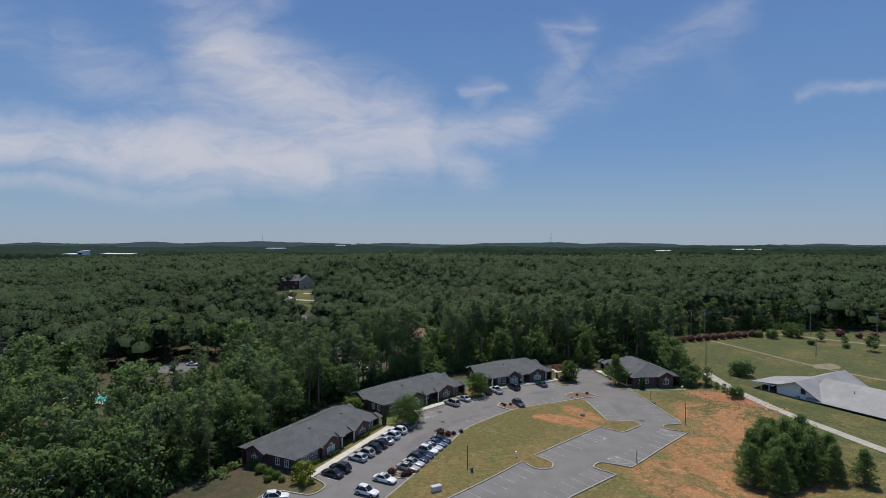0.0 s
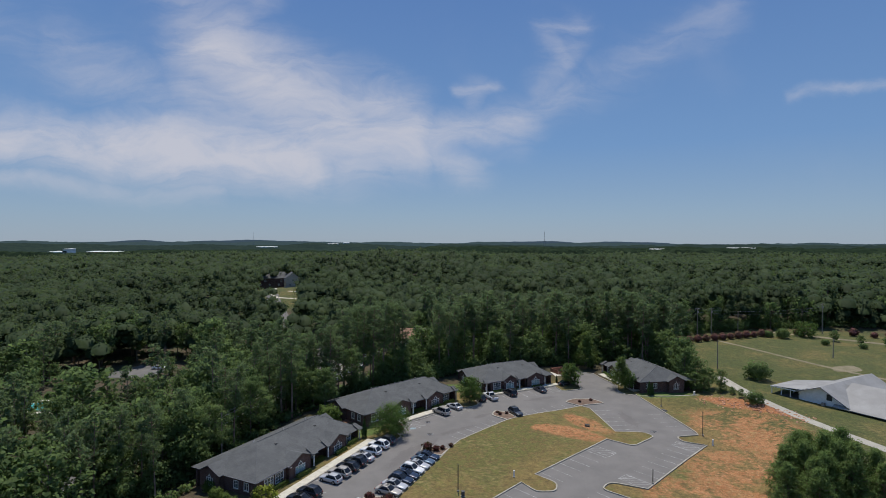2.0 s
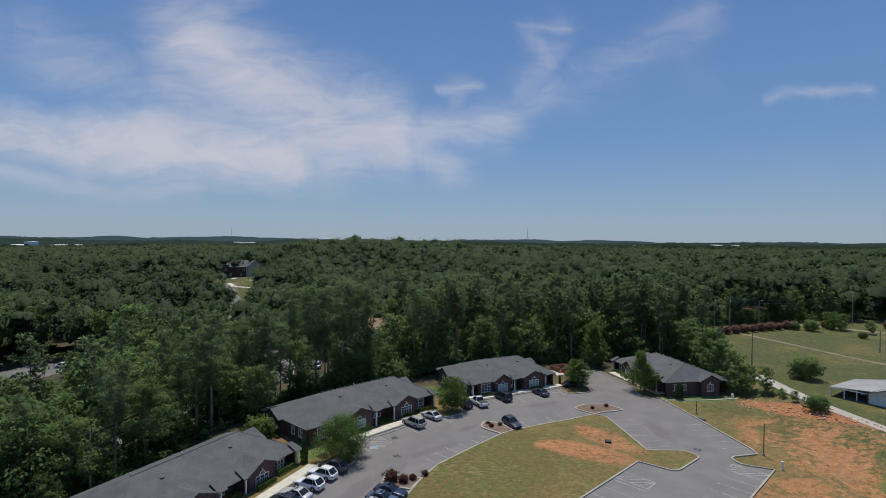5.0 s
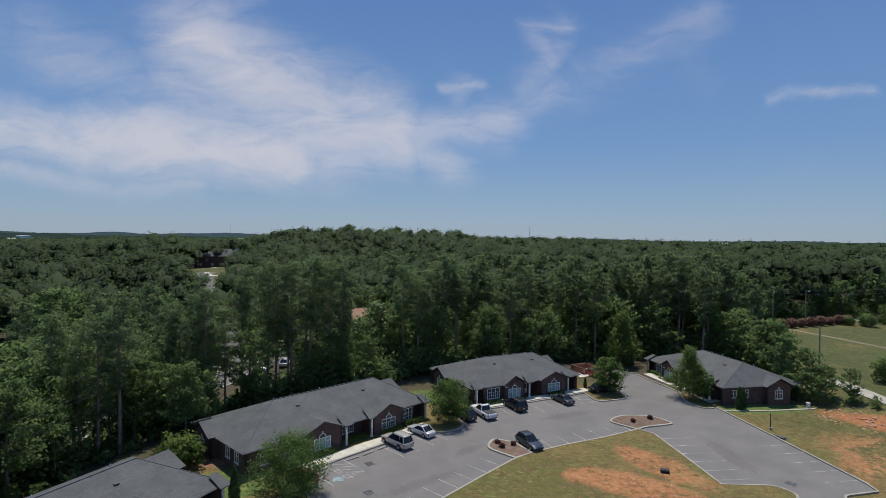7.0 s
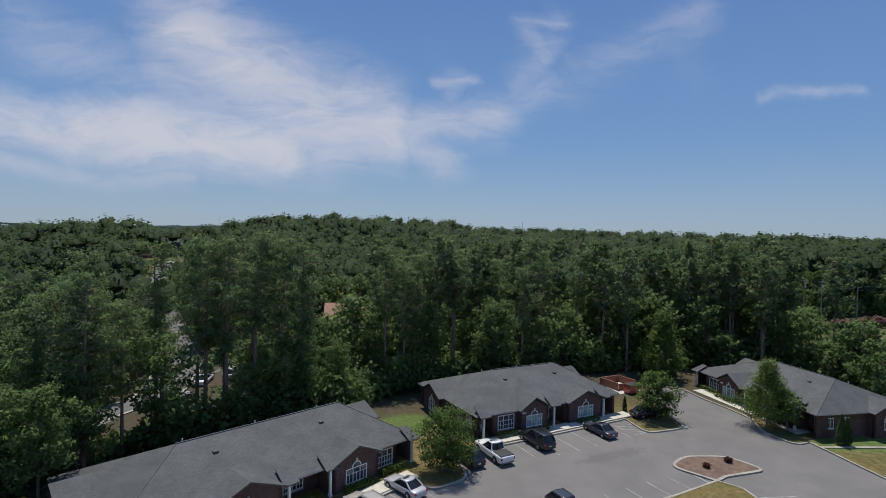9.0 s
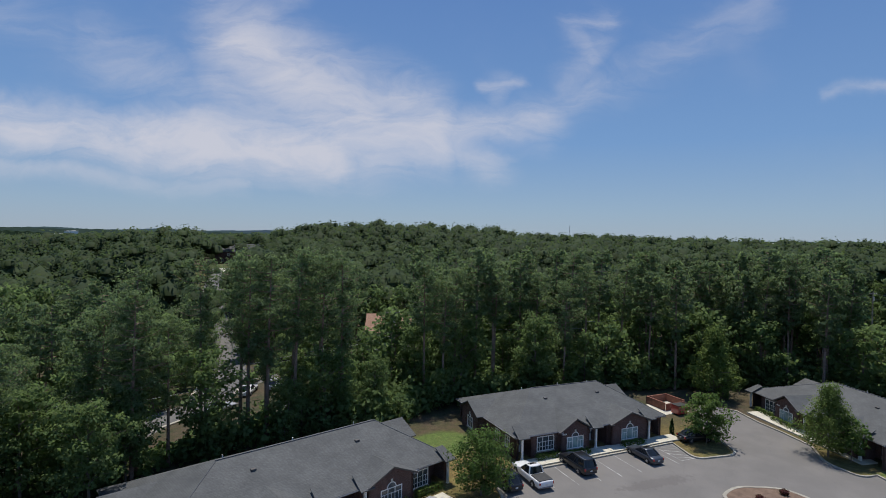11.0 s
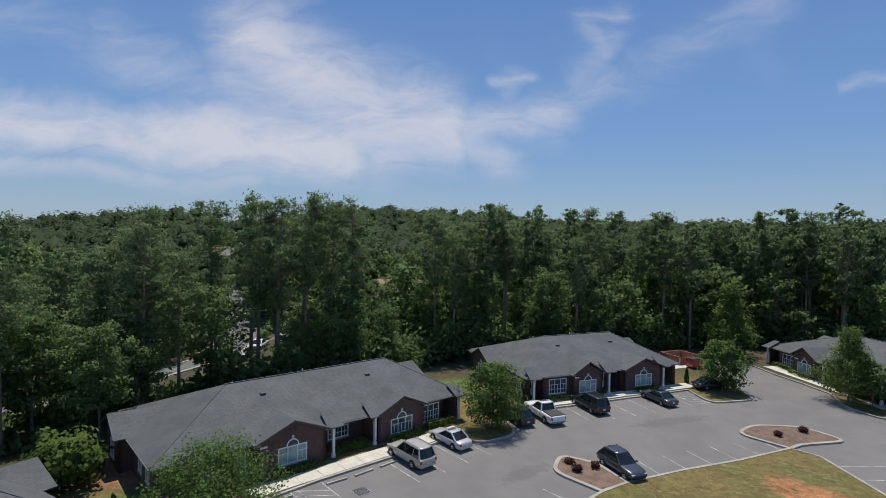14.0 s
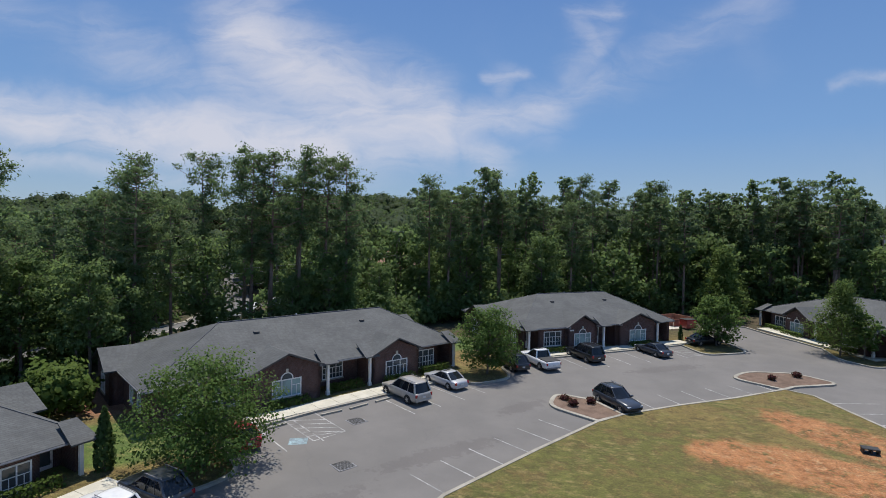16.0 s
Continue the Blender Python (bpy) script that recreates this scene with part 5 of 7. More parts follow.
# pines that stand out above the roofs
for k, (x, y, h) in enumerate(((-43.6, 140.5, 20.8), (-42.6, 152.0, 17.5), (-39.6, 153.5, 21.6), (-37.4, 162.0, 22.4), (-32.5, 164.5, 23.3), (-29.6, 164.0, 23.0), (-27.6, 167.5, 23.7), (-25.0, 170.0, 22.8), (-22.7, 172.0, 23.2),
                                (-35.5, 168.0, 22.5), (-30.0, 172.0, 23.0), (-6.0, 190.0, 24.8), (1.1, 200.0, 24.6), (7.8, 205.0, 24.6), (15.8, 208.0, 24.4), (-12.0, 193.0, 21.0), (23.9, 210.0, 24.0), (30.5, 212.5, 23.0),
                                (41.5, 212.0, 24.8), (47.4, 212.0, 25.6), (56.9, 212.0, 26.4), (52.0, 216.0, 24.0), (63.0, 214.0, 24.0), (-1.0, 204.0, 22.0), (36.0, 214.0, 23.0))):
    model = (0, 1, 2, 4)[k % 4]
    h -= 1.4 if y > 180 else 0.0
    (PINES_FINE if y < 180 else PINES).put(x, y, h / (24, 23, 24.5, 20, 25)[model], model)


def scatter(n, x0, x1, y0, y1, apart, taken, tries=30):
    out = []
    for _ in range(n * tries):
        if len(out) >= n:
            break
        x, y = RNG.uniform(x0, x1), RNG.uniform(y0, y1)
        if woods(x, y) and all((x - a) ** 2 + (y - b) ** 2 > apart * apart for a, b in taken[-400:]):
            out.append((x, y))
            taken.append((x, y))
    return out


TAKEN = []


def room(x, y):
    """How high a tree may stand here: lower to the west of the offices, where few rise above the woods."""
    far = math.hypot(x - 2.6, y - 101.6)
    side = math.degrees(math.atan2(x - 2.6, y - 101.6))
    if inside(x, y, [(-128, 162), (-98, 192), (-74, 152), (-98, 118)]):
        return 6.5
    if near_line(x, y, [(-44, 168), (-56, 190), (-68, 218), (-91, 248), (-117, 290)], 10):
        return 8.0 if y > 205 else 10.5
    if near_line(x, y, [(-15.5, 168), (-29, 211)], 2.0):
        return 9.0
    slope = 2.6 if side < -16 else 4.2
    return 16 + far * math.tan(radians(slope)) - gz(x, y)


PINE_H, BROAD_H = (24, 23, 24.5, 20, 25), (13, 15, 11, 9)


def close(x, y):
    """Whether a tree stands in the first ranks that the camera comes down to."""
    return math.hypot(x - 2.6, y - 101.6) < 92 and near_line(x, y, CLEAR[2:14], 9)


def put_pine(x, y, lo, hi):
    k = int(RNG.integers(5))
    (PINES_FINE if close(x, y) else PINES).put(x, y, min(RNG.uniform(lo, hi), room(x, y) * RNG.uniform(0.9, 1.02)) / PINE_H[k], k)


def put_broad(x, y, lo, hi):
    k = int(RNG.integers(4))
    (BROADS_FINE if close(x, y) else BROADS).put(x, y, min(RNG.uniform(lo, hi), room(x, y) * RNG.uniform(0.85, 1.0)) / BROAD_H[k], k)


for x, y in scatter(62, -62, 75, 150, 232, 4.2, TAKEN):
    put_pine(x, y, 18.5, 24)
for x, y in scatter(95, -68, -38, 66, 168, 3.4, TAKEN):
    put_pine(x, y, 13, 20) if RNG.uniform() < 0.3 else put_broad(x, y, 9, 15)
for x, y in scatter(150, -140, -60, 58, 200, 4.4, TAKEN):
    put_pine(x, y, 13, 18) if RNG.uniform() < 0.5 else put_broad(x, y, 11, 17)
for x, y in scatter(95, -70, 80, 140, 225, 3.2, TAKEN):
    put_broad(x, y, 7, 14)
for x, y in scatter(46, 58, 205, 190, 300, 5.5, TAKEN):
    if near_line(x, y, CLEAR[12:21], 13):
        put_pine(x, y, 15, 21) if RNG.uniform() < 0.45 else put_broad(x, y, 9, 15)
# undergrowth along the wood's edge
for a, b in zip(CLEAR[1:18], CLEAR[2:19]):
    a, b = Vector(a), Vector(b)
    for k in range(max(1, int((b - a).length / 3.6))):
        p = a.lerp(b, RNG.uniform(0, 1))
        nrm = Vector((-(b - a).y, (b - a).x)).normalized()
        q = p + nrm * RNG.uniform(-0.5, 3.0)
        if woods(q.x, q.y):
            SAPLINGS.put(q.x, q.y, RNG.uniform(0.6, 1.25))

# brush that fills the floor of the near woods
def brush():
    rng = np.random.default_rng(17)
    spots = []
    while len(spots) < 1500:
        x, y = rng.uniform(-95, 82), rng.uniform(62, 232)
        if woods(x, y) and rng.uniform() < (1.0 if near_line(x, y, CLEAR[1:20], 14) else 0.4):
            spots.append((x, y, rng.uniform(0.8, 1.9), rng.uniform(0.8, 3.4)))
    while len(spots) < 1800:
        x, y = rng.uniform(-128, -36), rng.uniform(62, 200)
        if not inside(x, y, CLEAR) and not near_line(x, y, ROAD, 5.0) and not inside(x, y, LAWNS[2]) and not any(inside(x, y, l) for l in LAWNS[3:6]):
            spots.append((x, y, rng.uniform(0.8, 1.8), rng.uniform(0.6, 1.8)))
    while len(spots) < 1830:
        x, y = rng.uniform(-34, -16), rng.uniform(166, 206)
        if not inside(x, y, CLEAR):
            spots.append((x, y, rng.uniform(0.9, 1.7), rng.uniform(1.0, 3.0)))
    while len(spots) < 1920:
        x, y = rng.uniform(-55, -28), rng.uniform(148, 176)
        if near_line(x, y, [(-52, 150), (-46, 155.5), (-36, 160), (-30, 166)], 3.2) and not near_line(x, y, ROAD, 4.6):
            spots.append((x, y, rng.uniform(0.7, 1.3), rng.uniform(0.5, 1.7)))
    while len(spots) < 2000:
        x, y = rng.uniform(-56, -36), rng.uniform(100, 160)
        if near_line(x, y, [(-50, 100), (-49.5, 125), (-46, 142), (-38, 153), (-27, 163)], 3.0):
            spots.append((x, y, rng.uniform(0.7, 1.5), rng.uniform(0.6, 2.2)))
    while len(spots) < 2500:
        x, y = rng.uniform(55, 215), rng.uniform(195, 300)
        if woods(x, y) and near_line(x, y, CLEAR[12:21], 12):
            spots.append((x, y, rng.uniform(1.2, 2.4), rng.uniform(1.5, 5.0)))
    while len(spots) < 3700:
        x, y = rng.uniform(-72, 72), rng.uniform(86, 222)
        if woods(x, y) and near_line(x, y, CLEAR[1:15], 24):
            spots.append((x, y, rng.uniform(1.1, 2.2), rng.uniform(2.0, 6.5)))
    c, way = [], []
    for x, y, r, h in spots:
        d = rng.normal(size=(42, 3))
        d /= np.linalg.norm(d, axis=1)[:, None]
        c.append(d * (r, r, h / 2) * rng.uniform(0.5, 1, (42, 1)) + (x, y, gz(x, y) + h / 2))
        way.append(d + (0, 0, 0.7))
    tagged(card_mesh("undergrowth", leaf_quads(np.concatenate(c), 0.55, 1.2, 0.2, rng, np.concatenate(way), 0.7), LEAVES), "tangled green undergrowth on the woodland floor", "undergrowth", kind="stuff")


brush()


# woods further off: each crown a few rounded lumps, thick with leaf sprays
ICO = bmesh.new()
bmesh.ops.create_icosphere(ICO, subdivisions=1, radius=1.0)
ICO_V, ICO_F = np.array([v.co[:] for v in ICO.verts]), np.array([[v.index for v in f.verts] for f in ICO.faces])
ICO.free()


def crown_cards(x, y, h, w, n, size, rng, lumps):
    """The lumps of many crowns, domed on top, and the leaf sprays that stand out of them."""
    z, k = rise(x, y), len(x)
    a = rng.uniform(0, 2 * np.pi, (k, lumps))
    t = rng.uniform(0.30 if lumps > 5 else 0.50, 0.80, (k, lumps))
    t[:, 0], out = 0.80, np.sqrt(np.clip(1 - ((t - 0.5) / 0.5) ** 2, 0.02, 1)) * rng.uniform(0.3, 0.75, (k, lumps))
    out[:, 0] *= 0.3
    mid = np.stack([x[:, None] + w[:, None] * out * np.cos(a), y[:, None] + w[:, None] * out * np.sin(a), z[:, None] + h[:, None] * t], -1)
    r = w[:, None] * rng.uniform(0.46, 0.72, (k, lumps))
    each = max(1, n // lumps)
    d = rng.normal(size=(k, lumps, each, 3))
    d[..., 2] = np.abs(d[..., 2]) * 1.1 - 0.5
    d /= np.linalg.norm(d, axis=-1)[..., None]
    c = mid[:, :, None] + d * (r[:, :, None] * rng.uniform(0.8, 1.08, (k, lumps, each)))[..., None] * (1, 1, 0.85)
    sprays = leaf_quads(c.reshape(-1, 3), size, 1.1, 0.3, rng, d.reshape(-1, 3) + (0, 0, 1.1), 0.6)
    rough = 0.74 * rng.uniform(0.75, 1.1, (k, lumps, len(ICO_V), 1))
    hull = mid[:, :, None] + ICO_V * rough * r[:, :, None, None] * (1, 1, 0.8) - (0, 0, 0.12) * r[:, :, None, None]
    return sprays, hull.reshape(-1, 3)


def wood_mass(name, r0, r1, apart, n, size, label, lumps, wide=(-58, 38)):
    rng = np.random.default_rng(int(r0))
    xs, ys, cells = [], [], {}
    area = 0.5 * (r1 * r1 - r0 * r0) * radians(wide[1] - wide[0])
    for _ in range(int(1.7 * area / apart ** 2)):
        r, a = math.sqrt(rng.uniform(r0 * r0, r1 * r1)), radians(rng.uniform(*wide) + 4.0)
        x, y = 5 + r * math.sin(a), 50 + r * math.cos(a)
        cell = (int(x // apart), int(y // apart))
        if any((x - p) ** 2 + (y - q) ** 2 < 0.5 * apart * apart for i in (-1, 0, 1) for j in (-1, 0, 1) for p, q in cells.get((cell[0] + i, cell[1] + j), ())):
            continue
        if woods(x, y):
            cells.setdefault(cell, []).append((x, y))
            xs.append(x), ys.append(y)
    x, y = np.array(xs), np.array(ys)
    k = len(x)
    patch = np.sin(x / 37 + 1.3 * np.sin(y / 53)) * np.cos(y / 41)
    pine = rng.uniform(-1, 1, k) < patch - 0.2
    h = np.where(pine, rng.uniform(17, 21.5, k), rng.uniform(12.5, 18.5, k)) + 1.2 * patch
    w = np.where(pine, rng.uniform(3.2, 4.8, k), rng.uniform(4.8, 7.8, k)) * apart / 6.6
    sprays, hull = crown_cards(x, y, h, w, n, size, rng, lumps)
    mass = card_mesh(name, sprays, FAR_LEAVES)
    count = len(hull) // len(ICO_V)
    faces = (ICO_F[None] + (np.arange(count) * len(ICO_V))[:, None, None]).reshape(-1, 3)
    body = mesh_of("crown_mass", hull.tolist(), faces.tolist(), FAR_LEAVES, mass, True)
    soft = ICO_V + (0, 0, 1.15)
    own = body.data.attributes.new("custom_normal", "FLOAT_VECTOR", "POINT")
    own.data.foreach_set("vector", np.tile(soft / np.linalg.norm(soft, axis=1)[:, None], (count, 1)).astype(np.float32).ravel())
    return tagged(mass, label, "woods", kind="stuff")


wood_mass("woods_near", 178, 300, 6.6, 270, 0.72, "dense green mixed pine and broadleaf woods", 7)
wood_mass("woods_middle", 300, 560, 7.6, 90, 1.15, "dense green woods rising behind the offices", 5)
wood_mass("woods_far", 560, 1150, 10.5, 21, 2.2, "green wooded hills in the distance", 3)


def canopy(r0, r1, nr, mat, seed, label, swell):
    """The closed canopy of woods too far off to show single trees, rolling over low hills."""
    na = 420
    rs = np.geomspace(r0, r1, nr)
    an = np.radians(np.linspace(-68, 74, na))
    a, r = np.meshgrid(an, rs)
    x, y = 5 + r * np.sin(a), 50 + r * np.cos(a)
    rng = np.random.default_rng(seed)
    z = rise(x, y) + 14 + rng.uniform(0, 6.5, x.shape) + 2.5 * np.sin(x / 45) * np.cos(y / 60) + swell * (np.sin(x / 260 + seed) * np.sin(y / 170 + 2 * seed) + 0.5 * np.sin(x / 120 + y / 90))
    z[0] -= 14
    idx = np.arange(nr * na).reshape(nr, na)
    faces = np.stack([idx[:-1, :-1], idx[1:, :-1], idx[1:, 1:], idx[:-1, 1:]], -1).reshape(-1, 4)
    tagged(mesh_of("distant_canopy", np.stack([x, y, z], -1).reshape(-1, 3).tolist(), faces.tolist(), mat), label, "woods", kind="stuff")


canopy(1050, 1750, 34, DISTANT, 5, "unbroken woodland canopy beyond the nearer woods", 2.0)
# these two rings glow faintly blue in place of air haze
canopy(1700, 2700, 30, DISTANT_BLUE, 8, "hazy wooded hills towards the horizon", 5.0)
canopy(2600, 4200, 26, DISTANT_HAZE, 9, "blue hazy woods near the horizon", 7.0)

# ---- cars ----
def car_model(style, paint, label):
    """A parked car; x forward, its wheels on z 0. style: sedan, suv, pickup or hatch."""
    spec = {"sedan": (4.75, 1.82, 1.45, 0.64), "suv": (4.65, 1.86, 1.70, 0.70), "big_suv": (5.15, 1.98, 1.88, 0.76), "pickup": (5.75, 2.0, 1.88, 0.78), "hatch": (4.3, 1.78, 1.5, 0.64)}[style]
    long, wide, high, wheel = spec
    car = thing("pickup_truck" if style == "pickup" else "car", pose(0, 0, 0), label, "car", "parked cars")
    h, w = long / 2, wide / 2
    tall = style not in ("sedan", "hatch")
    belt = high * (0.575 if tall else 0.61)
    hood, low = belt * (0.96 if tall else 0.93), 0.30 if tall else 0.21
    # the lower body, lofted from nose to tail through rounded cross-sections
    xs = (-0.5, -0.488, -0.455, -0.38, -0.25, 0.0, 0.17, 0.30, 0.40, 0.46, 0.49, 0.5)
    fw = (0.80, 0.90, 0.955, 0.985, 1.0, 1.0, 1.0, 0.985, 0.95, 0.88, 0.78, 0.66)
    fz = {"sedan": (0.74, 0.88, 0.96, 1.0, 1.02, 1.0, 0.99, 0.92, 0.84, 0.74, 0.64, 0.56), "pickup": (0.90, 0.98, 1.0, 1.0, 1.0, 1.0, 0.99, 0.97, 0.94, 0.86, 0.72, 0.6)}.get(
        style, (0.80, 0.93, 1.0, 1.02, 1.01, 1.0, 0.99, 0.94, 0.88, 0.78, 0.66, 0.56))
    bm, rings = bmesh.new(), []
    for x, f, z in zip(xs, fw, fz):
        top, end = z * belt, low + (0.12 if abs(x) > 0.485 else 0.0)
        half = [(0.80, end), (0.93, end + 0.04), (0.985, end + 0.20), (1.0, 0.45 * end + 0.55 * top), (0.975, top - 0.10), (0.90, top - 0.02), (0.70, top + 0.012), (0.0, top + 0.03)]
        ring = [(f * w * y, q) for y, q in half] + [(-f * w * y, q) for y, q in half[-2::-1]]
        rings.append([bm.verts.new((x * long, y, q)) for y, q in ring])
    n = len(rings[0])
    for p, q in zip(rings, rings[1:]):
        for i in range(n):
            bm.faces.new((p[i], p[(i + 1) % n], q[(i + 1) % n], q[i]))
    bm.faces.new(rings[0]), bm.faces.new(rings[-1][::-1])
    part("body", bm, paint, car, smooth=True)
    # the glass house, three level loops drawn in towards the roof
    f0, f1 = 0.19 * long, (0.01 if style in ("suv", "sedan", "hatch") else 0.03) * long
    r1, r0 = {"sedan": (-0.20 * long, -0.37 * long), "hatch": (-0.33 * long, -0.465 * long), "suv": (-0.33 * long, -0.465 * long), "big_suv": (-0.42 * long, -0.478 * long), "pickup": (-0.125 * long, -0.165 * long)}[style]
    wb, wt, z0, z1 = w * 0.90, w * 0.70, belt * 0.985, high - 0.06

    def loop(t, bulge):
        xf, xr, y = f0 + (f1 - f0) * t, r0 + (r1 - r0) * t, wb + (wt - wb) * t + bulge
        return [(xf + 0.05, 0), (xf, y * 0.6), (xf - 0.14, y), (xf * 0.5 + xr * 0.5, y * 1.015), (xr + 0.14, y), (xr, y * 0.6), (xr - 0.04, 0), (xr, -y * 0.6), (xr + 0.14, -y), (xf * 0.5 + xr * 0.5, -y * 1.015), (xf - 0.14, -y), (xf, -y * 0.6)]

    bm, rings = bmesh.new(), []
    for t, bulge in ((0.0, 0.0), (0.5, 0.025), (1.0, 0.0)):
        rings.append([bm.verts.new((x, y, z0 + (z1 - z0) * t)) for x, y in loop(t, bulge)])
    for p, q in zip(rings, rings[1:]):
        for i in range(12):
            bm.faces.new((p[i], p[(i + 1) % 12], q[(i + 1) % 12], q[i]))
    bm.faces.new(rings[-1])
    part("glass_house", bm, CAR_GLASS, car, "dark tinted car windows")
    bm, rings = bmesh.new(), []
    for grow, z in ((0.03, z1 - 0.05), (0.02, z1 + 0.012), (-0.12, z1 + 0.04), (-0.36, high)):
        rings.append([bm.verts.new((x + grow * (1 if x > (f1 + r1) / 2 else -1), y * (1 + grow / w), z)) for x, y in loop(1.0, 0.0)])
    for p, q in zip(rings, rings[1:]):
        for i in range(12):
            bm.faces.new((p[i], p[(i + 1) % 12], q[(i + 1) % 12], q[i]))
    bm.faces.new(rings[-1]), bm.faces.new(rings[0][::-1])
    part("roof", bm, paint, car, smooth=True)
    for s in (-1, 1):
        part("pillar", tube(bmesh.new(), [(f0 - 0.10, s * (wb - 0.02), z0), (f1 - 0.10, s * (wt - 0.01), z1)], [0.045, 0.04], 4), paint, car)
        part("pillar", tube(bmesh.new(), [(r0 + 0.10, s * (wb - 0.02), z0), (r1 + 0.10, s * (wt - 0.01), z1)], [0.085, 0.075], 4), paint, car)
        for t in ((0.45,) if style in ("sedan", "pickup", "hatch") else (0.42, 0.70)):
            xa, xb = f0 + (r0 - f0) * t, f1 + (r1 - f1) * t
            part("pillar", tube(bmesh.new(), [(xa, s * (wb + 0.0), z0), ((xa + xb) / 2, s * ((wb + wt) / 2 + 0.03), (z0 + z1) / 2), (xb, s * wt, z1)], [0.035, 0.03, 0.03], 4), BLACK if t < 0.5 else paint, car)
    if style == "pickup":
        part("bed_well", box(bmesh.new(), -h + 0.16, r0 - 0.14, -w * 0.84, w * 0.84, belt * 0.6, belt + 0.075), BLACK, car, "dark covered load bed")
    if style in ("suv", "big_suv"):
        for s in (-1, 1):
            part("roof_rail", tube(bmesh.new(), [(r1, s * wt * 0.92, high + 0.05), (f1 - 0.1, s * wt * 0.92, high + 0.05)], [0.025, 0.025], 4), GUTTER, car)
    for s in (-1, 1):
        part("mirror", box(bmesh.new(), f0 - 0.28, f0 - 0.10, min(s * w * 0.93, s * (w + 0.16)), max(s * w * 0.93, s * (w + 0.16)), belt, belt + 0.13, 0.03), paint, car)
        part("headlight", box(bmesh.new(), h - 0.34, h - 0.10, s * w * 0.68 - 0.16, s * w * 0.68 + 0.16, hood * 0.66, hood * 0.79, 0.02), LAMP_GLASS, car)
        part("tail_light", box(bmesh.new(), -h + 0.0, -h + 0.16, s * w * 0.80 - 0.10, s * w * 0.80 + 0.10, belt * 0.64, belt * 0.90, 0.02), RED_LENS, car)
    part("grille", box(bmesh.new(), h - 0.10, h + 0.012, -w * 0.42, w * 0.42, hood * 0.44, hood * 0.60, 0.01), BLACK, car)
    part("rear_bumper", box(bmesh.new(), -h - 0.03, -h + 0.20, -w * 0.84, w * 0.84, low + 0.04, low + 0.24, 0.05), GUTTER if style == "pickup" else paint, car)
    part("number_plate", box(bmesh.new(), -h - 0.014, -h + 0.03, -0.16, 0.16, belt * 0.58, belt * 0.58 + 0.15), PLATE, car)
    r = wheel / 2
    for x in (0.305 * long, -0.29 * long):
        for s in (-1, 1):
            bm = bmesh.new()
            ring = [(math.cos(2 * math.pi * k / 14), math.sin(2 * math.pi * k / 14)) for k in range(14)]
            arch = bmesh.new()
            q = [[arch.verts.new((x + 1.16 * r * c, s * (w + e), r + 1.16 * r * z)) for c, z in ring] for e in (-0.14, 0.004)]
            for k in range(14):
                arch.faces.new((q[0][k], q[0][(k + 1) % 14], q[1][(k + 1) % 14], q[1][k]))
            arch.faces.new(q[1])
            part("wheel_arch", arch, BLACK, car)
            q = [[bm.verts.new((x + k * r * c, s * (w + e), r + k * r * z)) for c, z in ring] for k, e in ((1.0, -0.16), (1.0, 0.0), (0.94, 0.03), (0.64, 0.03), (0.62, 0.01))]
            for a, b in zip(q, q[1:]):
                for k in range(14):
                    bm.faces.new((a[k], a[(k + 1) % 14], b[(k + 1) % 14], b[k]))
            bm.faces.new(q[-1])
            tyre = part("tyre", bm, TYRE, car)
            bm = bmesh.new()
            for k in range(5):
                a = 2 * math.pi * k / 5
                tube(bm, [(x, s * (w + 0.02), r), (x + 0.6 * r * math.cos(a), s * (w + 0.02), r + 0.6 * r * math.sin(a))], [0.06, 0.05], 4)
            part("rim", bm, RIM, tyre)
    return car


MODELS = {}


def park(style, tone, x, y, turn, label):
    """Parks a car with its middle at x, y, its nose turned that many degrees from +x."""
    m = Matrix.Translation((x, y, gz(x, y) + 0.035))
    up = Vector((0.012, -0.03, 1)).normalized()
    m = m @ Vector((0, 0, 1)).rotation_difference(up).to_matrix().to_4x4() @ Matrix.Rotation(radians(turn), 4, "Z")
    key = (style, tone)
    if key in MODELS:
        car = copy_thing(MODELS[key], m)
    else:
        car = MODELS[key] = car_model(style, PAINTS[tone], label)
        car.matrix_world = m
    car["label"] = label
    return car


# before the second office
park("big_suv", "champagne", -8.2, 147.4, 141, "champagne sport utility vehicle parked nose-in before the office")
park("sedan", "silver", -5.4, 151.8, 141, "silver sedan parked nose-in before the office")
park("hatch", "red", -17.2, 135.6, 141, "red car half hidden under the leafy tree")
# before the third office
park("suv", "black", 0.6, 159.2, 123, "black car parked in the tree's shade")
park("pickup", "white", 3.4, 160.9, 123, "white pickup truck with a dark load bed")
park("big_suv", "black", 8.6, 165.0, 123, "black sport utility vehicle parked nose-in")
park("sedan", "grey", 17.0, 169.6, 123, "dark grey sedan parked nose-in")
park("sedan", "black", 25.0, 177.0, 25, "black car parked in the tree's shade beyond the island")
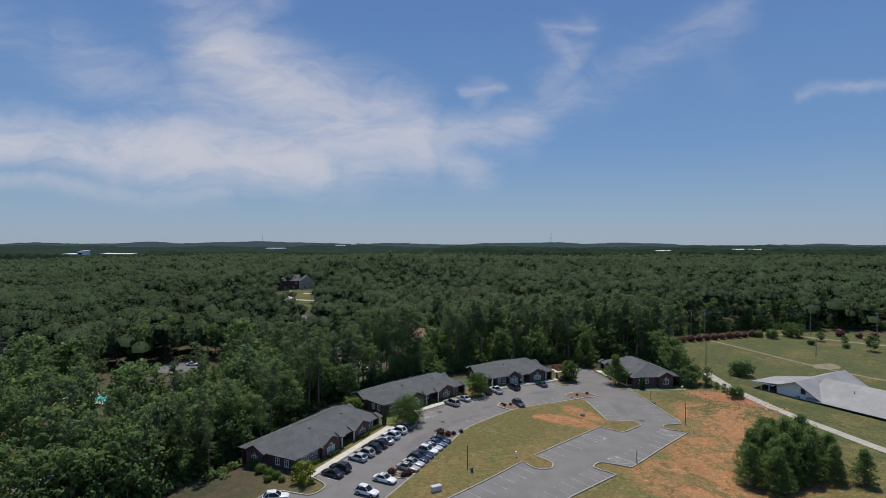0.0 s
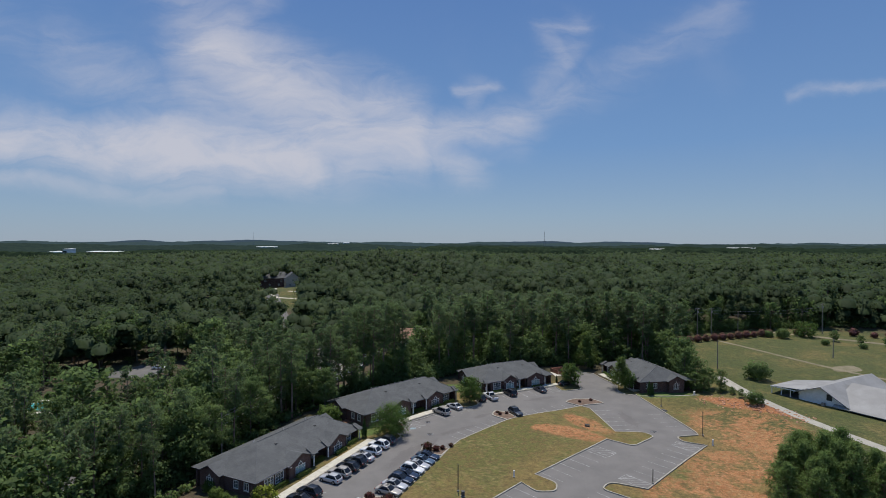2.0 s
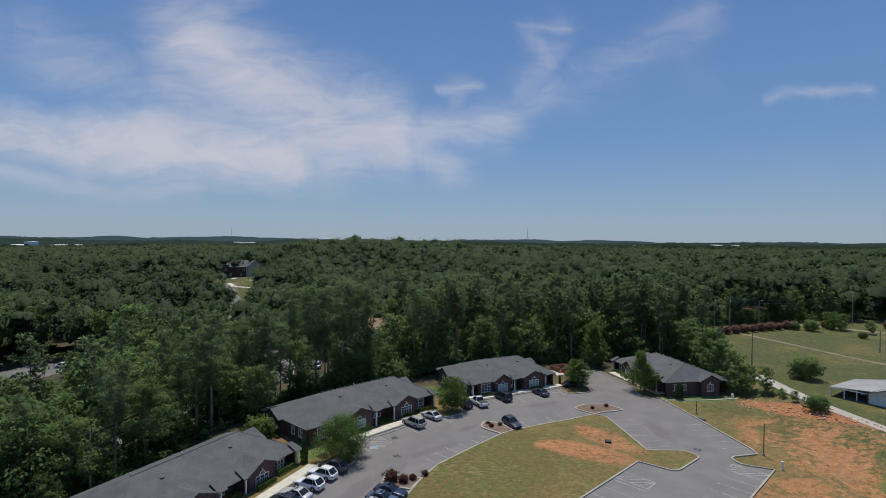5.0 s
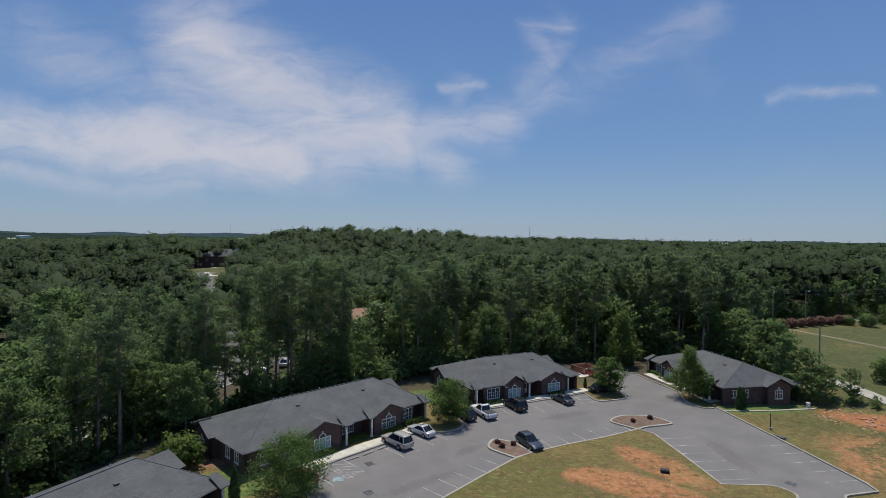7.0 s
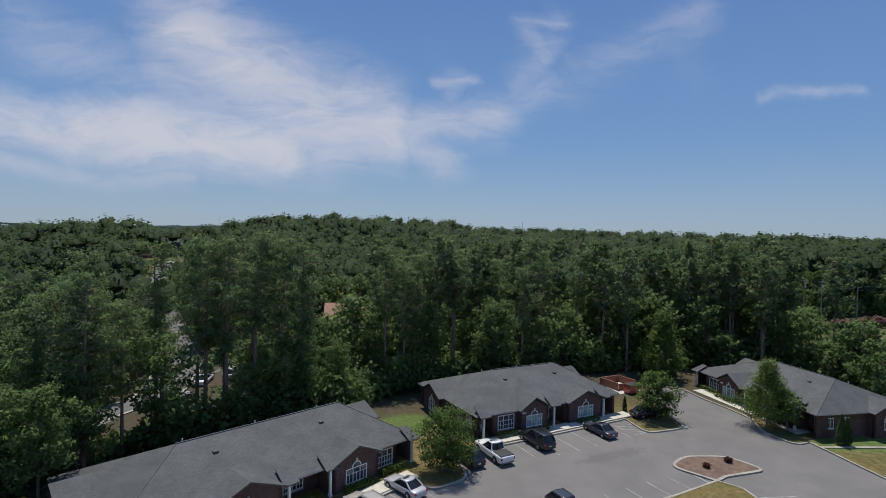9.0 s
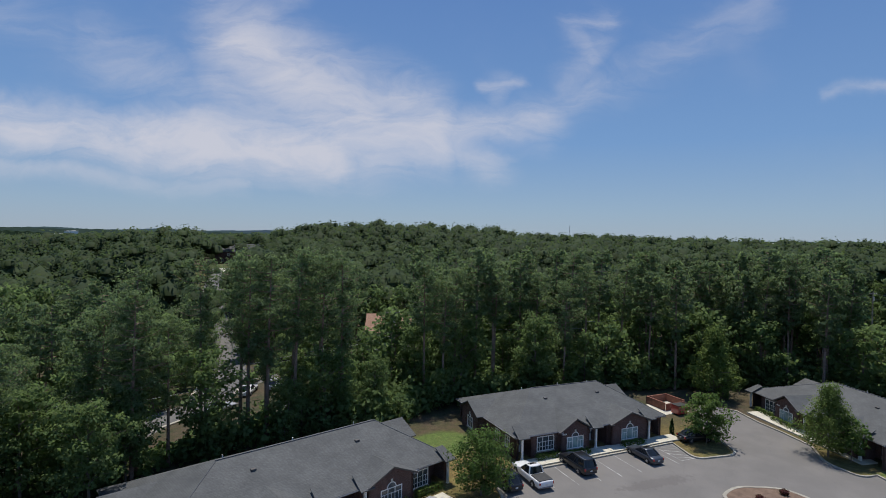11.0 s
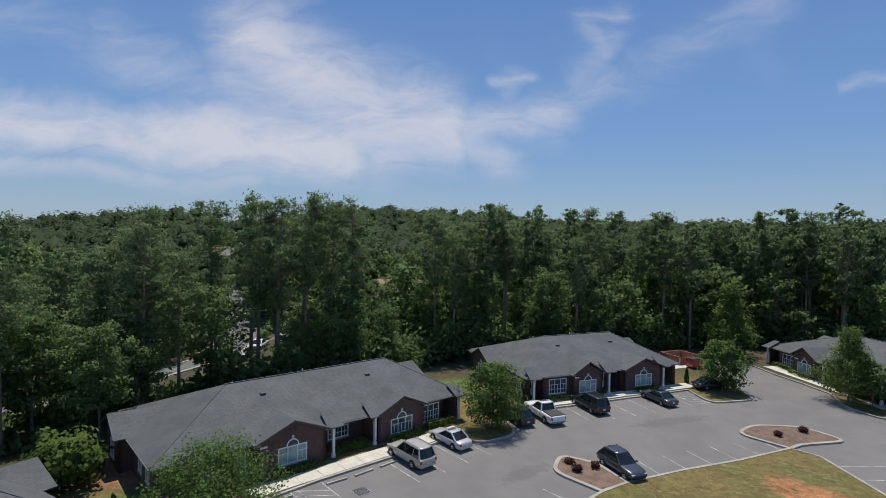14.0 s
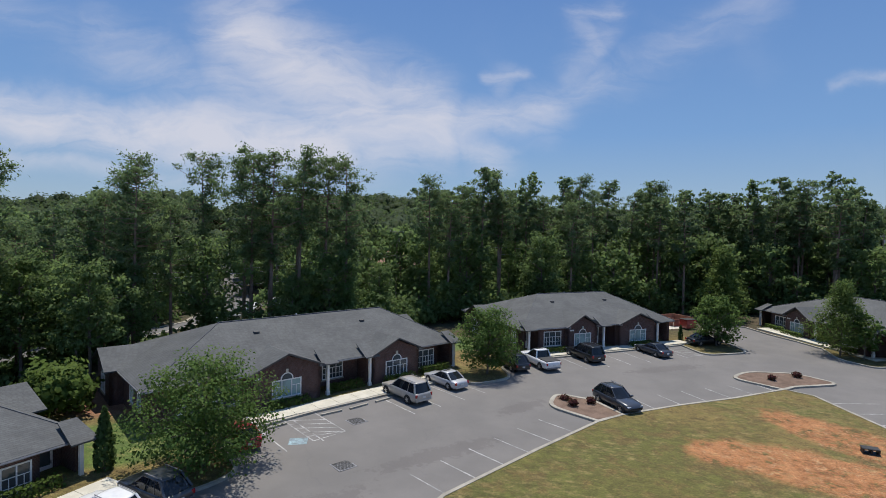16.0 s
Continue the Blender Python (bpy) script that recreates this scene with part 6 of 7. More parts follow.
# in the median's rows
park("suv", "grey", 10.0, 149.6, -57, "dark grey crossover parked facing the median")
for k, (style, tone, name) in enumerate((("sedan", "blue", "dark blue sedan"), ("sedan", "steel", "steel blue sedan"), ("sedan", "silver", "silver sedan"), ("suv", "white", "white crossover"),
                                         ("sedan", "blue", "dark blue sedan"), ("suv", "blue", "dark blue crossover"), ("sedan", "silver", "silver sedan"), ("sedan", "champagne", "champagne sedan"))):
    t = k / 7
    park(style, tone, -7.6 - 4.6 * t, 121.6 - 14.8 * t, -17, name + " in the row along the grass median")
park("sedan", "white", -15.6, 101.2, -17, "white sedan parked along the grass median")
park("suv", "white", -17.6, 95.8, -17, "white crossover parked along the grass median")
# before the first office
for style, tone, x, y, name in (("suv", "grey", -17.7, 127.9, "dark sport utility vehicle"), ("suv", "white", -18.5, 125.4, "white crossover"), ("suv", "white", -19.4, 122.2, "white sport utility vehicle"), ("sedan", "silver", -20.2, 119.2, "silver sedan"),
                                ("suv", "black", -21.0, 116.9, "black crossover"), ("suv", "black", -21.8, 114.5, "black sport utility vehicle"), ("suv", "champagne", -22.7, 112.1, "champagne crossover"), ("hatch", "silver", -23.5, 109.6, "silver hatchback"),
                                ("suv", "black", -25.5, 104.4, "black crossover"), ("sedan", "black", -26.3, 102.0, "black sedan")):
    park(style, tone, x, y, 161, name + " parked nose-in before the office")
park("suv", "white", -33.0, 91.4, 20, "white car at the lot's corner")
park("sedan", "white", -106, 181, 10, "white car on the old paved court")
park("sedan", "silver", -41.0, 172.5, 70, "silver car on the road among the pines")
park("sedan", "white", -41.5, 181.0, 100, "white car on the asphalt lot among the pines")
park("suv", "silver", -38.5, 184.0, 100, "silver car on the asphalt lot among the pines")

# ---- planting round the offices ----
tree_a = broad_tree(6.9, 41, 17000, 4.1, 0.10, LEAVES_BRIGHT, "maple_tree", "bushy bright green tree on the kerb island by the offices", "lot trees", 0.155, 0.13, 52)
stand(tree_a, -17.3, 131.8, 0.97, 0, True)
tree_b = broad_tree(6.6, 42, 10000, 3.1, 0.12, LEAVES_BRIGHT, "maple_tree", "dense green tree on the kerb island between two offices", "lot trees", 0.18, 0.12, 48)
stand(tree_b, -1.8, 156.2, 1.0, 0, True)
tree_c = broad_tree(8.8, 43, 12000, 3.7, 0.14, LEAVES_LIME, "maple_tree", "upright green tree on a kerb island with shade below", "lot trees", 0.18, 0.12, 60, True)
stand(tree_c, 40.2, 175.2, 1.0, 0, True)
stand(broad_tree(5.6, 44, 1200, 1.8, 0.2, LEAVES_BRIGHT, "maple_tree", "small green tree beside the walk", "lot trees", 0.3, 0.08), 42.2, 174.0, 1.0, 0, True)
stand(broad_tree(6.4, 45, 5000, 2.7, 0.1, LEAVES_BRIGHT, "maple_tree", "green tree on the kerb island at the drive", "lot trees", 0.25, 0.11, 40), 26.2, 176.4, 1.0, 0, True)
stand(broad_tree(11.2, 46, 8500, 4.2, 0.05, LEAVES_LIME, "maple_tree", "tall bright green tree at the end of the drive", "lot trees", 0.28, 0.15, 50, True), 33.4, 197.0, 1.0, 0, True)
stand(broad_tree(4.0, 47, 1500, 2.2, 0.02, LEAVES_YELLOW, "yellow_tree", "low yellow-green tree beside the first office", "lot trees", 0.3, 0.07), -30.6, 98.4, 1.0, 0, True)
cyp = cypress(51, 4.0, 1.15)
stand(cyp, -22.9, 130.2, 1.0, 0, True)
for x, y, s in ((46.9, 170.6, 1.0), (47.7, 170.8, 0.9), (-33.0, 99.6, 0.8), (22.4, 178.6, 0.55), (35.4, 196.6, 0.7)):
    stand(cyp, x, y, s)
laurel = shrub(61, 6.0, 4.0, HEDGE, "laurel_bush", "large bright green rounded bush behind the lawn", 2600, 0.34)
stand(laurel, -33.2, 137.0, 1.0, 0, True)
for x, y, s in ((-29.0, 144.0, 0.3), (-36.6, 99.4, 0.34), (-38.6, 100.2, 0.36), (-40.8, 101.4, 0.42), (-35.0, 98.2, 0.26), (-43.2, 104.0, 0.5), (-37.6, 97.8, 0.28)):
    stand(laurel, x, y, s)
round_bush = shrub(62, 6.4, 4.6, LEAVES, "round_bush", "large rounded dark green bush in the field", 2400, 0.36, "field bushes")
stand(round_bush, 80.8, 184.0, 1.15, 0, True)
for x, y, s in ((118.5, 249.5, 0.85), (70.2, 160.8, 0.72), (128.6, 238.5, 0.5), (139, 233.5, 0.45), (113.5, 250.5, 0.6)):
    stand(round_bush, x, y, s)
red_bush = shrub(63, 1.25, 0.85, LEAVES_RED, "red_bush", "low dark red rounded shrub in the mulch", 420, 0.17, "red shrubs")
stand(red_bush, 5.6, 149.9, 0.78, 0, True)
for x, y, s in ((6.2, 148.4, 0.75), (7.8, 149.4, 0.7), (26.9, 161.2, 0.7), (30.0, 163.0, 0.75), (-8.2, 125.4, 1.8), (-6.4, 125.2, 1.3), (-5.2, 126.2, 0.9), (-3.6, 127.6, 0.9), (-14.9, 104.1, 1.4), (-11.6, 104.3, 1.3), (-12.4, 103.5, 1.1)):
    stand(red_bush, x, y, s, dz=0.14)
myrtle = shrub(64, 2.8, 2.7, LEAVES_PINK, "crape_myrtle", "rounded crape myrtle with dusky pink blossom", 900, 0.4, "crape myrtle row")
stand(myrtle, 70.0, 230.0, 1.0, 0, True)
for k in range(1, 13):
    stand(myrtle, 70 + 3.75 * k, 230 + 1.95 * k, RNG.uniform(0.85, 1.1))
for x, y in ((128, 258), (133, 262), (150, 258), (156, 255), (160, 252)):
    stand(myrtle, x, y, RNG.uniform(0.9, 1.2))
stand(broad_tree(6.0, 48, 1800, 4.6, 0.02, LEAVES_BRIGHT, "spreading_tree", "low spreading bright green tree at the field's edge", "field trees", 0.45, 0.15), 129, 254, 1.0, 0, True)
field_tree = broad_tree(6.0, 49, 1400, 2.4, 0.2, LEAVES, "field_tree", "small rounded tree standing in the grass", "field trees", 0.36, 0.1)
stand(field_tree, 145.5, 229.0, 1.0, 0, True)
for x, y, s in ((136, 246, 0.7), (142, 240, 0.6)):
    stand(field_tree, x, y, s)
# the dense young pines at the lot's far corner
thick = pine_tree(10.5, 71, 9000, 0.02, 4.1, 130, 0.24, 0.78, NEEDLES_YOUNG, True)
thick["label"], thick["group"] = "dense bushy young pine beside the driveway", "young pines"
stand(thick, 59.2, 118.0, 1.0, 0, True)
for x, y, s in ((65.6, 116.6, 1.04), (58.6, 115.4, 0.86), (69.4, 119.0, 0.95), (63.0, 111.5, 0.92), (67.4, 112.0, 0.85), (72.4, 114.6, 0.72), (56.6, 110.4, 0.75), (60.0, 107.5, 0.8), (75.5, 109.0, 0.62), (64.5, 120.5, 0.9), (61.5, 115.2, 0.95), (66.2, 114.2, 0.98), (69.6, 115.4, 0.85), (61.0, 110.6, 0.85), (71.5, 111.0, 0.66)):
    stand(thick, x - 2.8, y, s)
# the green belt between the fourth office and the field
for x, y, s in ((60.0, 183.0, 0.75), (62.5, 179.5, 0.6), (64.6, 177.0, 0.55), (61.0, 188.0, 0.85), (59.5, 193.5, 0.95), (66.8, 174.0, 0.4), (64.8, 181.5, 0.5)):
    BROADS.put(x, y, s)
for x, y, s in ((60.8, 176.6, 0.9), (62.6, 174.6, 0.8), (66.8, 173.0, 0.55), (69.4, 167.0, 0.38), (68.4, 170.0, 0.45), (71.0, 164.0, 0.3), (58.6, 178.0, 0.8)):
    SAPLINGS.put(x, y, s)
stand(thick, 62.5, 191.0, 0.95)

# clipped hedges under the office windows
box_hedge = shrub(65, 0.9, 0.75, HEDGE, "clipped_hedge", "low clipped green hedge under the office windows", 700, 0.16, "front hedges", True, 3.6)
hedges = []
for ox, oy, turn, xs in ((-33.9, 101.9, 71.0, (10.3, 16.0, 21.6, 26.3, 5.0)), (-24.3, 135.6, 51.5, (10.3, 16.2, 21.6, 26.4, 5.0)), (1.6, 165.3, 33.0, (4.0, 8.0, 16.7)), (38.5, 194.1, -73.7, (4.0, 8.0, 16.7))):
    for x in xs:
        y = -0.3 if x in (16.0, 16.2) else (-0.95 if x in (26.3, 26.4, 5.0, 4.0) else -1.45)
        c, s = math.cos(radians(turn)), math.sin(radians(turn))
        hedges.append((ox + c * x - s * y, oy + s * x + c * y, turn))
for k, (x, y, turn) in enumerate(hedges):
    stand(box_hedge, x, y, 1.0, turn, k == 0, 0.0)

# ---- poles, boxes, cables ----
def lamp_pole(x, y, high):
    pole = thing("light_pole", pose(x, y, gz(x, y)), "slim dark bronze pole standing in the grass", "pole", "lot poles")
    part("shaft", tube(bmesh.new(), [(0, 0, 0), (0, 0, high)], [0.09, 0.07], 8), POLE_METAL, pole)
    part("base", tube(bmesh.new(), [(0, 0, -0.3), (0, 0, 0.35)], [0.22, 0.22], 10), CURB, pole)
    part("cap", tube(bmesh.new(), [(0, 0, high), (0, 0, high + 0.12)], [0.11, 0.08], 8), POLE_METAL, pole)


lamp_pole(51.3, 142.2, 5.2)
lamp_pole(-0.4, 109.0, 4.7)
lamp_pole(34.2, 117.0, 2.6)
lamp_pole(47.6, 161.6, 2.4)


def utility_pole(x, y, high, arms=True, lamp=False):
    pole = thing("utility_pole", pose(x, y, gz(x, y), 0, 0, 25), "weathered wooden utility pole with cross-arm", "utility pole", "utility poles")
    part("shaft", tube(bmesh.new(), [(0, 0, -0.5), (0, 0, high)], [0.17, 0.11], 8), POLE_WOOD, pole)
    if arms:
        part("cross_arm", box(bmesh.new(), -1.2, 1.2, -0.06, 0.06, high - 0.6, high - 0.46), POLE_WOOD, pole)
        for q in (-1.1, -0.4, 0.4, 1.1):
            part("insulator", tube(bmesh.new(), [(q, 0, high - 0.46), (q, 0, high - 0.26)], [0.05, 0.04], 6), WHITE, pole)
        part("transformer", tube(bmesh.new(), [(0.3, 0.1, high - 2.2), (0.3, 0.1, high - 1.3)], [0.25, 0.25], 10), GALVANISED, pole)
    if lamp:
        part("lamp_arm", tube(bmesh.new(), [(0, 0, high - 0.3), (0.9, -0.3, high)], [0.03, 0.03], 5), GALVANISED, pole)
        part("lamp_head", box(bmesh.new(), 0.75, 1.2, -0.42, -0.18, high - 0.06, high + 0.1, 0.04), WHITE, pole)


for x, y, h, arms, lamp in ((84, 245.0, 12, True, False), (91, 249.6, 11.5, True, False), (103.5, 255.0, 9.5, False, True), (73.6, 195.0, 8.6, False, False), (119.5, 217, 6.5, False, False), (140, 262, 13, True, False),
                            (160, 250, 12, True, False), (-19.5, 187, 13.5, True, False), (-49.0, 118, 9.6, False, False), (-46.5, 153.5, 9.6, False, False)):
    utility_pole(x, y, h, arms, lamp)


def cable(a, b, sag):
    ob = thing("power_line", pose(0, 0, 0), "thin sagging overhead power line", "cable", "power lines")
    a, b = Vector(a), Vector(b)
    pts = [a.lerp(b, k / 10) - Vector((0, 0, sag * 4 * (k / 10) * (1 - k / 10))) for k in range(11)]
    part("wire", tube(bmesh.new(), pts, [0.022] * 11, 4, False), CABLE, ob)


for h in (9.2, 8.6, 7.0):
    cable((-49.0, 118, gz(-49, 118) + h), (-46.5, 153.5, gz(-46.5, 153.5) + h), 0.5)
    cable((-46.5, 153.5, gz(-46.5, 153.5) + h), (-19.5, 187, gz(-19.5, 187) + h + 0.6), 0.7)
for h in (11.4, 10.2):
    cable((-19.5, 187, gz(-19.5, 187) + h), (84, 245.0, gz(84, 245.0) + h - 0.5), 2.2)
    cable((84, 245.0, gz(84, 245.0) + h), (140, 262, gz(140, 262) + h), 1.4)

# the dark broken drain box on the clay
drain = thing("drain_box", pose(26.4, 143.8, gz(26.4, 143.8) + 0.16, 4, 0, -12) @ Matrix.Scale(0.72, 4), "dark battered drain box lying on bare clay", "drain box")
bm = bmesh.new()
box(bm, -0.75, 0.75, -0.4, 0.4, 0.02, 0.12, 0.03)
part("base", bm, BLACK, drain)
for x in (-0.65, 0.0, 0.62):
    part("post", box(bmesh.new(), x - 0.08, x + 0.08, -0.36, 0.36, 0.1, 0.5, 0.03), BLACK, drain)
part("lid", box(bmesh.new(), -0.8, 0.7, -0.42, 0.42, 0.48, 0.6, 0.04), BLACK, drain)

def cabinet(x, y, wide, deep, high, mat, label, turn=0, lift=0.0):
    c = thing("utility_cabinet", pose(x, y, gz(x, y) + lift, 0, 0, turn), label, "utility box")
    part("body", box(bmesh.new(), -wide / 2, wide / 2, -deep / 2, deep / 2, 0.06, high - 0.05, 0.03), mat, c)
    part("lid", box(bmesh.new(), -wide / 2 - 0.04, wide / 2 + 0.04, -deep / 2 - 0.04, deep / 2 + 0.04, high - 0.05, high, 0.02), mat, c)
    part("plinth", box(bmesh.new(), -wide / 2 - 0.1, wide / 2 + 0.1, -deep / 2 - 0.1, deep / 2 + 0.1, -0.2, 0.06), CURB, c)


cabinet(-5.3, 98.8, 1.9, 0.9, 1.0, GALVANISED, "pale grey steel utility cabinet on the grass", 35, 0.16)
cabinet(9.3, 115.9, 0.25, 0.25, 1.2, WHITE, "slim white utility pedestal by the kerb", 0, 0.16)
cabinet(0.6, 107.4, 0.5, 0.5, 0.9, DARK_TRIM_AND_SHADE, "small dark utility box beside the pole", 20, 0.16)
cabinet(51.6, 137.0, 0.25, 0.25, 1.3, WHITE, "slim white utility pedestal by the kerb")
cabinet(59.6, 173.4, 0.5, 0.4, 0.9, OFFWHITE, "small pale utility box at the lawn's end", 20)
cabinet(47.4, 158.2, 1.3, 0.7, 0.28, DARK_TRIM_AND_SHADE, "low dark drain inlet beside the kerb", -70)

# brick enclosure for the bins
enc = thing("bin_enclosure", pose(24.4, 190.6, gz(24, 190) - 0.35, 0, 0, 33) @ Matrix.Scale(0.82, 4), "roofless red brick bin enclosure with wooden gates", "enclosure")
for nm, a in (("wall", (-2.6, 2.6, 2.2, 2.45)), ("wall", (-2.6, -2.35, -2.2, 2.2)), ("wall", (2.35, 2.6, -2.2, 2.2))):
    part(nm, box(bmesh.new(), a[0], a[1], a[2], a[3], -0.4, 1.9), CLAY_BRICK_WALL, enc)
for s in (-1, 1):
    part("gate", box(bmesh.new(), s * 1.2 - 1.15, s * 1.2 + 1.15, -2.32, -2.24, 0.1, 1.7), CLAY_BRICK_WALL, enc, "red-brown boarded gate")
bins = thing("waste_container", pose(25.6, 187.2, gz(25.6, 187.2) + 0.04, 0, 0, 33), "dark red steel waste container", "bin")
part("body", box(bmesh.new(), -0.95, 0.95, -0.7, 0.7, 0.1, 1.35, 0.04), PAINTS["red"], bins)
part("lid", box(bmesh.new(), -1.0, 1.0, -0.75, 0.75, 1.36, 1.42, 0.02), BLACK, bins)

# rocks of the red clay bank
for k in range(240):
    t, o = RNG.uniform(0, 1), RNG.normal(0, 1.9)
    x, y = 61.0 + 16.0 * t + o * 0.8, 171.5 - 22.5 * t + o * 0.6
    r = float(RNG.uniform(0.10, 0.34))
    if k < 5:
        bm = bmesh.new()
        bmesh.ops.create_icosphere(bm, subdivisions=2, radius=1.0)
        for v in bm.verts:
            v.co *= 1 + 0.28 * noise.noise(v.co * 1.3 + Vector((k * 9.1, 0, 0)))
            v.co.z *= 0.62
        ob = part("clay_rock", bm, ROCK_RED, None)
        if k == 0:
            ROCKS = []
        ROCKS.append(ob.data)
    else:
        ob = piece("clay_rock", ROCKS[k % 5], None)
    ob.matrix_world = pose(x, y, gz(x, y) + 0.1 * r, *RNG.uniform(-20, 20, 2), RNG.uniform(0, 360)) @ Matrix.Scale(r, 4)
    tagged(ob, "rough red clay boulder on the cut bank", "rock", "clay bank rocks")

# ---- the white barn and the houses beyond ----
def gable_house(name, m, long, deep, wall_h, roof_h, wall_mat, roof_mat, label, wins=(), chimney=False, hip=0.0, over=0.4, group=""):
    """A plain house: x along its ridge; hip draws the ridge's ends in."""
    house = thing(name, m, label, "house", group)
    for a, b in (((0, 0), (long, 0)), ((long, 0), (long, deep)), ((long, deep), (0, deep)), ((0, deep), (0, 0))):
        length = (Vector(b) - Vector(a)).length
        holes = [(length * f - 0.55, length * f + 0.55, z, z + 1.4) for f, z in wins]
        w = wall(house, "wall", a, b, -1.5, wall_h, holes, 0.3, wall_mat)
        for f, z in wins:
            turn = math.atan2(b[1] - a[1], b[0] - a[0])
            p = Vector(a).lerp(Vector(b), f)
            window_unit(house, Matrix.Translation((p.x, p.y, 0)) @ Matrix.Rotation(turn, 4, "Z"), 1.1, z, z + 1.4, 2)
    y0, y1, x0, x1, mid = -over, deep + over, -over, long + over, deep / 2
    a, b = (x0 + hip, mid, wall_h + roof_h), (x1 - hip, mid, wall_h + roof_h)
    c = [(x0, y0, wall_h), (x1, y0, wall_h), (x1, y1, wall_h), (x0, y1, wall_h)]
    for pts in ([c[0], c[1], b, a], [c[2], c[3], a, b]):
        bm = bmesh.new()
        slab(bm, pts, 0.14)
        part("roof_slope", bm, roof_mat, house)
    for pts in ([c[1], c[2], b], [c[3], c[0], a]):
        bm = bmesh.new()
        if hip:
            slab(bm, pts, 0.14)
            part("roof_slope", bm, roof_mat, house)
        else:
            s = 1 if pts[0][0] > 0 else -1
            xw = long if s > 0 else 0
            v = [bm.verts.new((xw - s * d, y, z)) for d in (0, 0.25) for y, z in ((0, wall_h), (deep, wall_h), (mid, wall_h + roof_h - 0.2))]
            for f in ((0, 1, 2), (5, 4, 3), (0, 3, 4, 1), (1, 4, 5, 2), (2, 5, 3, 0)):
                bm.faces.new([v[i] for i in f])
            part("gable_wall", bm, wall_mat, house)
    if chimney:
        part("chimney", box(bmesh.new(), long * 0.3, long * 0.3 + 1.0, mid - 0.6, mid + 0.5, wall_h, wall_h + roof_h + 1.1), BRICK, house, "brick chimney")
    return house


barn = thing("barn", pose(79.9, 170.6, gz(84, 164) + 0.1, 0, 0, -50.0), "long white barn with a low grey metal roof and open carport", "barn")
wall(barn, "wall", (5.2, 0.0), (16.4, 0.0), -1.4, 0.6, (), 0.25, WHITE)
# white side wall coloured dark to stand for the carport's inner shade
wall(barn, "wall", (5.2, 22.0), (5.2, 0.0), -1.0, 2.0, (), 0.25, DARK_TRIM_AND_SHADE)
# wing wall: the shadow under its low eave is put into the colour
wall(barn, "wall", (16.4, 0.0), (35.0, 0.0), -2.0, -0.2, (), 0.25, DARK_TRIM_AND_SHADE)
wall(barn, "wall", (35.0, 0.0), (35.0, 20.0), -2.0, 0.0, (), 0.25, WHITE)
wall(barn, "wall", (35.0, 20.0), (5.2, 22.0), -2.0, 0.6, (), 0.25, WHITE)
bm = bmesh.new()
v = [bm.verts.new((x, y, z)) for y in (0.0, 0.25) for x, z in ((5.2, 0.6), (16.4, 0.6), (10.6, 4.15), (5.2, 1.9))]
for f in ((0, 1, 2, 3), (7, 6, 5, 4), (0, 4, 5, 1), (1, 5, 6, 2), (2, 6, 7, 3), (3, 7, 4, 0)):
    bm.faces.new([v[i] for i in f])
part("gable_wall", bm, WHITE, barn)
part("shutter", box(bmesh.new(), 11.7, 12.9, -0.06, -0.01, 1.2, 2.75), BLACK, barn)
APEX, BACK, LEFT, FOOT = Vector((10.6, -0.9, 4.4)), Vector((13.0, 24.0, 5.1)), Vector((-6.2, 0, -2.55)), Vector((6.6, 0, -4.1))
for pts in ([(-1.3, -0.9, 2.15), (6.2, -0.9, 2.75), (11.0, 14.0, 4.0), (-1.3, 13.0, 1.75)],
            [APEX + LEFT, APEX, BACK, BACK + LEFT], [APEX, APEX + FOOT, BACK + FOOT, BACK],
            [(13.4, -1.2, 0.28), (35.8, -1.2, -0.25), (35.8, 10.0, 4.2), (13.4, 10.0, 4.6)],
            [(13.4, 10.0, 4.6), (35.8, 10.0, 4.2), (35.8, 21.0, 0.2), (13.4, 21.0, 0.4)]):
    bm = bmesh.new()
    slab(bm, pts, 0.14)
    part("roof_slope", bm, METAL_ROOF, barn)
for s in (LEFT, FOOT):
    part("rake_board", tube(bmesh.new(), [APEX + s + Vector((0, -0.03, -0.12)), APEX + Vector((0, -0.03, -0.12))], [0.11, 0.11], 4), GUTTER, barn)
for x, y in ((-1.0, -0.6), (1.4, -0.6), (3.6, -0.6), (-1.0, 12.0), (-1.0, 6.0)):
    part("carport_post", box(bmesh.new(), x - 0.09, x + 0.09, y - 0.09, y + 0.09, -1.0, 2.05 + 0.07 * x - 0.025 * y), OFFWHITE, barn)
part("carport_floor", box(bmesh.new(), -1.2, 5.1, -0.7, 12.6, -1.0, 0.12), OLD_ROAD, barn)
part("fascia", box(bmesh.new(), -1.3, 5.4, -0.96, -0.92, 1.98, 2.2), WHITE, barn)
part("vent", tube(bmesh.new(), [(22, 6, 2.2), (22, 6, 3.5)], [0.12, 0.12], 8), GALVANISED, barn)
box_ac = thing("air_conditioner", pose(86.4, 161.2, gz(86.4, 161.2), 0, 0, -50), "grey air conditioner beside the barn wall", "air conditioner")
part("body", box(bmesh.new(), -0.4, 0.4, -0.35, 0.35, 0.05, 0.85, 0.03), GUTTER, box_ac)
part("fan_grille", tube(bmesh.new(), [(0, 0, 0.85), (0, 0, 0.88)], [0.28, 0.28], 12), BLACK, box_ac)

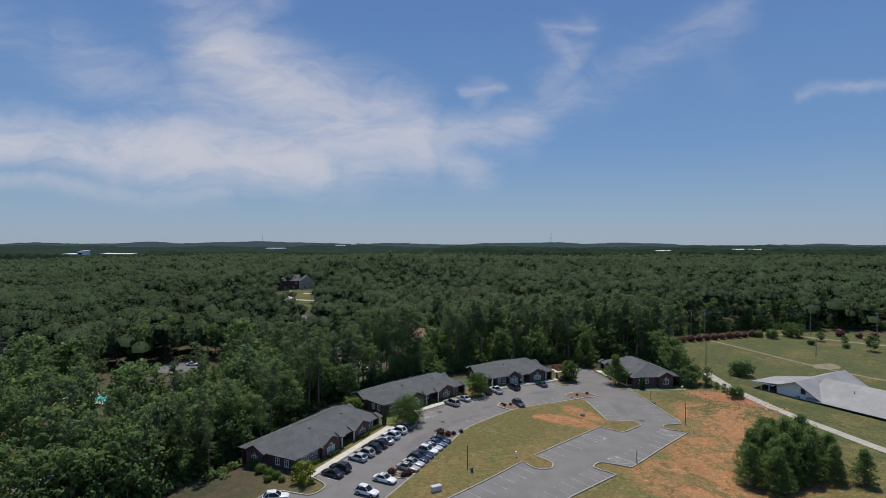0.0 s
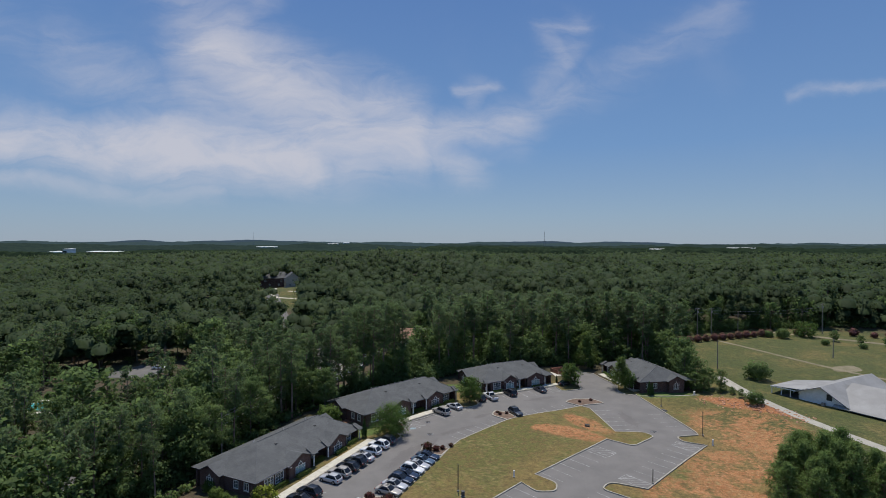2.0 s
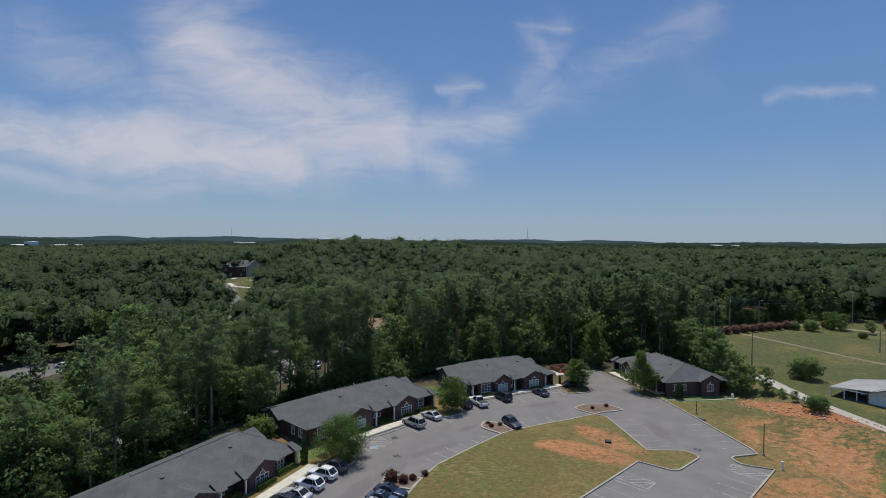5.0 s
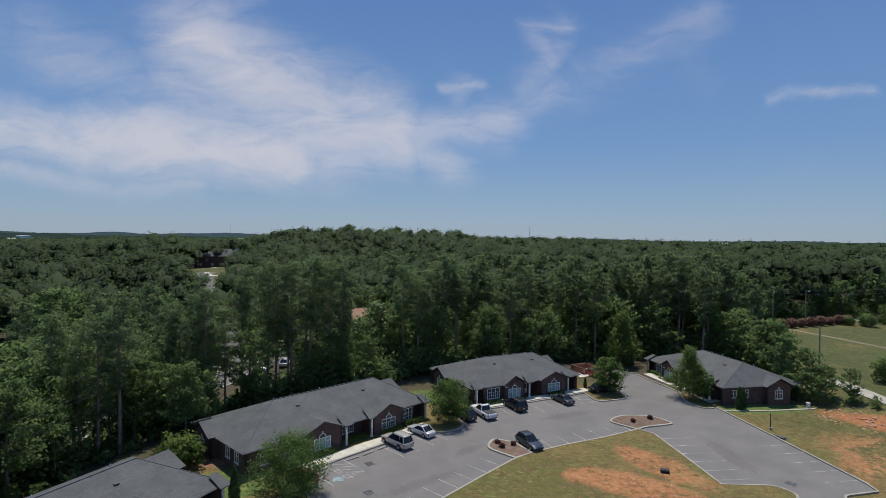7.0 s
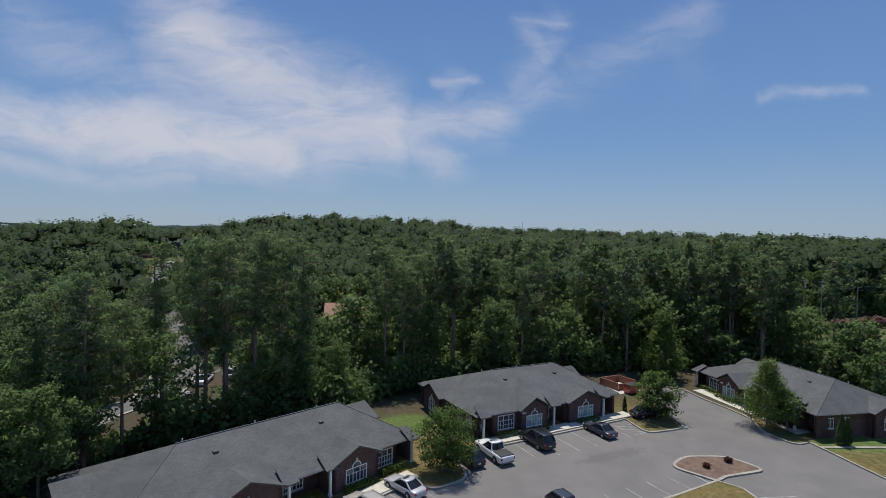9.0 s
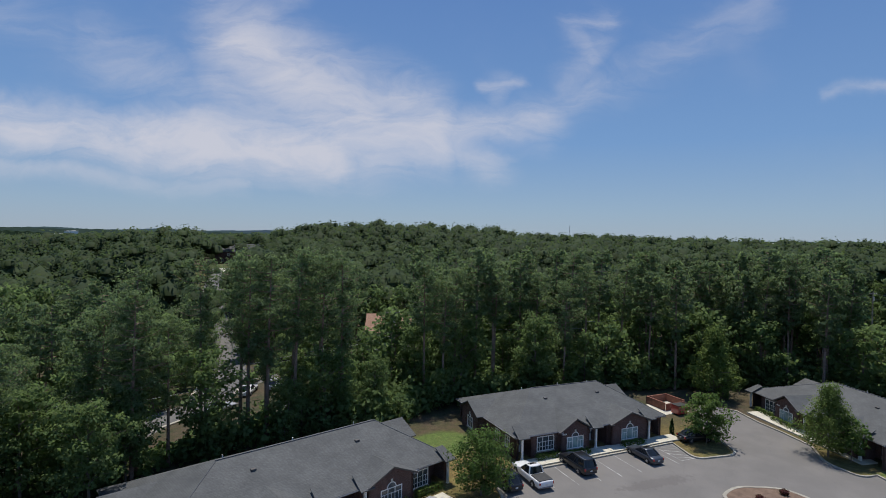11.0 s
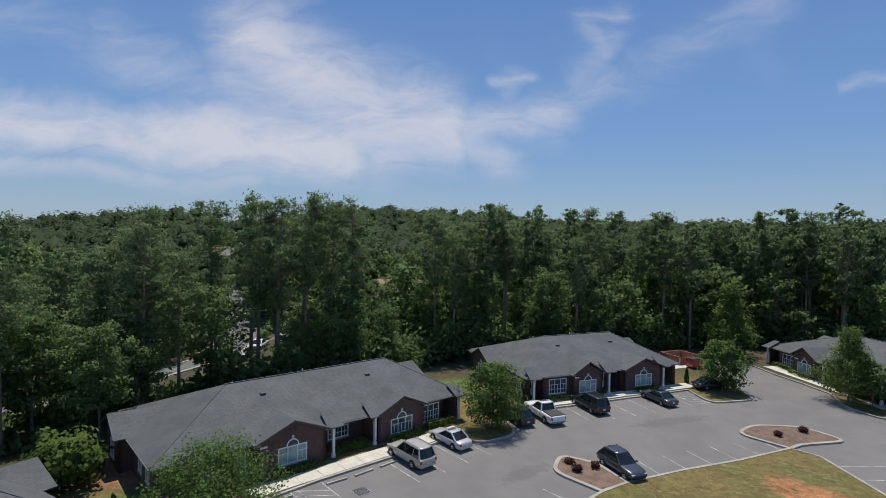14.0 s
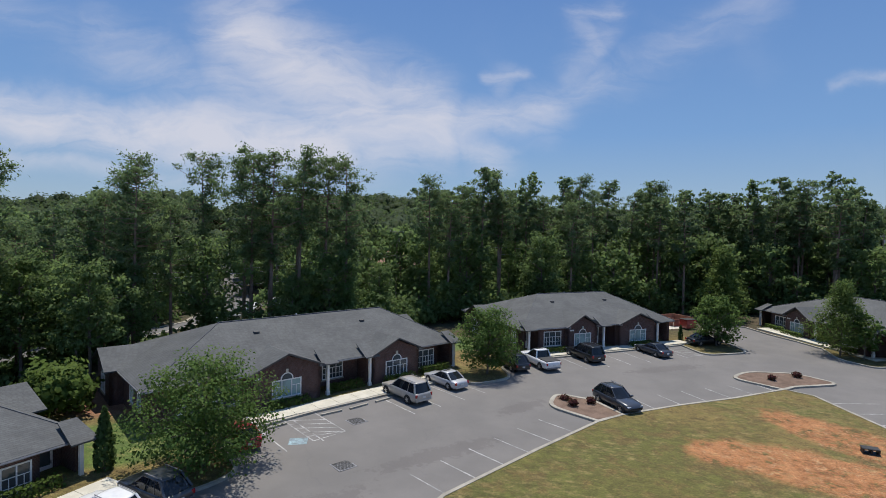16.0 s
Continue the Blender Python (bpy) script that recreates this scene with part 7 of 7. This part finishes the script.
gable_house("brick_house", pose(-164, 366, gz(-150, 376) + 0.6, 0, 0, 25), 24, 12, 6.0, 4.2, BRICK, SHINGLE, "large brick house with steep grey roof above a lawn", ((0.15, 0.8), (0.4, 0.8), (0.65, 0.8), (0.88, 0.8), (0.28, 3.7), (0.72, 3.7)), True, 5.0)
gable_house("brick_house", pose(-141, 361, gz(-138, 364) + 0.6, 0, 0, -60), 9, 9, 5.6, 4.0, SIDING, SHINGLE, "gabled brick wing of the large house", ((0.3, 0.8), (0.7, 0.8), (0.5, 3.6)))
gable_house("tan_house", pose(-78, 272, gz(-70, 272), 0, 0, -35), 13, 9, 4.2, 3.6, SIDING, SHINGLE, "tan house with steep grey roof among the trees", ((0.25, 0.8), (0.75, 0.8)))
gable_house("tile_house", pose(-31, 210, gz(-28, 212), 0, 0, 12), 9, 8, 4.4, 3.4, SIDING, SHINGLE_TAN, "house with a tan-orange roof behind the pines", ((0.3, 0.8), (0.7, 0.8)))
gable_house("brown_house", pose(-262, 274, gz(-255, 278), 0, 0, -20), 20, 11, 5.0, 5.0, BRICK, SHINGLE_BROWN, "brick house with a brown hipped roof among the trees", ((0.2, 0.8), (0.5, 0.8), (0.8, 0.8)), False, 4.0)
ribbon("driveway", [(-143, 352), (-137, 336), (-122, 326), (-112, 327)], 2.4, PALE_WALK, 0.08, "pale concrete driveway across the lawn", "driveway", "structure")
ribbon("driveway", [(-128, 314), (-121, 305), (-108, 305)], 2.2, PALE_WALK, 0.1, "pale concrete driveway across the lawn", "driveway", "structure")


def far_block(x, y, wide, deep, high, mat, label):
    """A long low commercial building on a distant rise, with a parapet and a row of bays."""
    z = gz(x, y) + 14
    b = thing("far_building", pose(x, y, z), label, "building", "distant buildings")
    part("walls", box(bmesh.new(), -wide / 2, wide / 2, -deep / 2, deep / 2, -16, high), mat, b)
    bm = bmesh.new()
    slab(bm, [(-wide / 2 - 0.5, -deep / 2 - 0.5, high), (wide / 2 + 0.5, -deep / 2 - 0.5, high), (wide / 2 + 0.5, deep / 2, high + deep * 0.05), (-wide / 2 - 0.5, deep / 2, high + deep * 0.05)], 0.6)
    part("roof", bm, WHITE, b)
    n = max(3, int(wide / 12))
    for k in range(n):
        xk = -wide / 2 + wide * (k + 0.5) / n
        part("bay_window", box(bmesh.new(), xk - 2, xk + 2, -deep / 2 - 0.15, -deep / 2, high * 0.35, high * 0.7), GLASS, b)


def bearing(px, dist):
    """A place at a bearing: px is the slope to the side of straight ahead at the start."""
    a = math.atan(px) - radians(7.68)
    return 9.06 + dist * math.sin(a), dist * math.cos(a)


for px, dist, wide, high, mat, label in ((-0.31, 2300, 100, 12, WHITE, "long white building on the distant hill"), (-0.19, 2450, 60, 16, WHITE, "white building on the distant hill"), (-0.165, 2500, 30, 20, WHITE, "tall white building on the distant hill"),
                                         (-0.68, 1500, 55, 9, WHITE, "white buildings on the wooded skyline"), (-0.665, 1480, 12, 17, WHITE, "white tower building on the wooded skyline"), (-0.60, 1450, 90, 7, CLAY_BRICK_WALL, "long low red-brown building among woods"),
                                         (0.41, 1500, 50, 8, SIDING, "low grey building among distant woods"), (0.565, 1700, 90, 7, WHITE, "long white flat-roofed building in distant woods")):
    x, y = bearing(px, dist)
    far_block(x, y, wide * 0.8, 26, high * 0.75, mat, label)
x, y = bearing(0.20, 2600)
mast = thing("radio_mast", pose(x, y, gz(x, y)), "thin lattice radio mast on the skyline", "mast")
for s, q in ((-1, -1), (1, -1), (0, 1)):
    part("leg", tube(bmesh.new(), [(2.2 * s, 2.2 * q, 0), (0.5 * s, 0.5 * q, 88)], [0.35, 0.3], 4), GUTTER, mast)
bm = bmesh.new()
for k in range(16):
    f = 1 - k / 20
    tube(bm, [(-2.2 * f, -2.2 * f, k * 5.5), (2.2 * f, -2.2 * f, k * 5.5 + 5)], [0.15, 0.15], 3)
part("bracing", bm, GUTTER, mast)
x, y = bearing(-0.335, 3000)
mast2 = thing("radio_mast", pose(x, y, gz(x, y)), "thin pale radio mast on the skyline", "mast")
part("shaft", tube(bmesh.new(), [(0, 0, 0), (0, 0, 85)], [0.8, 0.4], 5), GUTTER, mast2)

# the last ridges before the sky
def ridge(dist, lift, amp, seed, label):
    rng = np.random.default_rng(seed)
    n = 420
    an = np.radians(np.linspace(-80, 80, n))
    w = sum(amp / (k + 1) * np.sin(an * (11 + 17 * k) + rng.uniform(0, 6)) for k in range(5)) + rng.uniform(-1.5, 1.5, n)
    verts, faces = [], []
    for k in range(n):
        x, y = 9 + dist * math.sin(an[k]), dist * math.cos(an[k])
        verts += [(x, y, -60), (x * 1.0, y * 1.0, lift + w[k]), (x * 1.06, y * 1.06, -60)]
        if k:
            a = 3 * k
            faces += [(a - 3, a, a + 1, a - 2), (a - 2, a + 1, a + 2, a - 1)]
    tagged(mesh_of("backdrop", verts, faces, RIDGE_FAR), label, "hills", kind="structure")


# dark wooded ridge; its blue haze is emission set in the material
m, nt, bsdf = material("far_ridge_haze_glow")
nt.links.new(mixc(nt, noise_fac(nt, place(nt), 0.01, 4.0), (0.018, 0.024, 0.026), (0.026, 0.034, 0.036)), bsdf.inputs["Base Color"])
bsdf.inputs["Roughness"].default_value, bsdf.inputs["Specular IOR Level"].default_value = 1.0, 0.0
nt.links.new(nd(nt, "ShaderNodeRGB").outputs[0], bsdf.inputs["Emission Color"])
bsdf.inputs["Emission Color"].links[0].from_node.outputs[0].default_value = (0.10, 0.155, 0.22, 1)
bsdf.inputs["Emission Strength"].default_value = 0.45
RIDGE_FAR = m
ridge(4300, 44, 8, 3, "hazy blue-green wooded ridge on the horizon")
